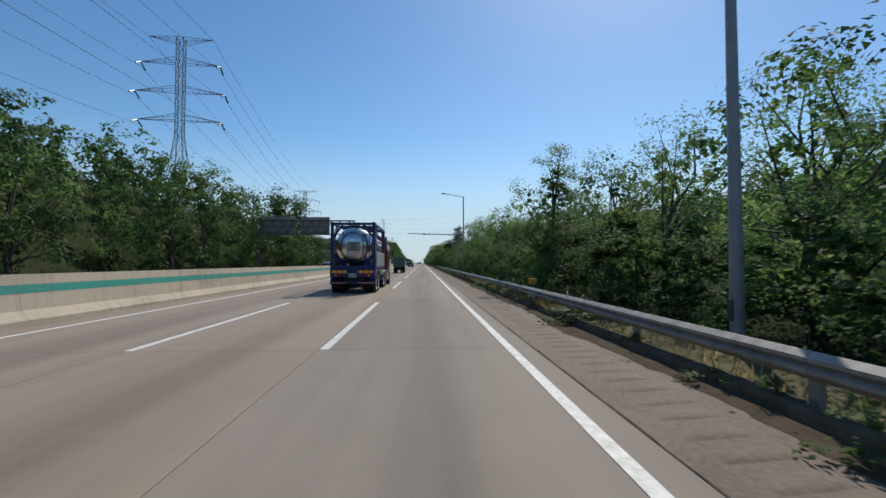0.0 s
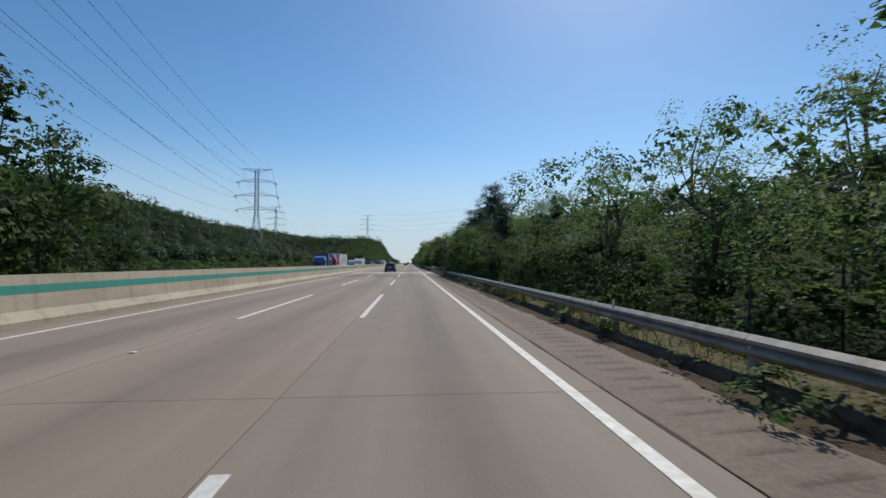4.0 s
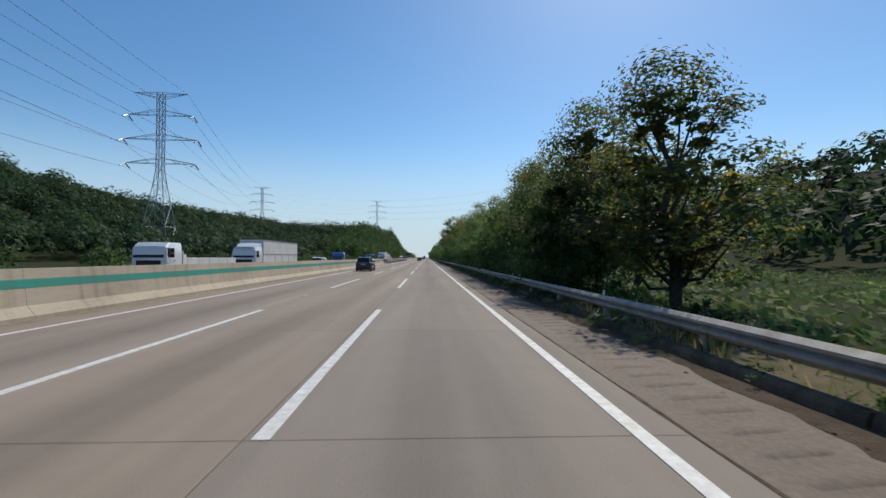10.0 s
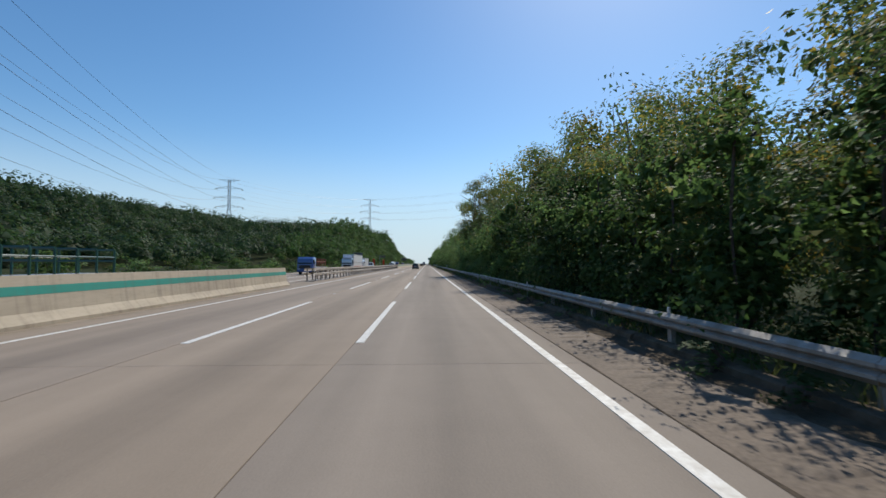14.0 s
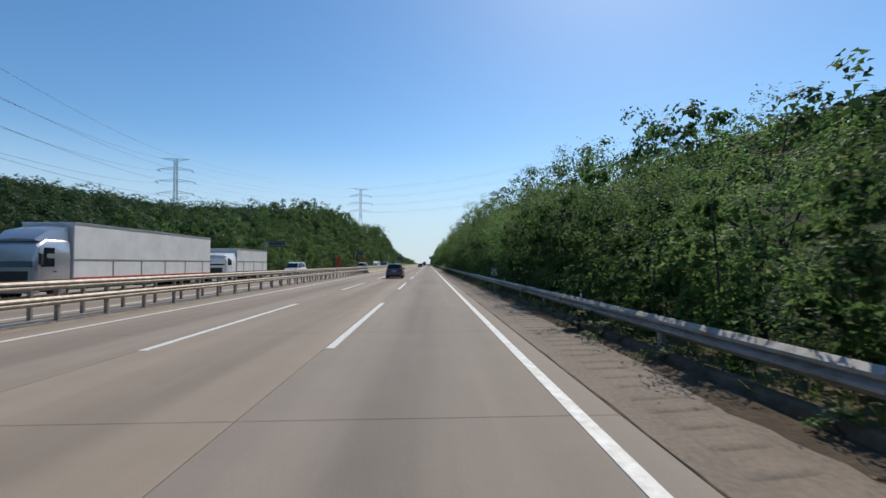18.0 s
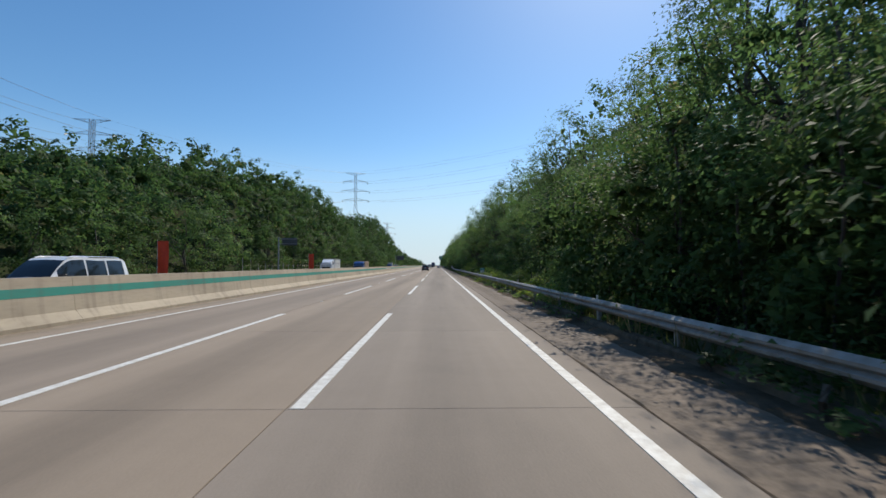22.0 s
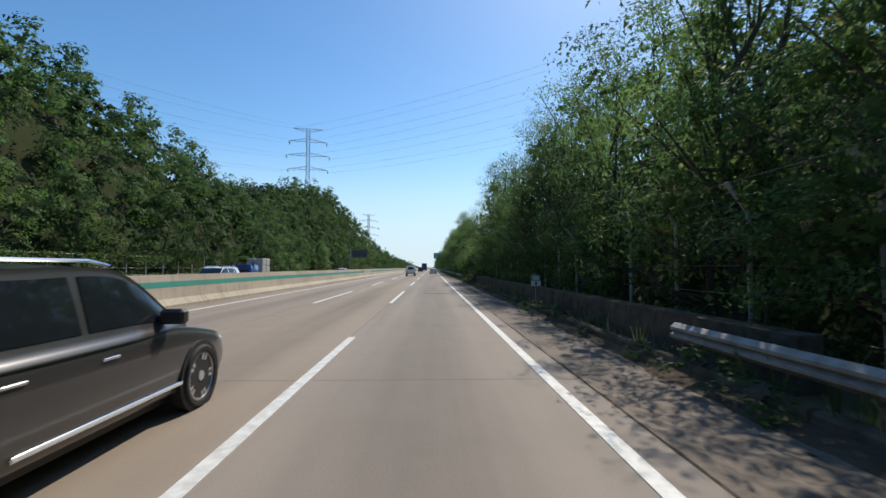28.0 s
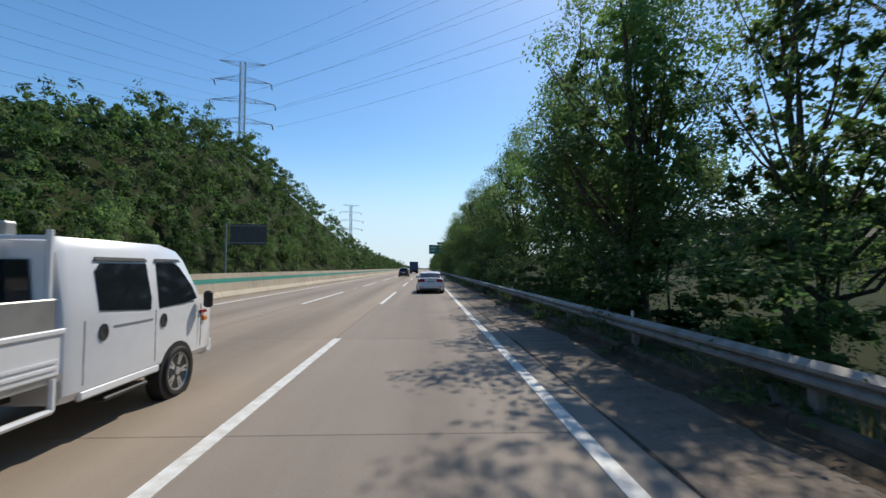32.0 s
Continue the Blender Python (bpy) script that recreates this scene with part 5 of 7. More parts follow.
def make_car(name, label, category, L, W, H, body, style, x, y, rz=0, r=0.34, group=""):
    """A passenger car with its rear bumper at the origin and its nose along +y. style: sedan, suv or van."""
    c = empty(name)
    hw = W / 2
    belt = {"sedan": 0.92, "suv": 1.02, "van": 1.02}[style] * H / {"sedan": 1.44, "suv": 1.68, "van": 1.75}[style]
    zb = 0.2 if style == "sedan" else 0.26

    def sec(k, top, bot=zb, crown=0.02):
        w = hw * k
        h_ = top - bot
        return [(0, bot), (w * 0.86, bot), (w * 0.97, bot + min(0.1, 0.2 * h_)), (w, bot + min(0.34, 0.5 * h_)), (w * 0.985, top - min(0.14, 0.25 * h_)), (w * 0.94, top - min(0.02, 0.1 * h_)), (w * 0.85, top + crown * 0.6), (0, top + crown)]
    hood = belt - (0.08 if style != "van" else 0.02)
    rear = belt + (0.06 if style == "sedan" else 0.0)
    S = [(-0.015, sec(0.6, belt - 0.4, zb + 0.2)), (0.0, sec(0.8, belt - 0.34, zb + 0.14)), (0.05, sec(0.89, belt - 0.2, zb + 0.1)), (0.14, sec(0.945, rear - 0.04, zb + 0.03)), (0.36, sec(0.985, rear, zb)),
         (L * 0.25, sec(1.0, belt + 0.01)), (L * 0.5, sec(1.0, belt)), (L * 0.7, sec(0.995, belt - 0.02)), (L * 0.8, sec(0.985, hood)), (L * 0.92, sec(0.94, hood - 0.12)),
         (L * 0.975, sec(0.86, hood - 0.24, zb + 0.02)), (L, sec(0.72, hood - 0.36, zb + 0.08))]
    part("body", shell("body", S, body), None, c)
    low = skin(S)
    # cabin
    if style == "sedan":
        r0, r1, r2, r3 = 0.42, 1.25, L * 0.56, L * 0.74
    elif style == "suv":
        r0, r1, r2, r3 = 0.12, 0.5, L * 0.58, L * 0.76
    else:
        r0, r1, r2, r3 = 0.06, 0.3, L * 0.64, L * 0.82
    wb, wr = hw * 0.93, hw * 0.74
    zt, za = H - 0.03, belt + 0.1

    def cab(k, z, w):
        return [(0, belt - 0.06), (wb * k, belt - 0.06), (wb * k * 0.985, belt + 0.05), (w, z - 0.05), (w * 0.9, z), (0, z + 0.03)]
    C = [(r0, cab(0.9, belt + 0.06, wb * 0.86)), (r1, cab(0.97, zt - 0.04, wr * 0.95)), ((r1 + r2) / 2, cab(1.0, zt, wr)), (r2, cab(0.99, zt - 0.03, wr * 0.98)), (r3, cab(0.93, belt + 0.03, wb * 0.88))]
    part("cabin", shell("cabin", C, body, 5, 4), None, c)
    top = skin(C)
    ys = [q[0] for q in C]
    rear_top = 0.78 if style == "sedan" else 0.86
    part("rear_window", patch("rear_window", top, lambda a, b: (lerp(a, [0, 1], [0.16, rear_top]), lerp(b, [0, 1], [3.55 + 0.25 * a, 5])), M_GLASS, both=True), None, c)
    part("windscreen", patch("windscreen", top, lambda a, b: (lerp(a, [0, 1], [3.14, 3.92]), lerp(b, [0, 1], [3.5 + 0.2 * (1 - a), 5])), M_GLASS, both=True), None, c)
    # side glass: between the belt and the roof's edge, its first and last corners raked
    cuts = {"sedan": [(r1 - 0.3, r1 + 0.75), (r1 + 0.83, r2 + 0.62)], "suv": [(r1 + 0.3, r1 + 0.66), (r1 + 0.74, r1 + 1.6), (r1 + 1.68, r2 + 0.55)], "van": [(r1 + 0.1, r1 + 1.05), (r1 + 1.13, r1 + 2.15), (r1 + 2.23, r2 + 0.55)]}[style]

    def row_of(yy):
        k = max(i for i in range(4) if ys[i] <= max(yy, ys[0] + 1e-6))
        lo, hi = float(k), float(k + 1)
        for _ in range(18):
            m_ = (lo + hi) / 2
            if top(m_, 2.5)[1] < yy:
                lo = m_
            else:
                hi = m_
        return (lo + hi) / 2
    for s in (1, -1):
        for k, (a_, b_) in enumerate(cuts):
            ra, rb = (0.28 if k == 0 and style != "van" else 0.03), (0.0)
            ua, ub, ua2 = row_of(a_), row_of(b_), row_of(a_ + ra)
            part("side_window", patch("side_window", top, lambda a, b: (ua + (ua2 - ua) * b + (ub - ua - (ua2 - ua) * b) * a, 2.12 + 0.78 * b), M_GLASS, side=s, nu=10), None, c)
        part("mirror", boxes((s * hw * 0.88, s * hw * 0.97 + 0.17, r3 - 0.48, r3 - 0.34, belt + 0.04, belt + 0.2) if s > 0 else (s * hw * 0.97 - 0.17, s * hw * 0.88, r3 - 0.48, r3 - 0.34, belt + 0.04, belt + 0.2), bevel=0.03), body if style == "sedan" else M_DARK, c)
        for yd in ((cuts[-1][0] + 0.05, cuts[-1][0] - 0.85) if style != "van" else (cuts[-1][0] + 0.05, cuts[-1][0] - 0.25)):
            part("door_handle", boxes((s * hw * 0.985 - 0.02, s * hw * 0.985 + 0.02, yd, yd + 0.2, belt - 0.16, belt - 0.13), bevel=0.008), M_CHROME if style != "sedan" else body, c)
        part("sill_trim", boxes((s * hw * 0.985 - 0.02, s * hw * 0.985 + 0.02, L * 0.3, L * 0.72, zb + 0.1, zb + 0.15), bevel=0.008), M_CHROME if style == "suv" else M_DARK, c)
        # lamps
        part("tail_lamp", patch("tail_lamp", low, lambda a, b: (2.12 + 0.72 * a, 4.5 + (1.95 if style != "van" else 1.7) * b), M_TAIL, side=s, lift=0.014), None, c)
        bm = boxes((hw * 0.5, hw * 0.88, L * 0.93, L * 0.965, hood - 0.3, hood - 0.2), bevel=0.03)
        lamp = part("headlamp", bm, M_HEAD, c)
        if s < 0:
            lamp.scale.x = -1
        for yw in (L * 0.185, L * 0.8):
            arch = part("wheel_arch", lathe([(hw * 0.86, 0.0), (hw + 0.004, 0.0), (hw + 0.004, r + 0.055), (hw * 0.86, r + 0.055)], 24), M_DARK, c)
            arch.location = (0, yw, r)
            if s < 0:
                arch.scale.x = -1
            wheel(c, s * (hw - 0.085), yw, r, 0.235)
        if style != "sedan":
            part("roof_rail", bars([((s * wr * 0.86, r1 + 0.2, zt + 0.03), (s * wr * 0.86, r1 + 0.45, zt + 0.075)), ((s * wr * 0.86, r1 + 0.45, zt + 0.075), (s * wr * 0.86, r2 - 0.3, zt + 0.075)), ((s * wr * 0.86, r2 - 0.3, zt + 0.075), (s * wr * 0.86, r2 - 0.05, zt + 0.03))], 0.018), M_CHROME, c)
    part("bumper_lower", boxes((-hw * 0.78, hw * 0.78, -0.01, 0.14, zb + 0.0, zb + 0.17), bevel=0.03), M_DARK, c)
    part("bumper", boxes((-hw * 0.84, hw * 0.84, -0.045, 0.14, zb + 0.17, zb + 0.38), bevel=0.07), body, c)
    if style != "sedan":
        part("tailgate_trim", boxes((-hw * 0.5, hw * 0.5, -0.0, 0.06, rear - 0.13, rear - 0.1), bevel=0.008), M_CHROME, c)
        part("wiper", bars([((0, 0.08, za + 0.06), (hw * 0.4, 0.1, za + 0.02))], 0.012), M_DARK, c)
        part("antenna", boxes((-0.03, 0.03, r1 + 0.05, r1 + 0.2, zt + 0.02, zt + 0.1), bevel=0.02), M_DARK, c)
        part("skid_plate", boxes((-hw * 0.6, hw * 0.6, -0.03, 0.1, zb + 0.1, zb + 0.14), bevel=0.01), M_CHROME if style == "van" else M_DARK, c)
    else:
        part("boot_lip", boxes((-hw * 0.74, hw * 0.74, 0.08, 0.3, rear - 0.01, rear + 0.02), bevel=0.01), body, c)
        for s in (1, -1):
            part("bumper_reflector", boxes((s * hw * 0.68 - 0.13, s * hw * 0.68 + 0.13, -0.055, -0.03, zb + 0.22, zb + 0.26), bevel=0.005), M_TAIL, c)
        part("exhaust_tip", bars([((hw * 0.62, -0.02, zb + 0.03), (hw * 0.62, 0.14, zb + 0.03))], 0.035), M_CHROME, c)
    part("underside", boxes((-hw * 0.8, hw * 0.8, 0.2, L * 0.95, 0.16, zb + 0.05)), M_DARK, c)
    plate(c, 0, -0.02 if style == "sedan" else -0.012, rear - (0.2 if style == "sedan" else 0.2))
    part("badge", boxes((-0.06, 0.06, 0.02, 0.06, rear - 0.09, rear - 0.04), bevel=0.015), M_CHROME, c)
    tagged(c, label, category, group)
    c.matrix_basis = pose(x, y, 0, 0, 0, rz)
    return c


def cab_section(w, z0, z1, r=0.12):
    return [(0, z0), (w - 0.05, z0), (w, z0 + 0.1), (w, z1 - r - 0.6), (w - 0.04, z1 - r), (w - r, z1), (0, z1 + 0.03)]


def make_cab(parent, y0, y1, w, z0, z1, body, glass_z, deflector=0.0, name="cab"):
    """A lorry's cab with its nose at y1 (nose along +y)."""
    L = y1 - y0
    S = [(y0, cab_section(w * 0.97, z0, z1 - 0.04)), (y0 + 0.08, cab_section(w, z0, z1)), (y0 + L * 0.7, cab_section(w, z0, z1)), (y1 - 0.1, cab_section(w * 0.985, z0, z1 - 0.28)), (y1, [(0, z0), (w * 0.9, z0), (w * 0.93, z0 + 0.1), (w * 0.93, glass_z), (w * 0.88, glass_z + 0.25), (w * 0.8, glass_z + 0.3), (0, glass_z + 0.34)])]
    cab = part(name, loft(name, S, body, 30), None, parent)
    zt = z1 - 0.34
    part("windscreen", pane("windscreen", [(-w * 0.86, y1 + 0.012, glass_z), (-w * 0.86, y1 - 0.13, zt), (w * 0.86, y1 - 0.13, zt), (w * 0.86, y1 + 0.012, glass_z)][::-1], M_GLASS, (0, 0.016, 0.004)), None, cab)
    part("grille", boxes((-w * 0.7, w * 0.7, y1 - 0.05, y1 + 0.02, z0 + 0.35, glass_z - 0.18), bevel=0.02), M_DARK, cab)
    part("bumper", boxes((-w * 0.98, w * 0.98, y1 - 0.25, y1 + 0.06, z0 - 0.12, z0 + 0.22), bevel=0.05), body, cab)
    for s in (1, -1):
        pts = [(s * (w + 0.008), y1 - 0.95, glass_z + 0.02), (s * (w + 0.008), y1 - 0.24, glass_z + 0.02), (s * (w - 0.01), y1 - 0.42, zt - 0.04), (s * (w - 0.01), y1 - 0.95, zt - 0.04)]
        part("side_window", pane("side_window", pts if s > 0 else pts[::-1], M_GLASS), None, cab)
        part("mirror", boxes((s * (w + 0.17) - 0.07, s * (w + 0.17) + 0.07, y1 - 0.1, y1 + 0.06, glass_z + 0.1, glass_z + 0.62), bevel=0.03), M_DARK, cab)
        part("mirror_arm", bars([((s * (w - 0.05), y1 - 0.15, glass_z + 0.66), (s * (w + 0.17), y1 - 0.02, glass_z + 0.6))], 0.02), M_DARK, cab)
        part("headlamp", boxes((s * w * 0.74 - 0.2, s * w * 0.74 + 0.2, y1 - 0.02, y1 + 0.05, z0 + 0.24, z0 + 0.42), bevel=0.03), M_HEAD, cab)
        part("door_handle", boxes((s * (w + 0.008) - 0.015, s * (w + 0.008) + 0.015, y1 - 1.05, y1 - 0.9, glass_z - 0.22, glass_z - 0.18)), M_DARK, cab)
    if deflector:
        D = [(y0 + 0.05, [(0, z1 - 0.05), (w * 0.92, z1 - 0.05), (w * 0.9, z1 + deflector * 0.9), (0, z1 + deflector)]), (y0 + L * 0.55, [(0, z1 - 0.05), (w * 0.88, z1 - 0.05), (w * 0.8, z1 + deflector * 0.6), (0, z1 + deflector * 0.75)]), (y0 + L * 0.85, [(0, z1 - 0.08), (w * 0.8, z1 - 0.08), (w * 0.7, z1), (0, z1 + 0.05)])]
        part("roof_deflector", loft("roof_deflector", D, body), None, parent)
    return cab


def chassis(parent, y0, y1, wheels, w=1.2, r=0.5, z=0.75):
    for s in (1, -1):
        part("chassis_rail", boxes((s * 0.42 - 0.05, s * 0.42 + 0.05, y0, y1, z, z + 0.24)), M_CHASSIS, parent)
        for yw, dual in wheels:
            wheel(parent, s * (w - 0.16), yw, r, 0.3, True, dual)
    for yw, dual in wheels:
        part("axle", bars([((-w + 0.2, yw, r), (w - 0.2, yw, r))], 0.07), M_CHASSIS, parent)
    part("fuel_tank", boxes((-w + 0.05, -0.55, (y0 + y1) / 2 - 0.5, (y0 + y1) / 2 + 0.5, 0.45, 0.95), bevel=0.08), M_CHASSIS, parent)
    part("rear_bumper", boxes((-w, w, y0 - 0.04, y0 + 0.06, 0.45, 0.57), bevel=0.02), M_CHASSIS, parent)


def box_truck(name, label, x, y, L, H, w, cab_paint, rz=180, load="box", cab_h=2.7, deflector=0.5, load_mat=None, group="", cabl=1.9, gap=0.12):
    """A rigid lorry, its rear at the origin, its nose along +y before turning."""
    t = empty(name)
    chassis(t, 0.1, L - 0.4, [(1.2, True), (L - 1.35, False)] + ([(2.45, True)] if L > 8.5 else []), w=w, r=0.48)
    make_cab(t, L - cabl, L, w, 0.55, cab_h, cab_paint, 1.62, deflector)
    mm = load_mat or M_BOX
    yb = L - cabl - gap
    if load == "box":
        part("cargo_box", boxes((-w - 0.02, w + 0.02, 0, yb, 1.02, H), bevel=0.03), mm, t)
        for s in (1, -1):
            part("top_rail", boxes((s * (w + 0.025) - 0.025, s * (w + 0.025) + 0.025, 0, yb, H - 0.1, H + 0.015)), M_ALU, t)
            part("middle_rail", boxes((s * (w + 0.03) - 0.015, s * (w + 0.03) + 0.015, 0.02, yb - 0.02, 1.95, 2.02)), M_ALU, t)
            part("bottom_rail", boxes((s * (w + 0.03) - 0.015, s * (w + 0.03) + 0.015, 0.02, yb - 0.02, 1.0, 1.09)), M_REDINK if L > 12 else M_ALU, t)
            for k in range(int(yb / 2.4)):
                part("panel_post", boxes((s * (w + 0.028) - 0.012, s * (w + 0.028) + 0.012, 1.2 + 2.4 * k, 1.27 + 2.4 * k, 1.1, 1.95)), M_ALU, t)
            part("door_leaf", boxes((s * w * 0.5 - w * 0.48, s * w * 0.5 + w * 0.48, -0.03, 0.0, 1.1, H - 0.1), bevel=0.01), mm, t)
    elif load == "flat":
        part("deck", boxes((-w, w, 0, yb, 1.0, 1.14), bevel=0.01), M_ALU, t)
        for s in (1, -1):
            k = 0
            while k * 1.6 + 1.55 < yb:
                part("side_board", boxes((s * w - 0.025, s * w + 0.025, k * 1.6 + 0.02, k * 1.6 + 1.57, 1.15, 1.62), bevel=0.01), mm, t)
                k += 1
        part("tail_board", boxes((-w + 0.03, w - 0.03, -0.03, 0.02, 1.15, 1.62)), mm, t)
        part("head_board", boxes((-w, w, yb - 0.06, yb, 1.15, 2.1), bevel=0.01), mm, t)
        part("crate", boxes((-w * 0.5, w * 0.6, yb - 1.5, yb - 0.4, 1.14, 1.85), bevel=0.02), M_BOX, t)
    elif load == "frames":
        part("deck", boxes((-w, w, 0, yb, 1.0, 1.14), bevel=0.01), M_ALU, t)
        for k in range(6):
            y2 = 0.5 + k * (yb - 1) / 5
            part("steel_frame", bars([((-w * 0.8, y2, 1.14), (-w * 0.8, y2, 2.4)), ((w * 0.8, y2, 1.14), (w * 0.8, y2, 2.4)), ((-w * 0.8, y2, 2.4), (w * 0.8, y2, 2.4)), ((-w * 0.8, y2, 1.8), (w * 0.8, y2, 1.8))], 0.06), mm, t)
        for s in (1, -1):
            part("tie_bar", bars([((s * w * 0.8, 0.5, 2.0), (s * w * 0.8, yb - 0.5, 2.0))], 0.05), mm, t)
    elif load == "bales":
        part("deck", boxes((-w, w, 0, yb, 1.0, 1.14), bevel=0.01), M_ALU, t)
        for i in range(int(yb / 1.1)):
            for s in (1, -1):
                for k in range(2):
                    part("bale", boxes((s * w * 0.49 - w * 0.46, s * w * 0.49 + w * 0.46, 0.1 + i * 1.1, 1.12 + i * 1.1, 1.14 + 0.75 * k, 1.87 + 0.75 * k), bevel=0.06), mm, t)
    elif load == "container":
        part("deck", boxes((-0.6, 0.6, 0, yb, 0.98, 1.1)), M_CHASSIS, t)
        corr = bmesh.new()
        yl = min(6.06, yb)
        sec, k, n = [], 0, 44
        for i in range(n + 1):
            yy = 0.1 + (yl - 0.2) * i / n
            sec.append((w + (0.0 if i % 4 in (0, 1) else -0.04), yy))
        ring = [corr.verts.new((a, b, 1.2)) for a, b in sec] + [corr.verts.new((-a, b, 1.2)) for a, b in sec[::-1]]
        ringt = [corr.verts.new((v.co.x, v.co.y, H - 0.08)) for v in ring]
        for i in range(len(ring)):
            j = (i + 1) % len(ring)
            corr.faces.new((ring[i], ring[j], ringt[j], ringt[i]))
        corr.faces.new(ringt)
        cont = part("container", corr, mm, t)
        for a in ((-w, -w + 0.14), (w - 0.14, w)):
            for b in ((0, 0.16), (yl - 0.16, yl)):
                part("corner_post", boxes((a[0], a[1], b[0], b[1], 1.1, H)), mm, cont)
            part("top_rail", boxes((a[0], a[1], 0.16, yl - 0.16, H - 0.1, H)), mm, cont)
            part("bottom_rail", boxes((a[0], a[1], 0.16, yl - 0.16, 1.1, 1.24)), mm, cont)
        for s in (1, -1):
            for k in range(5):
                part("emblem_bar", boxes((s * (w + 0.006) - 0.006, s * (w + 0.006) + 0.006, 1.9 + 0.5 * k, 2.25 + 0.5 * k, H - 1.25, H - 0.85)), M_PLATE, cont)
            part("emblem", boxes((s * (w + 0.006) - 0.006, s * (w + 0.006) + 0.006, yl - 1.1, yl - 0.6, H - 0.75, H - 0.3)), M_PLATE, cont)
    tagged(t, label, "truck", group)
    t.matrix_basis = pose(x, y, 0, 0, 0, rz)
    return t


# white saloon ahead in the slow lane, and the traffic in the other two lanes
make_car("white_car", "white saloon car driving ahead in the slow lane", "car", 4.57, 1.8, 1.44, P_WHITE, "sedan", 2.35, 648.3, r=0.32)
make_car("minivan", "black minivan with roof rails in the middle lane", "minivan", 5.1, 1.98, 1.76, P_BLACK, "van", -2.3, 149.3, r=0.36)
make_car("suv", "black sport utility car in the fast lane", "car", 4.78, 1.89, 1.69, P_NAVY, "suv", -6.05, 228.4, r=0.37, group="sport utility cars")
make_car("suv", "dark grey sport utility car in the middle lane", "car", 4.77, 1.89, 1.69, P_GREY, "suv", -1.95, 381.0, r=0.37, group="sport utility cars")
make_car("suv", "black sport utility car ahead in the middle lane", "car", 4.7, 1.86, 1.68, P_BLACK, "suv", -2.2, 703.0, r=0.36, group="sport utility cars")
make_car("suv", "grey sport utility car ahead in the middle lane", "car", 4.77, 1.89, 1.69, P_GREY, "suv", -1.9, 541.0, r=0.37, group="sport utility cars")
# cars on the opposite carriageway
make_car("oncoming_car", "white sport utility car on the opposite carriageway", "car", 4.6, 1.85, 1.66, P_WHITE, "suv", -13.1, 237.6, rz=180, r=0.35, group="oncoming cars")
make_car("oncoming_car", "white sport utility car on the opposite carriageway", "car", 4.6, 1.85, 1.66, P_WHITE, "suv", -13.1, 76.5, rz=180, r=0.35, group="oncoming cars")
make_car("oncoming_car", "silver sport utility car near the sign gantry", "car", 4.6, 1.85, 1.7, P_SILVER, "suv", -13.1, 64.0, rz=180, r=0.35, group="oncoming cars")
make_car("oncoming_van", "white van on the opposite carriageway", "van", 5.1, 1.92, 1.97, P_WHITE, "van", -16.85, 396.3, rz=180, r=0.35, group="oncoming vans")
make_car("oncoming_van", "white van on the opposite carriageway", "van", 5.1, 1.92, 2.0, P_WHITE, "van", -13.2, 435.0, rz=180, r=0.35, group="oncoming vans")
make_car("oncoming_car", "white sport utility car on the opposite carriageway", "car", 4.6, 1.85, 1.7, P_WHITE, "suv", -13.1, 572.5, rz=180, r=0.35, group="oncoming cars")
make_car("oncoming_car", "white saloon on the opposite carriageway", "car", 4.6, 1.82, 1.5, P_WHITE, "sedan", -13.1, 615.5, rz=180, r=0.33, group="oncoming cars")

box_truck("container_truck", "truck carrying a blue corrugated container", -16.85, 165.2, 9.2, 3.7, 1.22, P_CABBLUE, load="container", load_mat=M_CONT)
red = box_truck("red_truck", "red cab truck with a long white trailer", -16.85, 187.3, 19.2, 4.05, 1.23, P_RED, cab_h=3.15, deflector=0.6, cabl=2.7, gap=3.2)
for s in (1, -1):
    part("tractor_side", boxes((s * 1.1 - 0.1, s * 1.1 + 0.1, 14.6, 16.4, 1.0, 3.3), bevel=0.04), P_RED, red)
    for k in range(4):
        part("emblem_bar", boxes((s * 1.256 - 0.006, s * 1.256 + 0.006, 3.5 + 1.75 * k, 4.2 + 1.75 * k, 2.3, 3.0)), M_CLAD, red)
box_truck("flatbed_truck", "white flatbed truck with dropside boards", -16.85, 216.0, 10.5, 2.6, 1.15, P_WHITE, load="flat", cab_h=2.65, deflector=0, load_mat=M_BOX)
box_truck("white_box_truck", "white box truck on the opposite carriageway", -16.85, 234.5, 14.0, 3.5, 1.2, P_WHITE, cab_h=2.7, deflector=0.5, group="box trucks")
box_truck("blue_truck", "blue cab flatbed truck loaded with frames", -16.85, 276.0, 9.5, 3.2, 1.2, P_CABBLUE, load="frames", cab_h=2.7, deflector=0, load_mat=P_GREEN)
box_truck("blue_truck", "blue cab truck loaded with rusty red frames", -16.85, 326.4, 9.5, 3.0, 1.2, P_CABBLUE, load="frames", cab_h=2.65, deflector=0, load_mat=mat("rust_red", (0.35, 0.1, 0.06), 0.7, var=0.3))
box_truck("silver_truck", "silver cab truck with a white wing-sided body", -16.85, 367.0, 15.6, 3.85, 1.24, P_SILVER, cab_h=2.9, deflector=0.75, group="box trucks")
box_truck("white_box_truck", "white box truck following on the opposite carriageway", -16.85, 379.5, 9.5, 3.2, 1.2, P_WHITE, cab_h=2.5, deflector=0.3, group="box trucks")
box_truck("small_box_truck", "small white box truck with a rounded roof fairing", -16.85, 493.6, 6.0, 2.75, 1.0, P_WHITE, cab_h=2.1, deflector=0.55, group="box trucks")
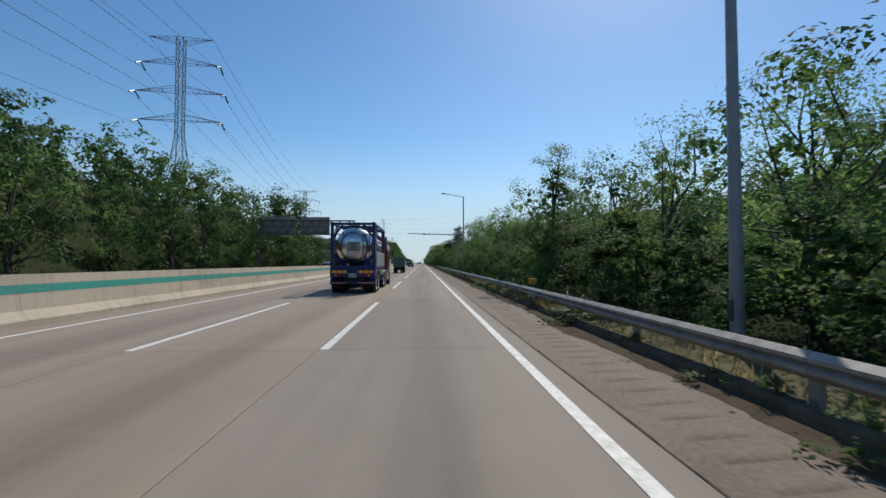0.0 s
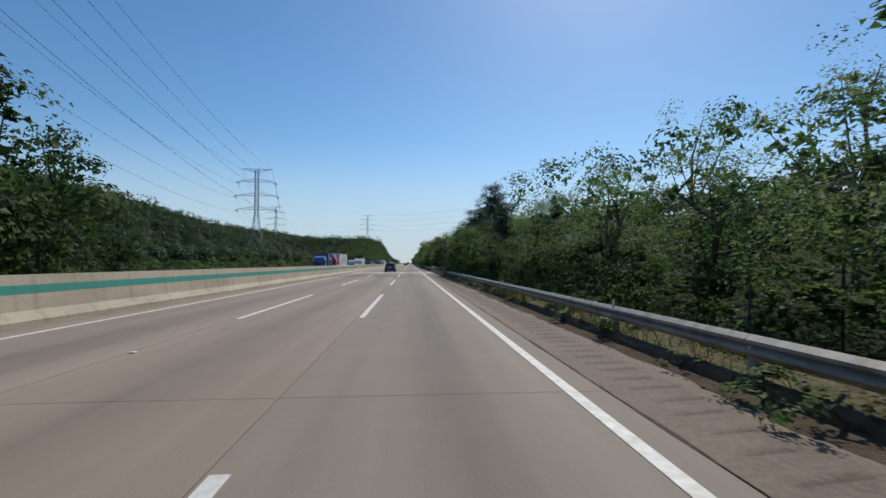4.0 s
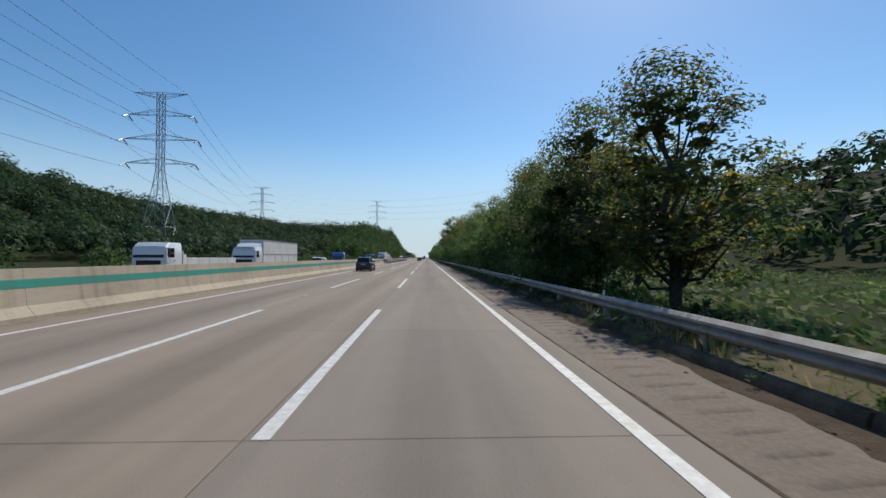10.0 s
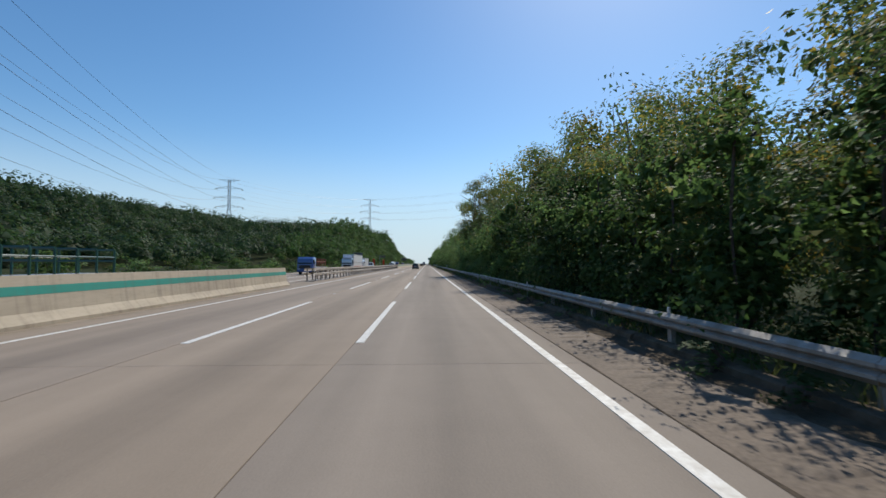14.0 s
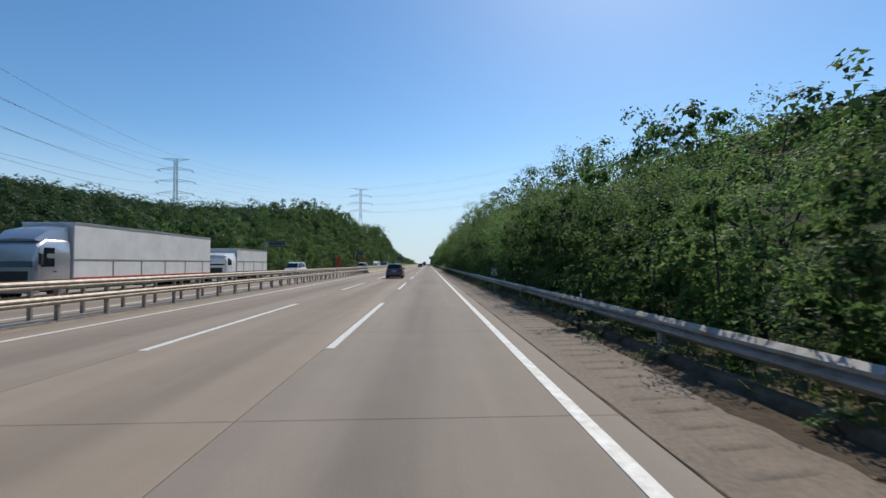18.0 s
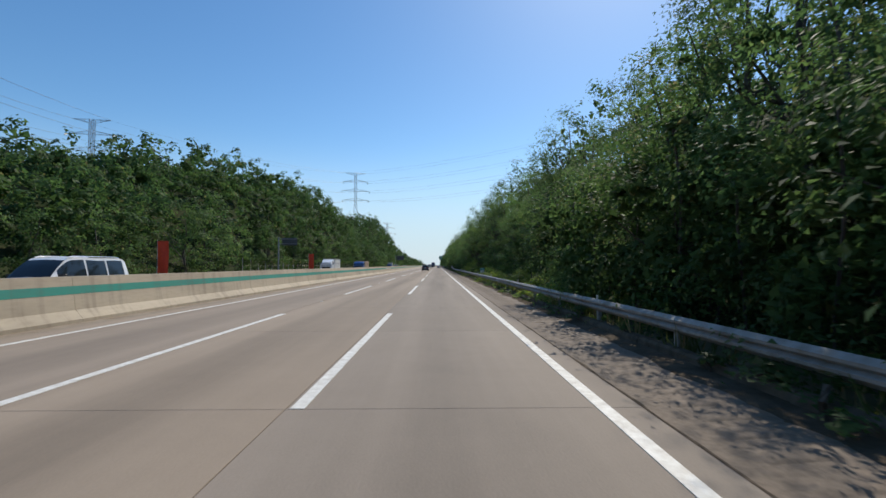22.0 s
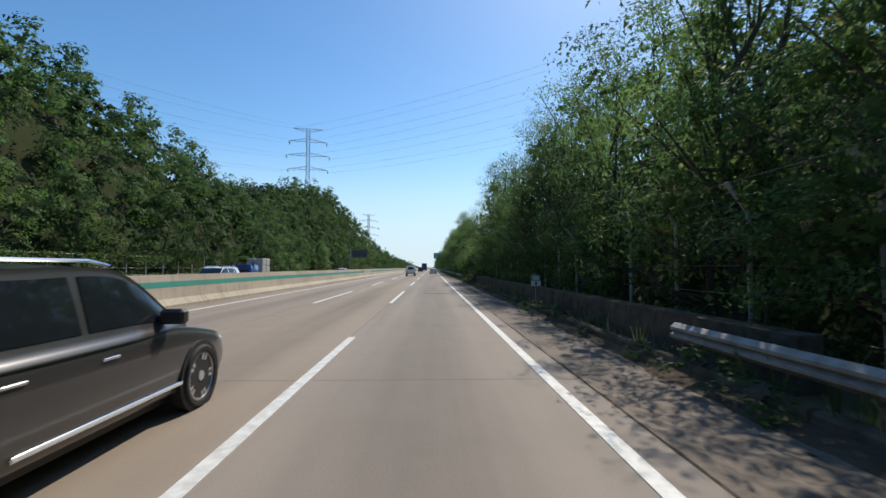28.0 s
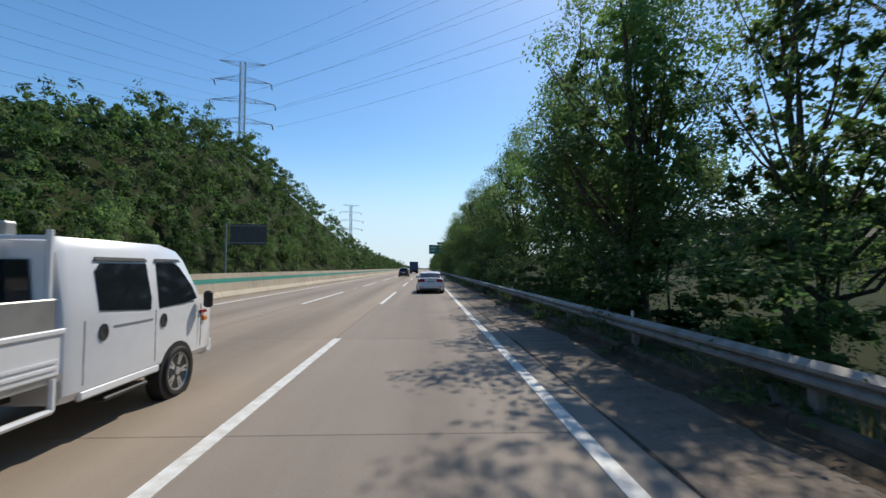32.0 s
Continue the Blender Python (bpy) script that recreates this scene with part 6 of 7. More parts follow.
box_truck("loaded_truck", "blue cab truck stacked with wrapped bales", -16.85, 526.0, 8.5, 2.8, 1.15, P_CABBLUE, load="bales", cab_h=2.5, deflector=0, load_mat=mat("bale_wrap", (0.4, 0.27, 0.17), 0.8, var=0.3))
box_truck("small_truck", "small blue truck stacked with sacks", -16.85, 588.4, 5.2, 2.2, 0.86, P_CABBLUE, load="bales", cab_h=1.95, deflector=0, load_mat=mat("sack_cloth", (0.5, 0.48, 0.42), 0.9, var=0.25))
box_truck("green_truck", "small dark green truck ahead in the middle lane", -1.9, 62.0, 5.3, 2.55, 0.9, P_GREEN, rz=0, load="box", cab_h=2.0, deflector=0, load_mat=P_GREEN)
box_truck("dark_truck", "dark truck far ahead in the middle lane", -1.6, 752.0, 10.0, 3.6, 1.22, P_NAVY, rz=0, load="box", cab_h=2.7, deflector=0, load_mat=M_CONT)


def crew_cab(x, y):
    """A white one-tonne crew-cab pick-up truck, rear at the origin."""
    t = empty("crew_cab_truck")
    w = 0.86
    S = []
    for yy, z1, k in ((2.25, 1.92, 0.97), (2.33, 1.97, 1.0), (3.9, 1.97, 1.0), (4.3, 1.9, 0.99), (4.75, 1.3, 0.97), (5.02, 1.16, 0.93), (5.1, 0.8, 0.86)):
        top = z1
        S.append((yy, [(0, 0.42), (w * k - 0.06, 0.42), (w * k, 0.5), (w * k, min(1.14, top - 0.1)), (w * k - (0.1 if top > 1.5 else 0.02), top - 0.12), (w * k - (0.2 if top > 1.5 else 0.1), top), (0, top + 0.02)]))
    cab = part("cab", loft("cab", S, P_WHITE, 34), None, t)
    xs = lambda z: w - 0.1 * (z - 1.14) / 0.7 + 0.01
    for s in (1, -1):
        for pts in ([(2.66, 1.24), (3.46, 1.18), (3.5, 1.3), (3.46, 1.72), (2.72, 1.72), (2.64, 1.64)], [(3.64, 1.18), (4.2, 1.2), (4.52, 1.24), (4.42, 1.42), (4.16, 1.68), (4.04, 1.73), (3.66, 1.73)]):
            q = [(s * xs(z), yy, z) for yy, z in pts]
            part("side_window", pane("side_window", q if s > 0 else q[::-1], M_GLASS), None, cab)
            end = max(yy for yy, z in pts if z > 1.66)
            q = [(s * (xs(1.76) + 0.012), pts[0][0] - 0.02, 1.75), (s * (xs(1.76) + 0.012), end + 0.02, 1.75), (s * (xs(1.8) + 0.005), end - 0.02, 1.785), (s * (xs(1.8) + 0.005), pts[0][0], 1.785)]
            part("rain_visor", pane("rain_visor", q if s > 0 else q[::-1], M_DARK), None, cab)
        for yd in (2.6, 3.62):
            part("door_handle", lathe([(0.0, 0.0), (0.012, 0.085), (-0.02, 0.09)], 16), M_DARK, cab).matrix_basis = Matrix.Translation((s * w, yd + 0.1, 1.02)) @ Matrix.Diagonal((s, 0.75, 1, 1))
        for yy in (2.45, 3.56, 4.62):
            part("door_gap", boxes((s * w - 0.003, s * w + 0.003, yy, yy + 0.007, 0.55, 1.16)), M_DARK, cab)
        part("door_crease", boxes((s * w - 0.006, s * w + 0.006, 2.85, 3.5, 1.05, 1.07)), P_SILVER, cab)
        part("rocker", boxes((s * w - 0.06, s * w + 0.006, 2.42, 3.66, 0.4, 0.5), bevel=0.02), P_WHITE, cab)
        part("step_plate", boxes((s * w - 0.16, s * w + 0.0, 2.75, 3.45, 0.3, 0.35), bevel=0.015), M_DARK, cab)
        part("mirror", boxes((s * (w + 0.1) - 0.06, s * (w + 0.1) + 0.06, 4.58, 4.68, 1.1, 1.34), bevel=0.03), M_DARK, cab)
        part("side_marker", boxes((s * w * 0.985 - 0.02, s * w * 0.985 + 0.02, 4.62, 4.78, 1.02, 1.06)), M_TAIL, cab)
        part("turn_lamp", boxes((s * w * 0.985 - 0.02, s * w * 0.985 + 0.02, 4.7, 4.8, 0.9, 0.97), bevel=0.01), M_AMBER, cab)
        arch = part("wheel_arch", lathe([(w * 0.8, 0.0), (w + 0.004, 0.0), (w + 0.004, 0.39), (w * 0.8, 0.39)], 24), M_DARK, t)
        arch.location = (0, 4.05, 0.32)
        arch.scale.x = s
        wheel(t, s * (w - 0.07), 4.05, 0.32, 0.21)
        wheel(t, s * (w - 0.12), 1.0, 0.3, 0.2, True, False)
        # drop sides
        part("drop_side", boxes((s * w - 0.02, s * w + 0.02, 0.0, 2.16, 0.72, 1.1), bevel=0.01), P_WHITE, t)
        part("upper_board", boxes((s * w - 0.015, s * w + 0.015, 0.0, 2.1, 1.12, 1.4), bevel=0.01), M_ALU, t)
        part("side_rail", boxes((s * (w + 0.015) - 0.02, s * (w + 0.015) + 0.02, 0.0, 2.2, 1.08, 1.13), bevel=0.01), P_WHITE, t)
        for z in (0.78, 0.84):
            part("side_rib", boxes((s * (w + 0.02) - 0.01, s * (w + 0.02) + 0.01, 0.05, 2.12, z, z + 0.025)), P_WHITE, t)
        part("guard_hoop", bars([((s * w, 1.35, 0.7), (s * w, 1.35, 0.42)), ((s * w, 1.35, 0.42), (s * w, 2.1, 0.42)), ((s * w, 2.1, 0.42), (s * w, 2.1, 0.7))], 0.03), P_WHITE, t)
        part("head_post", bars([((s * w * 0.85, 2.18, 1.0), (s * w * 0.85, 2.18, 2.02))], 0.03), P_WHITE, t)
        part("tail_lamp", boxes((s * w * 0.8 - 0.12, s * w * 0.8 + 0.12, -0.04, 0.0, 0.5, 0.62), bevel=0.01), M_TAIL, t)
    part("windscreen", pane("windscreen", [(0.68, 4.72, 1.33), (0.6, 4.33, 1.86), (-0.6, 4.33, 1.86), (-0.68, 4.72, 1.33)], M_GLASS, (0, 0.022, 0.018)), None, cab)
    part("rear_window", pane("rear_window", [(-0.55, 2.24, 1.25), (0.55, 2.24, 1.25), (0.5, 2.24, 1.75), (-0.5, 2.24, 1.75)], M_GLASS, (0, -0.02, 0)), None, cab)
    part("beacon_bracket", boxes((-0.16, 0.16, 2.36, 2.5, 1.97, 2.12), bevel=0.02), M_ALU, cab)
    part("head_bar", bars([((-w * 0.85, 2.18, 1.95), (w * 0.85, 2.18, 1.95)), ((-w * 0.3, 2.18, 1.0), (-w * 0.3, 2.18, 1.95)), ((w * 0.3, 2.18, 1.0), (w * 0.3, 2.18, 1.95))], 0.022), P_WHITE, t)
    part("deck", boxes((-w, w, 0.0, 2.2, 0.66, 0.72)), M_ALU, t)
    part("tail_gate", boxes((-w, w, -0.03, 0.01, 0.72, 1.1), bevel=0.01), P_WHITE, t)
    for s in (1, -1):
        part("chassis_rail", boxes((s * 0.35 - 0.04, s * 0.35 + 0.04, 0.0, 4.6, 0.46, 0.62)), M_CHASSIS, t)
    part("front_bumper", boxes((-w * 0.92, w * 0.92, 4.9, 5.14, 0.36, 0.62), bevel=0.05), P_WHITE, t)
    plate(t, 0, -0.05, 0.58, 0.34, 0.16)
    tagged(t, "white crew-cab pick-up truck with aluminium side boards", "truck")
    t.matrix_basis = pose(x, y, 0)
    return t


crew_cab(-2.1, 621.4)


def lettering(name, body, size, material, parent, m):
    """Flat letters in the built-in font, as a mesh."""
    cu = bpy.data.curves.new(name, "FONT")
    cu.body, cu.size, cu.align_x, cu.align_y, cu.extrude = body, size, "CENTER", "CENTER", 0.003
    tmp = bpy.data.objects.new(name, cu)
    me = bpy.data.meshes.new_from_object(tmp)
    bpy.data.objects.remove(tmp)
    me.materials.clear()
    me.materials.append(material)
    o = part(name, me, None, parent)
    o.matrix_basis = m
    return o


def tanker(x, y):
    """A tractor with a framed tank container on a skeletal trailer, rear at the origin."""
    t = empty("tank_truck")
    w = 1.22
    # container frame, 20 ft
    y0, y1, z0, z1 = 0.1, 6.16, 1.32, 3.9
    fr = part("tank_frame", boxes((-w, -w + 0.14, y0, y1, z0 - 0.02, z0 + 0.14), (w - 0.14, w, y0, y1, z0 - 0.02, z0 + 0.14), bevel=0.01), P_BLUE, t)
    for s in (1, -1):
        for yy in (y0, y1 - 0.16):
            part("corner_post", boxes((s * (w - 0.08) - 0.08, s * (w - 0.08) + 0.08, yy, yy + 0.16, z0, z1), bevel=0.012), P_BLUE, fr)
            for z in (z0 - 0.02, z1 - 0.12):
                part("corner_casting", boxes((s * (w - 0.085) - 0.09, s * (w - 0.085) + 0.09, yy - 0.01, yy + 0.17, z, z + 0.14), bevel=0.012), P_BLUE, fr)
        part("top_rail", boxes((s * (w - 0.06) - 0.055, s * (w - 0.06) + 0.055, y0 + 0.16, y1 - 0.16, z1 - 0.12, z1 - 0.01), bevel=0.01), P_BLUE, fr)
        for ya, yb, za, zb in ((y0 + 0.12, y0 + 1.45, 2.2, z1 - 0.08), (y1 - 0.12, y1 - 1.45, 2.2, z1 - 0.08)):
            bm = bmesh.new()
            bar(bm, (s * (w - 0.07), ya, za), (s * (w - 0.07), yb, zb), 0.07, n=4)
            part("brace", bm, P_BLUE, fr)
    for yy in (y0, y1 - 0.14):
        part("top_beam", boxes((-w + 0.16, w - 0.16, yy, yy + 0.14, z1 - 0.15, z1 - 0.01), bevel=0.01), P_BLUE, fr)
        part("bottom_beam", boxes((-w + 0.16, w - 0.16, yy, yy + 0.14, z0 - 0.02, z0 + 0.2), bevel=0.01), P_BLUE, fr)
        for s in (1, -1):
            part("corner_brace", bar(bmesh.new(), (s * (w - 0.15), yy + 0.07, 3.1), (s * 0.55, yy + 0.07, z1 - 0.1), 0.06, n=4), P_BLUE, fr)
            part("corner_brace", bar(bmesh.new(), (s * (w - 0.15), yy + 0.07, 2.1), (s * 0.5, yy + 0.07, z0 + 0.12), 0.06, n=4), P_BLUE, fr)
    for k in range(9):
        yy = y0 + 0.7 + k * 0.58
        part("walkway_bar", boxes((-0.28, 0.28, yy, yy + 0.3, z1 - 0.12, z1 - 0.07)), M_ALU, fr)
        part("roof_tie", boxes((-w + 0.1, w - 0.1, yy + 0.12, yy + 0.17, z1 - 0.17, z1 - 0.12)), P_BLUE, fr)
    # tank vessel
    prof = [(0.26, 0.0), (0.3, 0.45), (0.42, 0.8), (0.62, 1.0), (0.85, 1.08), (3.13, 1.09), (5.4, 1.08), (5.63, 1.0), (5.83, 0.8), (5.95, 0.45), (5.99, 0.0)]
    bm = lathe(prof, 40)
    bmesh.ops.remove_doubles(bm, verts=bm.verts, dist=0.0005)
    tank = part("tank", bm, M_TANK, t, smooth=True)
    tank.matrix_basis = Matrix.Translation((0, 0, 2.6)) @ Matrix.Rotation(radians(90), 4, "Z") @ Matrix.Diagonal((1, 1, 1, 1))
    for yy in (1.15, 2.4, 3.7, 5.0):
        ring = part("tank_band", lathe([(-0.03, 1.085), (-0.03, 1.105), (0.03, 1.105), (0.03, 1.085)], 40), M_CHASSIS if yy < 2 else M_STEEL, t)
        ring.matrix_basis = Matrix.Translation((0, yy, 2.6)) @ Matrix.Rotation(radians(90), 4, "Z")
    for s in (1, -1):
        for yy in (0.95, 5.2):
            part("saddle", boxes((s * 0.75 - 0.12, s * 0.75 + 0.12, yy - 0.12, yy + 0.12, z0 + 0.1, 1.95), bevel=0.02), P_BLUE, t)
        # grey skirts
        for a, b in ((0.95, 3.0), (3.02, 5.9)):
            part("side_panel", boxes((s * (w - 0.03) - 0.03, s * (w - 0.03) + 0.03, a, b, z0 + 0.15, 2.28), bevel=0.012), M_CLAD, t)
        part("skirt_top", boxes((s * (w - 0.14) - 0.12, s * (w - 0.14) + 0.12, 0.95, 5.9, 2.285, 2.31)), M_CLAD, t)
        for yy in (2.3, 4.7):
            part("panel_handle", boxes((s * w - 0.012, s * w + 0.03, yy, yy + 0.26, 1.53, 1.56), bevel=0.008), M_CHROME, t)
        # curved name board
        bm = bmesh.new()
        rows = []
        for k in range(5):
            a = radians(8 + 5 * k)
            rows.append([bm.verts.new((s * 1.115 * math.cos(a), yy, 2.6 + 1.115 * math.sin(a))) for yy in (2.9, 5.1)])
        for a, b in zip(rows, rows[1:]):
            bm.faces.new((a[0], a[1], b[1], b[0]))
        board = part("name_board", bm, M_PLATE, t)
        for k in range(11):
            yy = 3.35 + 0.15 * k if s > 0 else 3.2 + 0.15 * k
            a0, a1 = radians(14), radians(22)
            v = [(s * 1.121 * math.cos(a0), yy, 2.6 + 1.121 * math.sin(a0)), (s * 1.121 * math.cos(a0), yy + 0.1, 2.6 + 1.121 * math.sin(a0)), (s * 1.121 * math.cos(a1), yy + 0.1, 2.6 + 1.121 * math.sin(a1)), (s * 1.121 * math.cos(a1), yy, 2.6 + 1.121 * math.sin(a1))]
            part("name_bar", pane("name_bar", v if s > 0 else v[::-1], M_INK, thick=0.004), None, board)
        v = [(s * 1.121 * math.cos(a), yy, 2.6 + 1.121 * math.sin(a)) for yy, a in ((3.0, 0.22), (3.22, 0.22), (3.22, 0.42), (3.0, 0.42))]
        part("emblem", pane("emblem", v if s > 0 else v[::-1], M_FLAG, thick=0.004), None, board)
    for yy, r in ((2.2, 0.22), (3.3, 0.28), (4.6, 0.22)):
        hat = part("manhole", lathe([(0, r), (0.18, r), (0.2, r * 0.85), (0.24, 0.0)], 20), M_STEEL, t)
        hat.matrix_basis = Matrix.Translation((0, yy, 3.62)) @ Matrix.Rotation(radians(-90), 4, "Y")
    # ladder and rear boards
    part("ladder", bars([((0.55, 0.16, 1.5), (0.55, 0.16, 3.75)), ((0.9, 0.16, 1.5), (0.9, 0.16, 3.75))] + [((0.55, 0.16, 1.7 + 0.3 * k), (0.9, 0.16, 1.7 + 0.3 * k)) for k in range(7)], 0.018), P_BLUE, t)
    board = part("rear_board", boxes((-0.6, 0.28, 0.2, 0.225, 2.05, 2.85), bevel=0.005), mat("board_grey", (0.3, 0.31, 0.3), 0.6, col2=(0.22, 0.22, 0.21), scale=4), t)
    part("red_panel", boxes((-0.6, 0.28, 0.185, 0.198, 2.07, 2.28)), M_WHITE, board)
    lettering("slow_vehicle_text", "저속차량", 0.2, M_REDINK, board, Matrix.Translation((-0.16, 0.178, 2.17)) @ Matrix.Rotation(radians(90), 4, "X"))
    for k, ln in enumerate((0.5, 0.3, 0.42, 0.4, 0.55)):
        part("notice_bar", boxes((-0.16 - ln / 2, -0.16 + ln / 2, 0.19, 0.199, 2.73 - 0.09 * k, 2.77 - 0.09 * k)), M_INK, board)
    board.matrix_basis = Matrix.Translation((0.16, 0, 0.22)) @ Matrix.Diagonal((0.87, 1, 0.92, 1))
    # skeletal trailer
    for s in (1, -1):
        part("trailer_rail", boxes((s * 0.45 - 0.07, s * 0.45 + 0.07, 0.0, 7.6, 0.95, 1.28), bevel=0.01), P_BLUE, t)
        for yw in (0.85, 2.15):
            wheel(t, s * (w - 0.15), yw, 0.51, 0.3, True, True)
        mud = bmesh.new()
        pts = []
        for k in range(15):
            a = radians(170 - 160 * k / 14)
            pts.append((1.5 + 1.32 * math.cos(a), 0.56 + 0.68 * math.sin(a)))
        inner = [(yy * 0.97 + 0.045, z - 0.05) for yy, z in pts[::-1]]
        extrude_x(mud, pts + inner, s * (w - 0.34), s * (w + 0.02))
        part("mudguard", mud, P_BLUE, t)
        part("rear_marker", boxes((s * 0.72 - 0.42, s * 0.72 + 0.42, -0.05, -0.02, 1.1, 1.26)), M_ORANGE, t)
        for k in range(3):
            part("marker_stripe", boxes((s * 0.72 - 0.3 + 0.28 * k, s * 0.72 - 0.2 + 0.28 * k, -0.056, -0.045, 1.11, 1.25)), M_YELLOW, t)
        for k, mm in enumerate((M_TAIL, M_TAIL, M_AMBER)):
            part("tail_lamp", boxes((s * (0.55 + 0.17 * k) - 0.06, s * (0.55 + 0.17 * k) + 0.06, -0.06, -0.02, 0.93, 1.04), bevel=0.015), mm, t)
        part("under_marker", boxes((s * 0.75 - 0.42, s * 0.75 + 0.42, -0.06, -0.03, 0.55, 0.6)), M_ORANGE, t)
        part("side_guard", bars([((s * (w - 0.02), 3.9, 0.62), (s * (w - 0.02), 5.2, 0.62)), ((s * (w - 0.02), 3.9, 0.9), (s * (w - 0.02), 5.2, 0.9)), ((s * (w - 0.02), 3.95, 0.55), (s * (w - 0.02), 3.95, 1.0))], 0.03), P_BLUE, t)
    part("rear_cross_beam", boxes((-w, w, -0.02, 0.16, 0.88, 1.3), bevel=0.02), P_BLUE, t)
    part("under_run_bar", boxes((-w, w, -0.04, 0.06, 0.5, 0.64), bevel=0.02), P_BLUE, t)
    part("axle_box", boxes((-0.9, 0.9, 0.5, 2.5, 0.45, 0.95), bevel=0.05), M_CHASSIS, t)
    sign = part("control_box_sign", boxes((w - 0.01, w + 0.012, 3.35, 3.75, 0.95, 1.3), bevel=0.005), M_YELLOW, t)
    part("sign_top", boxes((w + 0.008, w + 0.016, 3.37, 3.73, 1.18, 1.28)), M_PLATE, sign)
    lettering("control_box_text", "Control Box", 0.07, M_REDINK, sign, Matrix.Translation((w + 0.02, 3.55, 1.23)) @ Matrix.Rotation(radians(90), 4, "Z") @ Matrix.Rotation(radians(90), 4, "X"))
    plate(t, 0, -0.035, 0.98, 0.42, 0.2)
    for lx in (-0.475, 0.475):
        part("landing_leg", boxes((lx - 0.075, lx + 0.075, 4.9, 5.05, 0.35, 1.0), bevel=0.01), M_CHASSIS, t)
    # tractor
    for s in (1, -1):
        part("tractor_rail", boxes((s * 0.4 - 0.05, s * 0.4 + 0.05, 5.2, 11.2, 0.68, 0.92)), M_CHASSIS, t)
        for yw in (5.7, 7.05):
            wheel(t, s * (w - 0.16), yw, 0.51, 0.3, True, True)
            mud = bmesh.new()
            pts = [(yw + 0.66 * math.cos(radians(175 - 170 * k / 12)), 0.52 + 0.66 * math.sin(radians(175 - 170 * k / 12))) for k in range(13)]
            inner = [((yy - yw) * 0.94 + yw, (z - 0.52) * 0.94 + 0.52) for yy, z in pts[::-1]]
            extrude_x(mud, pts + inner, s * (w - 0.55), s * (w + 0.03))
            part("mudguard", mud, M_CLAD, t)
        wheel(t, s * (w - 0.16), 10.6, 0.51, 0.3, True, False)
        part("side_skirt", boxes((s * (w - 0.06) - 0.05, s * (w - 0.06) + 0.05, 8.25, 10.0, 0.4, 0.98), bevel=0.03), P_MAROON, t)
        part("stripe", boxes((s * (w + 0.004) - 0.004, s * (w + 0.004) + 0.004, 9.0, 11.0, 1.82, 1.86)), M_CHROME, t)
        arch = part("wheel_arch", lathe([(w * 0.8, 0.0), (w + 0.012, 0.0), (w + 0.012, 0.6), (w * 0.8, 0.6)], 24), M_DARK, t)
        arch.location = (0, 10.6, 0.51)
        arch.scale.x = s
    make_cab(t, 8.9, 11.4, w, 0.5, 3.05, P_MAROON, 2.0, 0.62, "tractor_cab")
    part("rear_fairing", boxes((-w * 0.96, w * 0.96, 8.5, 8.9, 1.25, 3.6), bevel=0.04), P_MAROON, t)
    part("marker_lamp", boxes((-0.9, -0.6, 8.46, 8.5, 2.55, 2.62)), M_TAIL, t)
    part("fairing_gap", boxes((-w * 0.9, w * 0.9, 8.47, 8.5, 3.2, 3.23)), M_CHROME, t)
    part("fifth_wheel", boxes((-0.5, 0.5, 6.4, 7.4, 0.92, 1.02), bevel=0.03), M_CHASSIS, t)
    part("battery_box", boxes((-0.9, 0.9, 8.3, 8.9, 0.55, 1.1), bevel=0.04), M_CHASSIS, t)
    tagged(t, "maroon tractor unit pulling a polished tank in a blue frame", "truck")
    t.matrix_basis = pose(x, y, 0)
    return t


tanker(-1.92, 15.5)

# ---- poles, gantries, signs and fences ----
def street_lamp(y):
    t = empty("street_lamp")
    bm = bmesh.new()
    bar(bm, (0, 0, -0.3), (0, 0, 11.2), 0.13, 0.075, n=12)
    part("pole", bm, M_POLE, t)
    part("base_plate", boxes((-0.22, 0.22, -0.22, 0.22, -0.1, 0.12), bevel=0.02), M_POLE, t)
    part("arm", bars([((0, 0, 11.18), (-1.3, 0, 11.4)), ((-1.3, 0, 11.4), (-2.6, 0, 11.62))], 0.045, n=8), M_POLE, t)
    part("lamp_head", boxes((-3.2, -2.5, -0.13, 0.13, 11.57, 11.7), bevel=0.04), M_POLE, t)
    part("lamp_glass", boxes((-3.12, -2.62, -0.1, 0.1, 11.55, 11.572)), M_HEAD, t)
    part("door_cover", boxes((-0.145, -0.12, -0.06, 0.06, 0.6, 1.0)), M_DARKPOLE, t)
    tagged(t, "tall grey tapered street lamp behind the guardrail", "street lamp", "street lamps")
    t.matrix_basis = pose(7.8, y, land(7.8, y) + 0.1)
    return t


street_lamp(54.0)
street_lamp(-0.6)

mast = empty("cantilever_mast")
bm = bmesh.new()
bar(bm, (0, 0, -0.3), (0, 0, 7.7), 0.14, 0.11, n=12)
part("mast", bm, M_POLE, mast)
part("mast_cap", boxes((-0.06, 0.06, -0.06, 0.06, 7.7, 8.0)), M_POLE, mast)
bm = bmesh.new()
bar(bm, (-0.1, 0, 6.4), (-5.9, 0, 6.5), 0.09, 0.08, n=10)
bar(bm, (-5.9, 0, 6.5), (-8.6, 0, 6.6), 0.075, 0.06, n=10)
part("arm", bm, M_POLE, mast)
for x, r in ((-0.25, 0.16), (-5.9, 0.14)):
    bm = bmesh.new()
    bar(bm, (x - 0.2, 0, 6.4 + 0.016 * -x), (x + 0.2, 0, 6.4 + 0.016 * -x), r, n=10)
    part("clamp", bm, M_DARKPOLE, mast)
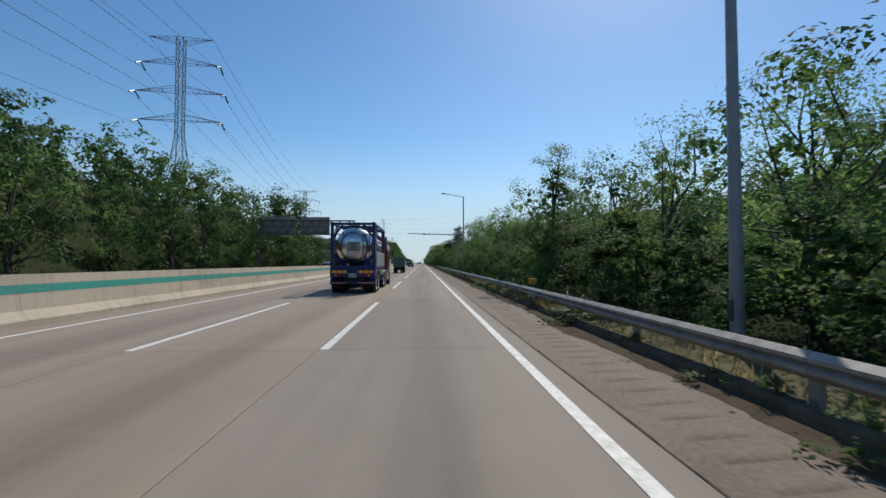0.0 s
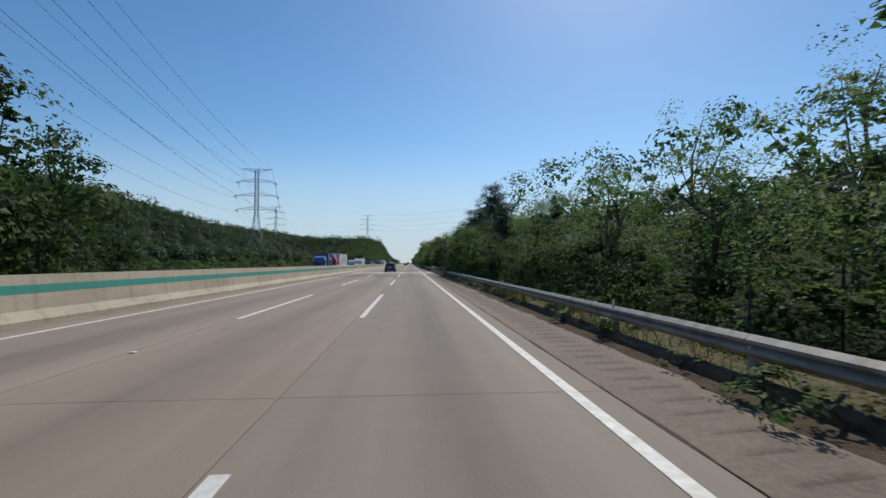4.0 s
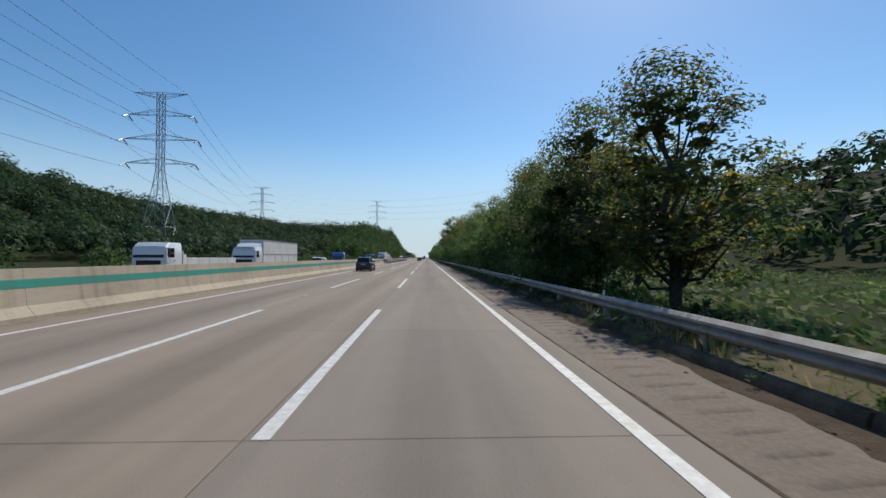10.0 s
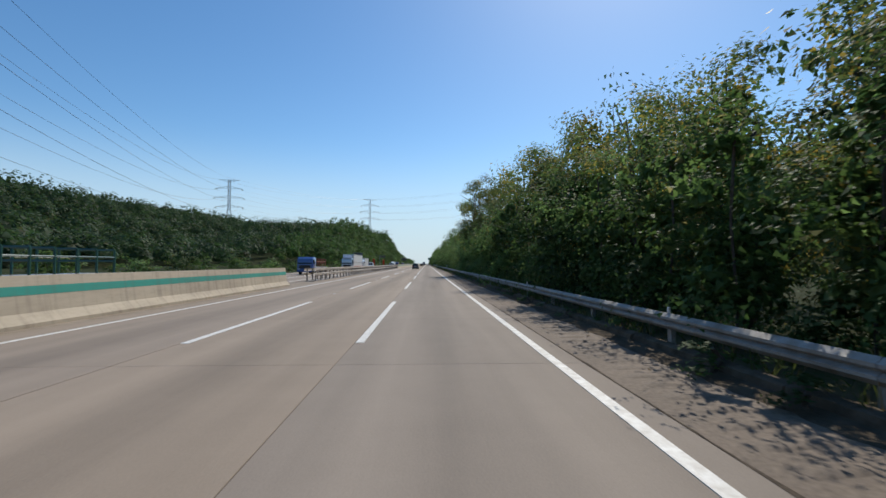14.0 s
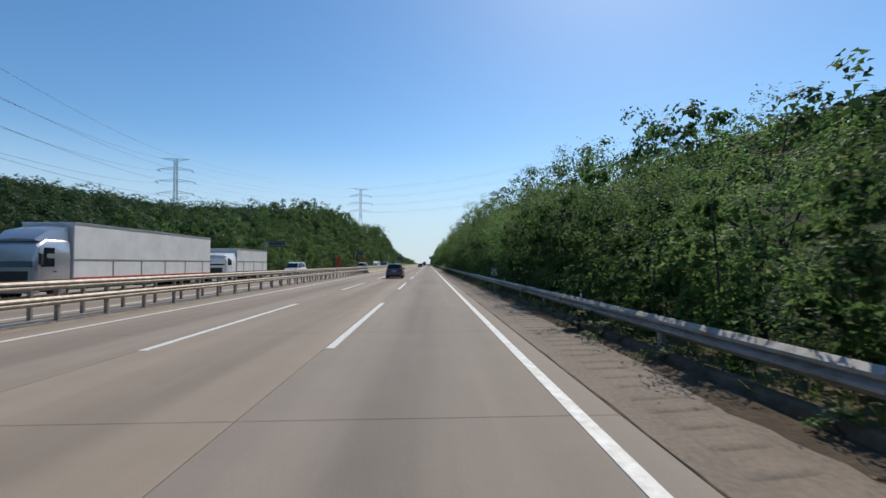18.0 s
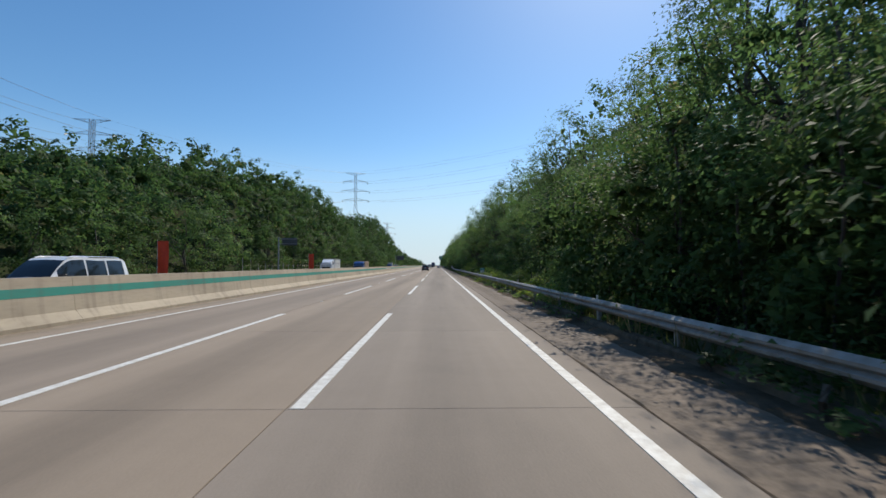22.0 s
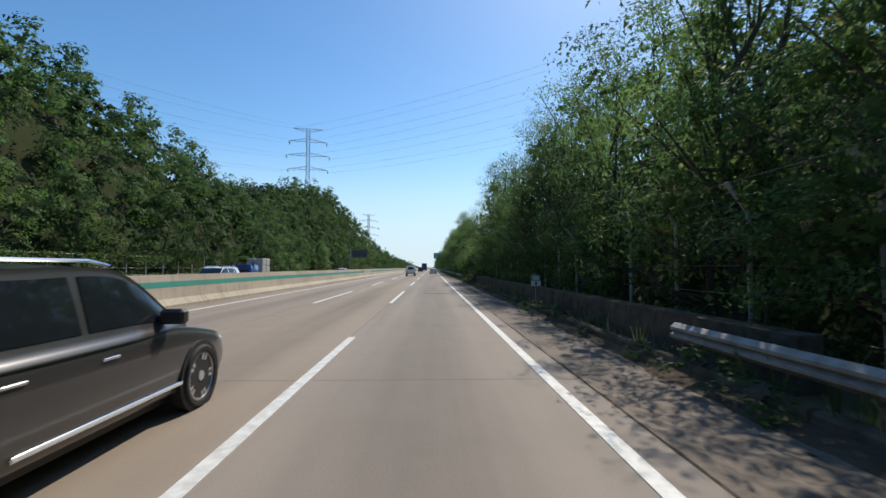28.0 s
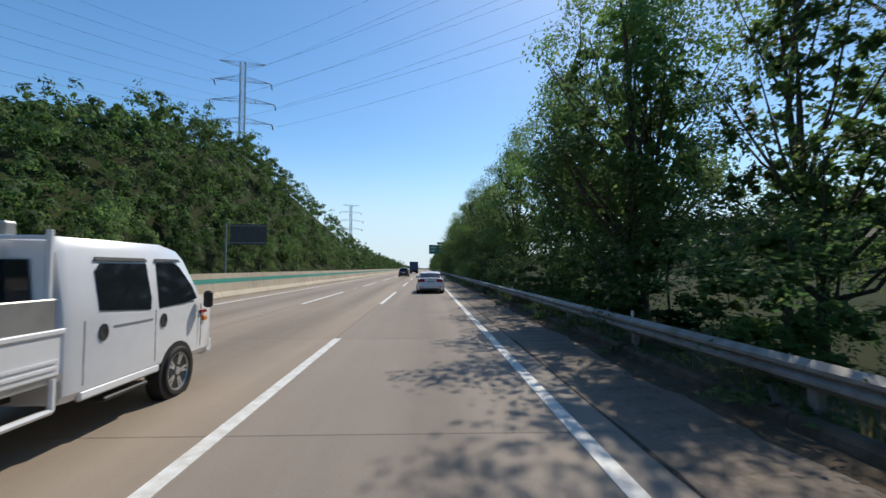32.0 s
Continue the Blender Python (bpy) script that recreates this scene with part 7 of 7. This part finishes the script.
part("brace", bars([((-1.75, 0, 6.4), (-0.1, 0, 5.3))], 0.035), M_POLE, mast)
part("cable", bars([((-0.05, 0, 7.6), (-2.5, 0, 7.1)), ((-2.5, 0, 7.1), (-5.2, 0, 6.75))], 0.012), M_WIRE, mast)
tagged(mast, "grey cantilever mast reaching over the slow lane", "mast")
mast.matrix_basis = pose(8.05, 65, land(8.05, 65) + 0.1)

# sign gantry over the other carriageway
gan = empty("sign_gantry")
for x in (0.0, -14.6):
    for dx in (-0.32, 0.32):
        bm = bmesh.new()
        bar(bm, (x + dx, 0, 1.3 if x == 0 else -0.4), (x + dx, 0, 8.4), 0.1, n=8)
        part("column", bm, M_DARKPOLE, gan)
    for k in range(7):
        part("column_brace", bars([((x - 0.32, 0, 1.6 + 0.9 * k), (x + 0.32, 0, 2.3 + 0.9 * k))], 0.03), M_DARKPOLE, gan)
    part("ladder_rail", bars([((x + 0.62, 0.2, 6.0), (x + 0.62, 0.2, 8.5))], 0.03), M_DARKPOLE, gan)
for yy in (-0.45, 0.45):
    for z in (6.2, 8.35):
        part("chord", boxes((-14.9, 0.45, yy - 0.06, yy + 0.06, z - 0.06, z + 0.06)), M_DARKPOLE, gan)
    for k in range(10):
        x = 0.4 - 1.5 * k
        part("lattice_bar", bars([((x, yy, 6.2), (x - 0.75, yy, 8.35)), ((x - 0.75, yy, 8.35), (x - 1.5, yy, 6.2))], 0.035), M_DARKPOLE, gan)
for k in range(9):
    part("cross_bar", bars([((0.3 - 1.8 * k, -0.45, 8.35), (0.3 - 1.8 * k, 0.45, 8.35)), ((0.3 - 1.8 * k, -0.45, 6.2), (0.3 - 1.8 * k, 0.45, 6.2))], 0.035), M_DARKPOLE, gan)
for x0, x1 in ((-8.2, -3.6), (-14.0, -9.0)):
    b_ = part("sign_panel", boxes((x0, x1, 0.52, 0.58, 6.1, 9.0), bevel=0.01), M_STEEL, gan, "grey back of a direction sign")
    for k in range(3):
        part("panel_rib", boxes((x0, x1, 0.46, 0.52, 6.5 + 0.9 * k, 6.58 + 0.9 * k)), M_DARKPOLE, b_)
tagged(gan, "dark steel lattice sign gantry standing on the median", "gantry")
gan.matrix_basis = pose(-9.38, 61.6, 0)


def back_sign(y, w, z0, z1, x=-23.4):
    t = empty("roadside_sign")
    bm = bmesh.new()
    bar(bm, (0, 0, -0.8), (0, 0, z1 + 0.1), 0.11, n=10)
    part("post", bm, M_POLE, t)
    for z in (z0 + 0.25, z1 - 0.2):
        part("arm", bars([((0, 0, z), (w + 0.4, 0, z))], 0.05), M_POLE, t)
    part("sign_panel", boxes((0.5, w + 0.5, 0.06, 0.1, z0, z1), bevel=0.008), M_DARKPOLE, t, "dark back of a road sign")
    tagged(t, "roadside sign on a cantilever post seen from behind", "sign", "signs beyond the opposite carriageway")
    t.matrix_basis = pose(x, y, 0)


back_sign(400, 2.6, 4.4, 5.4)
back_sign(484, 2.4, 4.8, 6.0)
back_sign(676, 4.6, 4.6, 7.2)

for y in (454.5, 500.8):
    t = empty("warning_banner")
    part("post", bars([((0, 0, -0.8), (0, 0, 4.0))], 0.03), M_POLE, t)
    bm = bmesh.new()
    cols = [[bm.verts.new((0.04 + 0.24 * i, 0.05 * math.sin(i * 1.3 + 0.8 * j), 1.0 + 0.48 * j)) for i in range(5)] for j in range(7)]
    for a, b in zip(cols, cols[1:]):
        for i in range(4):
            bm.faces.new((a[i], a[i + 1], b[i + 1], b[i]))
    part("banner", bm, M_FLAG, t, smooth=True)
    tagged(t, "tall red cloth warning banner on a thin post", "banner", "warning banners")
    t.matrix_basis = pose(-23.6, y, 0)


def marker_post(y, top=1.35):
    t = empty("kilometre_post")
    part("post", bars([((0, 0.03, -0.3), (0, 0.03, top))], 0.025), M_STEEL, t)
    face = part("face", boxes((-0.22, 0.22, -0.02, 0.0, top - 0.5, top - 0.02), bevel=0.01), M_PLATE, t)
    part("green_field", boxes((-0.21, 0.21, -0.027, -0.021, top - 0.27, top - 0.03)), M_GREEN, face)
    return tagged(t, "small green and white distance post behind the rail", "marker", "distance posts"), face


for y, a, b in ((462.4, "310", "4"), (361.5, "310", "5"), (559.0, "", "")):
    t, face = marker_post(y)
    if a and y > 400:
        lettering("km_text", a, 0.2, M_WHITE, face, Matrix.Translation((0, -0.032, 1.2)) @ Matrix.Rotation(radians(90), 4, "X"))
        lettering("km_text", b, 0.17, M_INK, face, Matrix.Translation((0, -0.028, 0.96)) @ Matrix.Rotation(radians(90), 4, "X"))
    else:
        for k in range(3):
            part("figure_bar", boxes((-0.14 + 0.1 * k, -0.07 + 0.1 * k, -0.034, -0.028, 1.12, 1.28)), M_WHITE, face)
        part("figure_bar", boxes((-0.04, 0.04, -0.03, -0.02, 0.89, 1.04)), M_INK, face)
    t.matrix_basis = pose(6.55, y, 0)

# hazard box on the rail near the start, and delineators
haz = empty("yellow_box")
part("post", bars([((0, 0, -0.2), (0, 0, 0.9))], 0.03), M_STEEL, haz)
part("box", boxes((-0.16, 0.16, -0.08, 0.08, 0.78, 1.02), bevel=0.02), mat("amber_plastic", (0.75, 0.33, 0.02), 0.5, var=0.2), haz)
tagged(haz, "small amber roadside marker box on a post", "marker")
haz.matrix_basis = pose(6.5, 9.5, 0)

# green direction sign ahead
dirs = empty("direction_sign")
bm = bmesh.new()
bar(bm, (7.2, 0, -1), (7.2, 0, 9.2), 0.22, 0.16, n=12)
part("post", bm, M_POLE, dirs)
for z in (6.6, 8.1):
    part("arm", bars([((7.2, 0.1, z), (0.4, 0.1, z))], 0.1, n=8), M_POLE, dirs)
pan = part("panel", boxes((0.0, 6.2, -0.05, 0.0, 5.9, 8.6), bevel=0.02), M_GREEN, dirs, "green direction panel")
for x0, x1, z in ((0.5, 2.2, 7.8), (0.5, 1.9, 6.9), (3.2, 5.6, 7.8), (3.2, 5.0, 6.9)):
    part("text_bar", boxes((x0, x1, -0.07, -0.055, z - 0.2, z + 0.2)), M_WHITE, pan)
part("top_plate", boxes((2.4, 5.6, -0.05, 0.0, 8.75, 9.4), bevel=0.01), M_DARKPOLE, dirs)
tagged(dirs, "green motorway direction sign on a tall post", "sign")
dirs.matrix_basis = pose(3.0, 750, 0)

# rockfall fence on the right-hand slope, with cranked tops
M_FPOST = mat("fence_post_paint", (0.5, 0.49, 0.46), 0.6, 0.2, var=0.3, scale=3)
fence = tagged(empty("rockfall_fence"), "tall fence of pale cranked posts and wires on the slope", "fence", kind="structure")
fx = 8.3
for k in range(34):
    y = 511 + 2.65 * k
    z = land(fx, y)
    part("post", tube(bmesh.new(), [(fx, y, z - 0.3), (fx, y, z + 2.85), (fx - 0.08, y, z + 3.0), (fx - 0.45, y, z + 3.5)], 0.05, 6), M_FPOST, fence)
for zz, dx in ((0.6, 0), (1.2, 0), (1.8, 0), (2.4, 0), (2.85, 0), (3.2, -0.22), (3.48, -0.44)):
    part("wire", tube(bmesh.new(), [(fx + dx, 511 + 2.65 * k, land(fx, 511 + 2.65 * k) + zz) for k in range(34)], 0.008, 4), M_STEEL, fence)
vines = []
rs = np.random.default_rng(14)
for k in range(33):
    y = 511 + 2.65 * k
    dens = 900 if k < 9 else 260 if k % 4 != 2 else 60
    vines.append(np.stack([fx - 0.15 + rs.normal(size=dens) * 0.2 - 0.25 * (rs.uniform(size=dens) > 0.6), y + rs.uniform(0, 2.65, dens), land(fx, y) + 3.5 * np.sqrt(rs.uniform(0.0, 1.0, dens)) * (0.72 + 0.28 * abs(math.sin(k * 0.9)))], 1))
tagged(new("vines", quads("vines", np.concatenate(vines), 0.13, 0.6, M_LEAF_S, rs, up=0.2)), "creeper leaves hanging over the slope fence", "vines", kind="stuff")

# mesh fence beyond the opposite carriageway
lf = tagged(empty("hillside_fence"), "overgrown mesh fence below the far wooded slope", "fence", kind="structure")
for k in range(46):
    y = 474 + 2.6 * k
    part("post", bars([((-24.6, y, -0.6), (-24.6, y, 2.7))], 0.045, n=6), M_FPOST, lf)
for zz in (0.4, 1.0, 1.6, 2.2, 2.65):
    part("wire", bars([((-24.6, 474, zz), (-24.6, 591, zz))], 0.015, n=4), M_STEEL_OLD, lf)
lv = np.stack([-24.6 + rs.normal(size=7000) * 0.18, rs.uniform(474, 591, 7000), 2.75 - np.abs(rs.normal(size=7000)) * 0.45], 1)
lv2 = np.stack([-24.9 + rs.normal(size=5000) * 0.3, rs.uniform(474, 591, 5000), rs.uniform(-0.3, 1.3, 5000)], 1)
tagged(new("vines", quads("vines", np.concatenate([lv, lv2]), 0.16, 0.6, M_LEAF_S, rs, up=0.2)), "creeper leaves matted over the far mesh fence", "vines", kind="stuff")


# ---- pylons and lines ----
def pylon(x, y, z0, top, rz):
    """A lattice tower with three pairs of arms and an earth-wire arm, from z0 to top."""
    t = empty("pylon")
    H = top - z0
    lv = [0.0, 0.16, 0.3, 0.42, 0.52, 0.6, 0.68, 0.76, 0.84, 0.92, 1.0]
    wd = lambda k: max(0.9, 4.6 * (1 - k / 0.62)) if k < 0.5 else 0.9
    r = 0.13
    for sx in (1, -1):
        for sy in (1, -1):
            part("leg", tube(bmesh.new(), [(sx * wd(a), sy * wd(a), H * a) for a in lv], r, n=4), M_PYLON, t)
    br = []
    for a, b in zip(lv, lv[1:]):
        wa, wb_ = wd(a), wd(b)
        for s in (1, -1):
            br += [((-wa, s * wa, H * a), (wb_, s * wb_, H * b)), ((wa, s * wa, H * a), (-wb_, s * wb_, H * b)), ((s * wa, -wa, H * a), (s * wb_, wb_, H * b)), ((s * wa, wa, H * a), (s * wb_, -wb_, H * b))]
            br += [((-wb_, s * wb_, H * b), (wb_, s * wb_, H * b)), ((s * wb_, -wb_, H * b), (s * wb_, wb_, H * b))]
    part("bracing", bars(br, 0.065, n=4), M_PYLON, t)["kind"] = "stuff"
    tips = []
    for dz, half in ((0.0, 8.3), (7.3, 10.2), (15.3, 11.6), (23.2, 10.8)):
        for s in (1, -1):
            z = H - dz
            tip = (s * half, 0, z)
            items = [((s * 0.9, sy * 0.9, z - (0.0 if dz else 1.6)), tip) for sy in (1, -1)] + [((s * 0.9, sy * 0.9, z + (1.7 if dz else -0.0)), tip) for sy in (1, -1)]
            for q in (0.35, 0.65):
                items.append(((s * (0.9 + (half - 0.9) * q), 0.9 * (1 - q), z), (s * (0.9 + (half - 0.9) * q), -0.9 * (1 - q), z)))
                items.append(((s * (0.9 + (half - 0.9) * q), 0.9 * (1 - q), z), (s * (0.9 + (half - 0.9) * q), 0, z + 1.7 * (1 - q) * (1 if dz else -1))))
            part("cross_arm", bars(items, 0.075, n=4), M_PYLON, t)
            if dz:
                for sy in (1, -1):
                    part("insulator", bars([((s * half, 0, z - 0.1), (s * half, sy * 2.6, z - 1.3))], 0.2, n=6), M_INSUL, t)
                tips.append((s * half, 0, z - 1.3))
            else:
                tips.append((s * half, 0, z))
    tagged(t, "steel lattice power pylon with three pairs of arms", "pylon", "power pylons")
    t.matrix_basis = pose(x, y, z0, 0, 0, rz)
    m = t.matrix_basis.copy()
    return [m @ Vector(p) for p in tips]


TOWERS = [pylon(-40, -190, 10, 62, 8), pylon(-65, 114, 7, 64, 6), pylon(-86, 322, 3, 55.5, 4), pylon(-167, 628, 24, 73, 10), pylon(-68, 786, 24, 80, 12), pylon(160, 605, 24, 88, -55)]
for n_, (A, B) in enumerate(zip(TOWERS, TOWERS[1:])):
    for a, b in zip(A, B):
        sag = 0.028 * (b - a).length
        pts = [a.lerp(b, i / 18) - Vector((0, 0, 4 * sag * (i / 18) * (1 - i / 18))) for i in range(19)]
        w_ = part("power_line", tube(bmesh.new(), pts, 0.055 if n_ < 3 else 0.032, 4), M_WIRE)
        tagged(w_, "thin sagging overhead power line between pylons", "power line", "overhead lines")
for x, y, z0, top in ((-70, 1040, 10, 62), (235, 470, 20, 78)):
    pylon(x, y, z0, top, 20)
